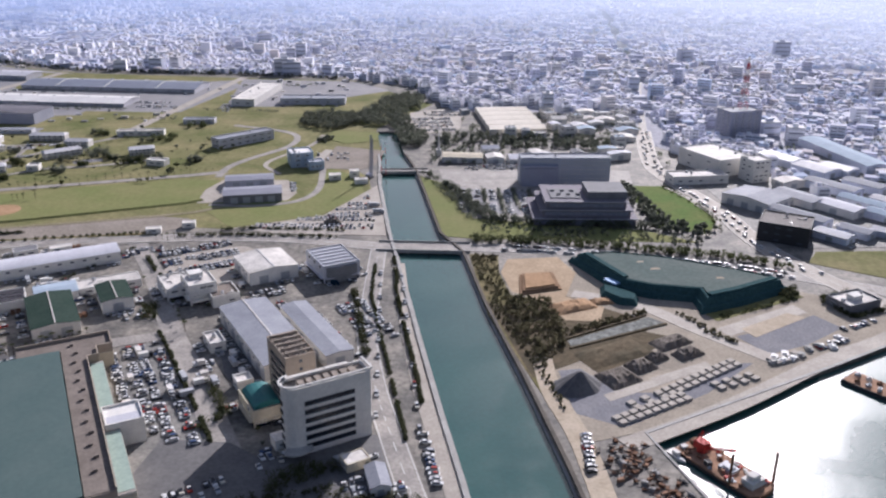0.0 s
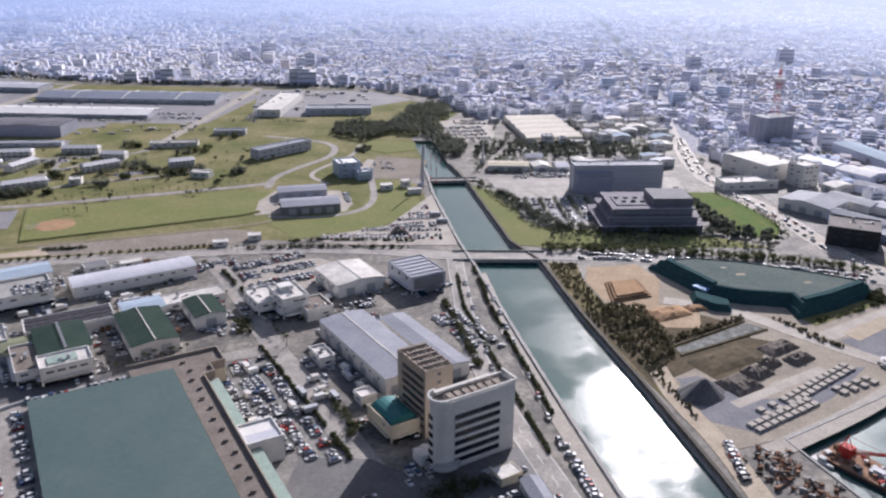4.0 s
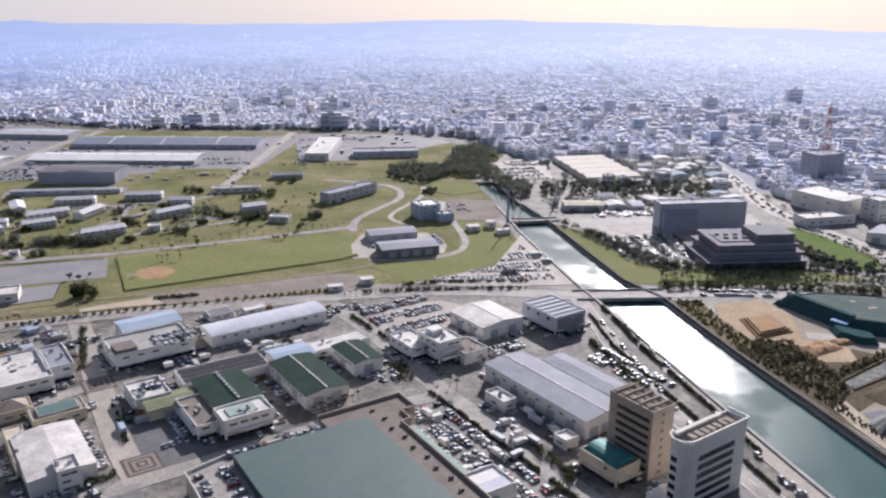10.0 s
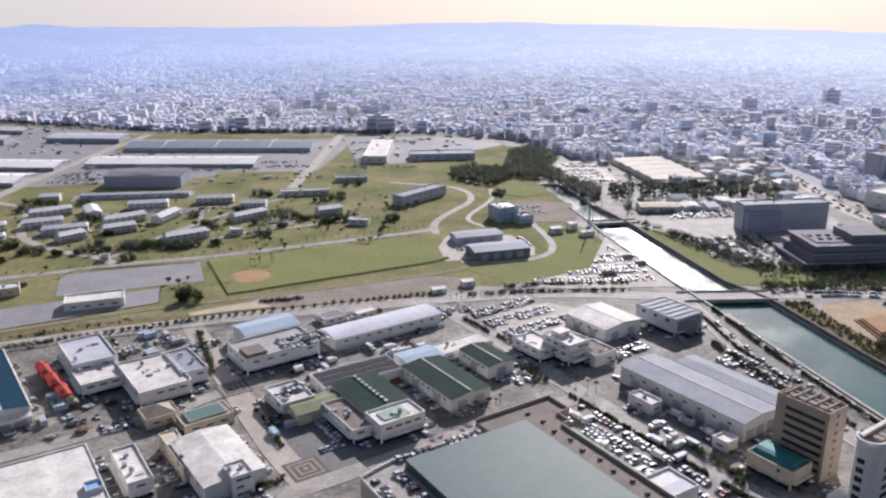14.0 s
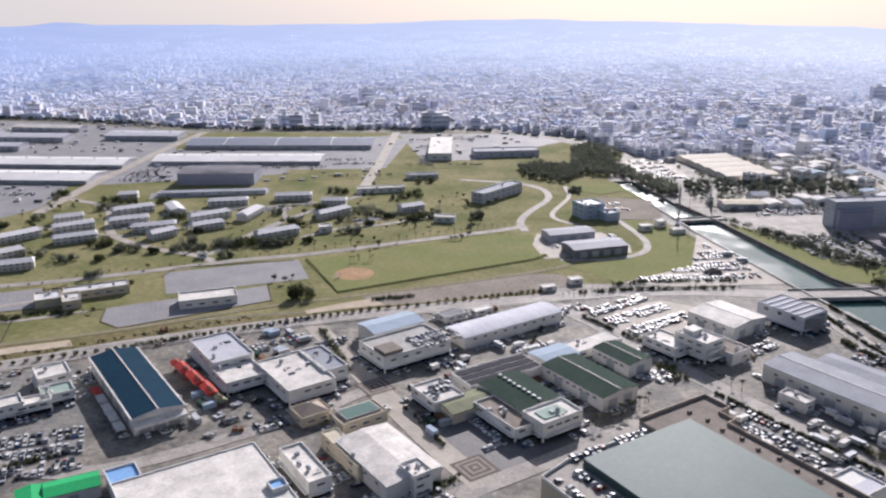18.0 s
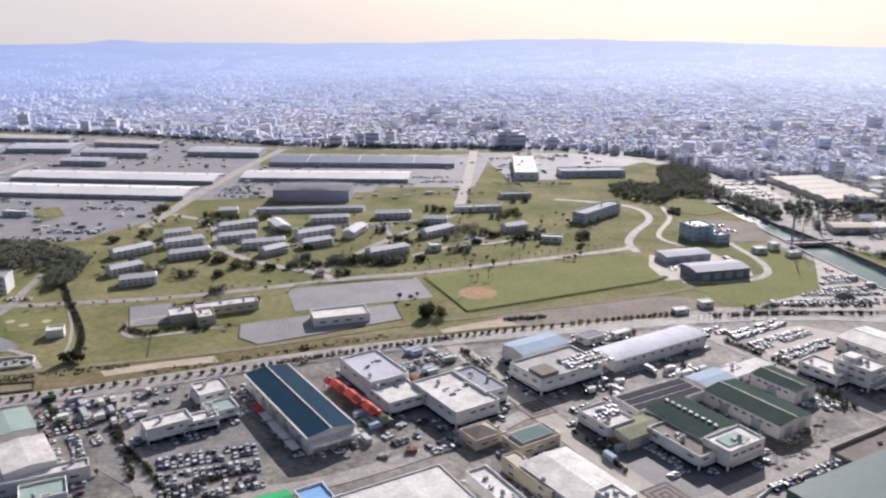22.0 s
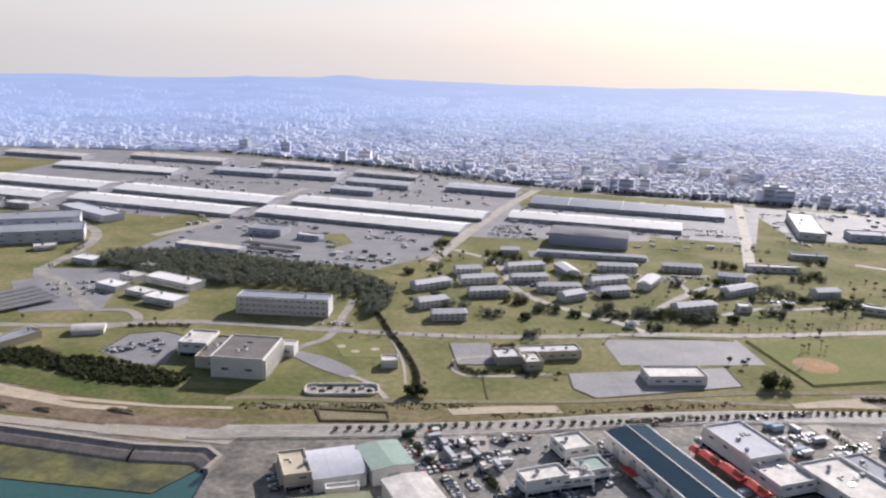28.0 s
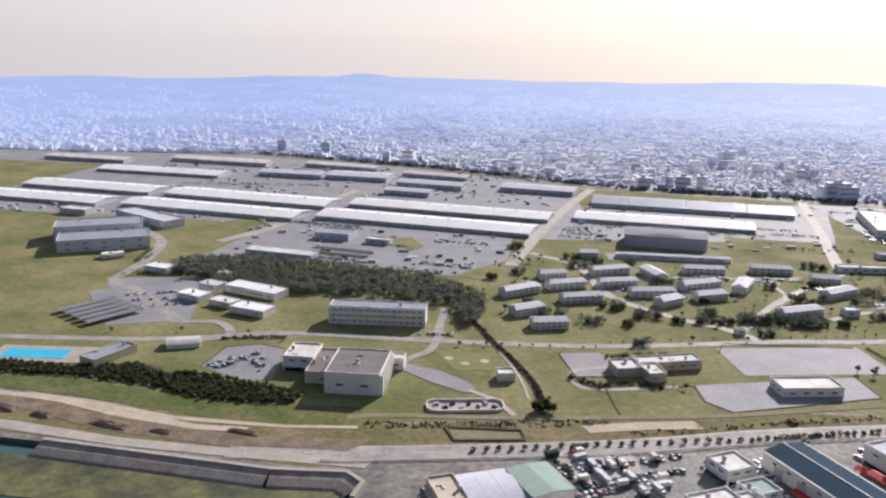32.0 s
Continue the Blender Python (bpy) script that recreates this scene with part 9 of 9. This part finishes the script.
for i in range(200):
    x0, x1, y0, y1 = SPOTS[i % 10]
    x, y = rk.uniform(x0, x1), rk.uniform(y0, y1)
    if count >= 46 or not clear(x, y, 3.0) or any(math.hypot(x - a, y - b) < 5 for a, b in PARKED.values()):
        continue
    PARKED[("t", i)] = (x, y)
    for a in (-2, 0, 2):
        PARKED[(round(x / 2.2) + a, round(y / 2.2), False)] = PARKED[(round(x / 2.2), round(y / 2.2) + a, False)] = (x, y)
    m4 = pose(x, y, 0.1, 0, 0, rk.choice((30, 120, 210, 300)))
    if count < 3:
        TRUCKS[count].matrix_basis = m4
    else:
        copy_thing(TRUCKS[count % 3], m4)
    count += 1

# market car park, estate, riverside: cars of their own
for k, off in enumerate((3.0, 10.5, 15.5, 22.5)):
    car_row(-128 - 0.891 * off, 341 - 0.454 * off, -63, 34 - 3 * k, 2.75, 90, 0.82, 0.1, k != 1)
for k, off in enumerate((0, 5.2, 12.5, 17.7, 25, 30.2)):
    car_row(-431 - 0.276 * off, 306 + 0.961 * off, 16, 15, 2.6, 90, 0.88, 0.1, k < 3)
car_row(-260, 284, -60, 10, 2.75, 90, 0.9, 0.1, True)
car_row(-251, 288, -60, 9, 2.75, 90, 0.9, 0.1, True)
car_row(-470, 378, 26, 9, 2.75, 90, 0.8, 0.1, True)
car_row(-475, 388, 26, 11, 2.75, 90, 0.8, 0.1, True)
car_row(-6, 268, 280, 12, 2.8, 75, 0.9, 0.2, True)
car_row(-212, 292, 27, 14, 2.75, 90, 0.9, 8.05, True)
for k, off in enumerate((3, 12.5)):
    car_row(-161 - 0.891 * (71.5 - off) - 0.454 * -3, 312 - 0.454 * (71.5 - off) - 0.891 * 3, -63, 24, 2.8, 90, 0.85, 8.05, k == 1)
for i in range(10):
    car_at(-33 + i * 0.9, 425 - i * 16, -82, 0.2, True)
    car_at(-21 + i * 1.5, 420 - i * 16.5, -80, 0.2, True)
for i in range(9):
    car_at(56 - i * 0.2, 268 - i * 2.8, 12, 0.2, True)
# the rest
car_row(-262, 351, 30, 5, 2.7, 90, 0.9, 6.05)
car_row(-259, 357, 30, 4, 2.7, 90, 0.9, 6.05)
for k, off in enumerate((0, 4.8, 11.5)):
    car_row(-52 + 0.866 * off, 384 + 0.5 * off, -62, 17, 2.8, 90, 0.8, 0.1)
for k in range(3):
    car_row(-262 - 0.5 * 5.4 * k + 1, 398 + 0.866 * 5.4 * k - 2, 30, 9, 2.7, 90, 0.85, 7.55)
for i in range(120):
    x = 40 + i * 2.6 if i < 60 else 36 + (i - 60) * 2.8
    y = float(np.interp(x, [15, 60, 101, 161, 207, 330], [467, 464, 456, 440, 422, 360])) + (3 if i < 60 else -3)
    if random.random() < 0.6:
        car_at(x, y, -10, 0.2, False)
for i in range(70):
    y = 430 + i * 5
    x = float(np.interp(y, [420, 475, 540, 600, 659, 780], [215, 197, 192, 180, 173, 193])) + random.choice((-4, -1.5, 3))
    car_at(x, y, 95, 0.2, False)
for k in range(5):
    car_row(14 + 11 * k, 534, 88, 18, 2.8, 90, 0.5, 0.25)
for k in range(5):
    car_row(20 + 3 * k, 640 + 5 * k, 2, 40, 2.8, 90, 0.7, 0.2)
for k in range(3):
    car_row(-694 + k * 12, 446 + k * 8, 60, 9, 2.8, 90, 0.4, 0.15)
for k in range(3):
    car_row(-800 + 8 * k, 560 - 12 * k, 25, 16, 2.8, 90, 0.6, 0.15)
car_row(-590, 528, 5, 8, 2.8, 90, 0.8, 0.2)
car_row(-428, 640, 20, 10, 2.8, 90, 0.7, 0.2)
car_row(-360, 705, 2, 12, 2.8, 90, 0.7, 0.2)
for k in range(4):
    car_row(-488 + 7 * k, 352 + 4 * k, -60, 9, 2.8, 90, 0.6, 0.05)


def car_field(x, y, yaw, w, d, fill, seed, z=0.1, double=True):
    """Rows of bays with lanes between them, over a w x d rectangle centred on x, y."""
    c, s = math.cos(radians(yaw)), math.sin(radians(yaw))
    v, k = -d / 2 + 2.5, 0
    while v < d / 2:
        car_row(x - c * w / 2 - s * v, y - s * w / 2 + c * v, yaw, int(w / 2.75), 2.75, 90, fill, z, False, seed)
        v += 5.0 if k % 2 == 0 and double else 11.0
        k += 1


car_row(170, 338, 27, 12, 3.0, 90, 0.6, 0.1)
car_row(196, 360, 27, 8, 3.0, 90, 0.5, 0.1)
for q in ((-334, 352, 30, 30, 5, 0.6), (-261, 352, 120, 22, 5, 0.7), (-236, 318, 30, 18, 5, 0.7), (-305, 423, 30, 16, 12, 0.7), (-258, 402, 30, 22, 5, 0.7),
          (-376, 352, 120, 30, 5, 0.5), (-418, 392, 30, 14, 6, 0.7), (-232, 346, 120, 14, 5, 0.6), (-190, 372, 120, 22, 5, 0.7), (-74, 372, 120, 40, 5, 0.6), (-60, 252, 30, 12, 10, 0.7)):
    car_field(*q, int(q[0]))
car_field(-20, 232, 14, 22, 22, 0.7, 3)
car_field(-84, 236, 30, 26, 18, 0.5, 4)
car_field(-482, 376, 33, 34, 24, 0.8, -482)
car_field(-320, 348, 30, 30, 14, 0.7, -320)
car_field(-246, 386, 29, 14, 24, 0.8, -246)
car_field(-90, 400, 30, 20, 14, 0.8, -90)
car_field(-186, 452, 28, 50, 12, 0.75, -186)
car_field(-86, 676, 6, 34, 26, 0.4, -86)
car_field(-138, 579, 12, 44, 10, 0.8, -138)
car_field(-110, 590, 100, 24, 6, 0.8, -110)
car_field(-335, 426, 30, 40, 16, 0.8, -335)
car_field(-305, 424, 30, 20, 16, 0.7, -305)
car_field(-96, 316, 30, 6, 30, 0.5, -96)
car_field(-416, 400, 30, 24, 10, 0.6, -416)
car_field(-262, 372, 30, 12, 14, 0.7, -262)
car_field(-152, 372, 29, 14, 14, 0.6, -152)
car_field(-206, 410, 29, 20, 6, 0.7, -206)
car_field(-360, 425, 30, 26, 8, 0.8, -360)
car_field(-330, 452, 22, 30, 5, 0.6, -330)
car_field(-136, 447, 29, 46, 40, 0.88, -136)
car_field(-80, 508, 0, 82, 22, 0.92, -80)
car_field(-66, 530, 8, 46, 22, 0.85, -66)
car_field(-56, 560, 8, 18, 34, 0.8, -56)
car_field(-500, 850, -6, 30, 24, 0.6, -500)
car_field(-738, 811, -6, 76, 11, 0.85, -738)
car_field(-684, 680, -10, 44, 8, 0.85, -684)
car_field(-655, 742, -8, 26, 5, 0.8, -655)
car_field(-600, 690, -8, 44, 14, 0.6, -600)
car_field(-600, 770, -8, 50, 14, 0.6, -600)
car_field(-930, 815, -6, 70, 16, 0.6, -930)
car_field(-495, 820, -6, 46, 24, 0.7, -495)
car_field(-310, 898, -6, 40, 16, 0.5, -310)
car_field(-620, 672, -8, 46, 18, 0.7, -620)
car_field(-343, 668, 10, 14, 5, 0.8, -343)
car_field(-400, 699, 5, 24, 5, 0.8, -400)
FOOT.remove(LOT_HOLD)
car_field(-6, 806, 6, 40, 66, 0.85, -10)
car_field(0, 852, 6, 34, 22, 0.85, 6)
for x, y, yaw, n in ((-472, 648, 14, 8), (-412, 696, 7, 10), (-372, 695, 5, 8), (-364, 629, 26, 8), (-424, 654, 18, 8), (-508, 628, 18, 7), (-326, 686, 22, 7), (-296, 653, 24, 6), (-446, 682, 70, 5)):
    car_row(x, y, yaw, n, 2.8, 90, 0.8, 0.2)
rv = random.Random(55)
for fx, fy, fw, fd, fa in [f for f in FOOT[1:] if -545 < f[0] < 10 and 230 < f[1] < 470]:
    c, sn = math.cos(radians(fa)), math.sin(radians(fa))
    for length, depth, turn in ((fw, fd, 0), (fd, fw, 90)):
        for side in (-1, 1):
            u = -length / 2 + 1.5
            while u < length / 2:
                if rv.random() < 0.42:
                    lx, ly = (u, side * (depth / 2 + 3.4)) if turn == 0 else (side * (depth / 2 + 3.4), u)
                    x, y = fx + c * lx - sn * ly, fy + sn * lx + c * ly
                    if not any(math.hypot(x - a, y - b) < 11 for a, b in ((-284, 372), (-247, 302))):
                        car_at(x, y, fa + turn + 90 + rv.gauss(0, 4), 0.2, False)
                u += 2.9
car_field(-470, 872, -6, 60, 8, 0.5, 72)
car_field(-300, 872, -6, 44, 10, 0.6, 73)
car_field(-880, 884, -8, 150, 6, 0.4, 74)
car_field(-640, 868, -8, 150, 6, 0.4, 75)
car_field(-226, 880, 2, 16, 60, 0.6, 76)
car_field(-672, 464, 60, 34, 26, 0.35, 77)
car_field(250, 500, -50, 60, 40, 0.4, 78)
car_field(300, 610, -55, 60, 60, 0.4, 79)
solid("parked_cars", CARMIX, [M_CARS, M_GLASS], "many parked cars in rows, mostly white and silver", "cars", kind="stuff")


# ---- goods, containers, lot markings ----
rg = random.Random(15)
PAINTS = ((M_STEEL, "grey"), (M_BLUEPALE, "pale blue"), (M_GREENROOF, "dark green"), (M_RUST, "rusty brown"))
CONTAINERS = []
for m_c, word in PAINTS:
    t = thing("shipping_container", 0, 0, 0, 0, "%s steel shipping container standing in a yard" % word, "container", "containers in the yards")
    part("body", MB().box(-3.0, 3.0, -1.2, 1.2, 0.1, 2.6, 0, True).mesh("body", m_c), t)
    part("door_bars", MB().cyl(3.05, -0.5, 0.2, 2.5, 0.04, 5).cyl(3.05, 0.5, 0.2, 2.5, 0.04, 5).mesh("door_bars", M_STEEL), t)
    CONTAINERS.append(t)
STACKS = []
for i in range(6):
    t = thing("goods_stack", 0, 0, 0, 0, ("grey", "black", "rusty", "brown", "silvery", "dark blue")[i] + " stack of goods on pallets in a yard", "goods", "stacked goods in the estate")
    for k in range(4):
        w, d, h = rg.uniform(0.5, 1.2), rg.uniform(0.4, 0.9), rg.uniform(0.5, 1.9)
        part("crate", MB().box(-w, w, -d, d, 0.12, h).box(-w, -w + 0.2, -d, d, 0, 0.12).box(w - 0.2, w, -d, d, 0, 0.12).mesh("crate", (M_CONC, M_DARK, M_RUST, M_DECK, M_STEEL, M_BLUEROOF)[i]), t, ((k % 2 - 0.5) * 2.5, (k // 2 - 0.5) * 2.0, 0))
    STACKS.append(t)
placed = {}


def put(protos, x, y, yaw):
    if not clear(x, y, 1.6) or any(math.hypot(x - a, y - b) < 3.6 for a, b in PARKED.values()):
        return
    PARKED[("g", x, y)] = (x, y)
    p = protos[int(abs(x * 5 + y * 3)) % len(protos)]
    m4 = pose(x, y, 0.08, 0, 0, yaw)
    if p.name in placed:
        copy_thing(p, m4)
    else:
        placed[p.name] = True
        p.matrix_basis = m4


for i in range(46):
    x0, x1, y0, y1, yaw = ((-378, -352, 345, 372, 30), (-505, -470, 375, 400, 33), (-352, -322, 400, 440, 30), (-378, -352, 345, 372, 30), (-352, -322, 400, 440, 30), (-262, -240, 320, 345, 29))[i % 6]
    put(CONTAINERS, rg.uniform(x0, x1), rg.uniform(y0, y1), yaw + rg.choice((0, 90)))
for k, (x, y) in enumerate(((-360, 354), (-344, 360), (-335, 362), (-387, 434), (-393, 428), (-394, 446), (-412, 391), (-410, 374), (-351, 335), (-340, 338), (-356, 362), (-350, 350), (-370, 370), (-366, 362))):
    put(STACKS, x, y, 30 + 17 * k)
for i in range(300):
    fx, fy, fw, fd, fa = rg.choice([f for f in FOOT[1:] if -545 < f[0] < -20 and 230 < f[1] < 470])
    s, u = rg.choice((-1, 1)), rg.uniform(-0.5, 0.5)
    lx, ly = (u * fw, s * (fd / 2 + rg.uniform(1.8, 3.2))) if rg.random() < 0.5 else (s * (fw / 2 + rg.uniform(1.8, 3.2)), u * fd)
    c, sn = math.cos(radians(fa)), math.sin(radians(fa))
    x, y = fx + c * lx - sn * ly, fy + sn * lx + c * ly
    if i % 5 < 2:
        put(STACKS, x, y, fa + rg.choice((0, 90)))
    elif not any(math.hypot(x - a, y - b) < 2.6 for a, b in PARKED.values()):
        plant(TREES, x, y, rg.uniform(0.4, 0.75))


mb = MB()
for x0, x1, y0, y1, n in ((-800, -560, 664, 800, 90), (-1150, -800, 790, 830, 50), (-520, -270, 800, 880, 40), (-1000, -520, 960, 1080, 120), (-240, -110, 880, 1040, 80), (-500, -260, 940, 1040, 60), (-1100, -560, 1090, 1180, 160)):
    for _ in range(n):
        x, y, w, d = rg.uniform(x0, x1), rg.uniform(y0, y1), rg.uniform(0.8, 3.4), rg.uniform(0.8, 2.0)
        if clear(x, y, 4) and noise.noise(Vector((x / 30, y / 30, 2))) > -0.15:
            mb.box(x - w, x + w, y - d, y + d, 0, rg.uniform(0.8, 2.6), rg.randrange(3))
solid("yard_goods", mb, [M_WROOF, M_DGREY, M_PALEROOF], "stacked pale and dark goods in the camp yards", "goods", kind="stuff")


def bay_lines(mb, x, y, yaw, n, z, pitch=2.75, length=4.6):
    c, s = math.cos(radians(yaw)), math.sin(radians(yaw))
    for i in range(n + 1):
        px_, py_ = x + c * pitch * i, y + s * pitch * i
        ribbon(mb, [(px_ + s * length / 2, py_ - c * length / 2), (px_ - s * length / 2, py_ + c * length / 2)], 0.22, z - 0.1, z, 0, False)


mb = MB()
for x, y, yaw, n in ((-420, 466, 17, 12), (-416, 476, 17, 14), (-412, 484, 17, 12), (-500, 490, 12, 6), (-498, 502, 12, 6), (-504, 511, 12, 7), (-690, 452, 60, 8), (-672, 448, 60, 8), (-790, 545, 25, 14)):
    bay_lines(mb, x, y, yaw, n, 0.27)
solid("lot_marking", mb, [M_PAVE], "faded white parking bay lines on asphalt", "marking", kind="structure")
t = thing("backstop", -307, 521, 0, 50, "white steel backstop behind the softball infield", "backstop")
for i in range(5):
    part("post", MB().cyl(0, 0, 0, 3.6, 0.1, 6).mesh("post", M_WHITE), t, (-4 + 2 * i, 0, 0))
for k in range(4):
    part("rail", MB().box(-4, 4, -0.06, 0.06, 0.9 * k + 0.6, 0.9 * k + 0.75, 0, True).mesh("rail", M_WHITE), t)

# by the upper bridge and the riverside lot
for x, y in ((-47, 632), (-43, 624)):
    t = thing("steel_pole", x, y, 0, 0, "tall slim red and white steel pole by the bridge", "pole", "poles by the bridge")
    for k in range(6):
        part("segment", MB().cyl(0, 0, 4.4 * k, 4.4 * k + 4.4, 0.34 - 0.03 * k, 8, 0.31 - 0.03 * k).mesh("segment", M_WHITE if k % 2 else M_RED), t)
    part("cross_arm", MB().box(-1.4, 1.4, -0.1, 0.1, 24.5, 24.8, 0, True).mesh("cross_arm", M_STEEL), t)
for x, y, w, d, h in ((-81, 610, 9, 7, 4), (-67, 618, 7, 6, 5), (-60, 600, 10, 6, 3.5), (-161, 500, 8, 6, 3.4), (-180, 489, 9, 5, 3)):
    block("works_hut", x, y, w, d, h, 12, "small white works hut with flat roof", M_WHITE, M_WROOF, 1, 2, 1, ac=0, parapet=0.2)
heap(-70, 508, 12, 8, 3.0, 10, M_AGG, "dark brown heap beside the car park", "earth_mound")
for x, y in ((-46, 544), (-42, 530)):
    copy_thing(TRUCKS[1], pose(x, y, 0.25, 0, 0, 10))
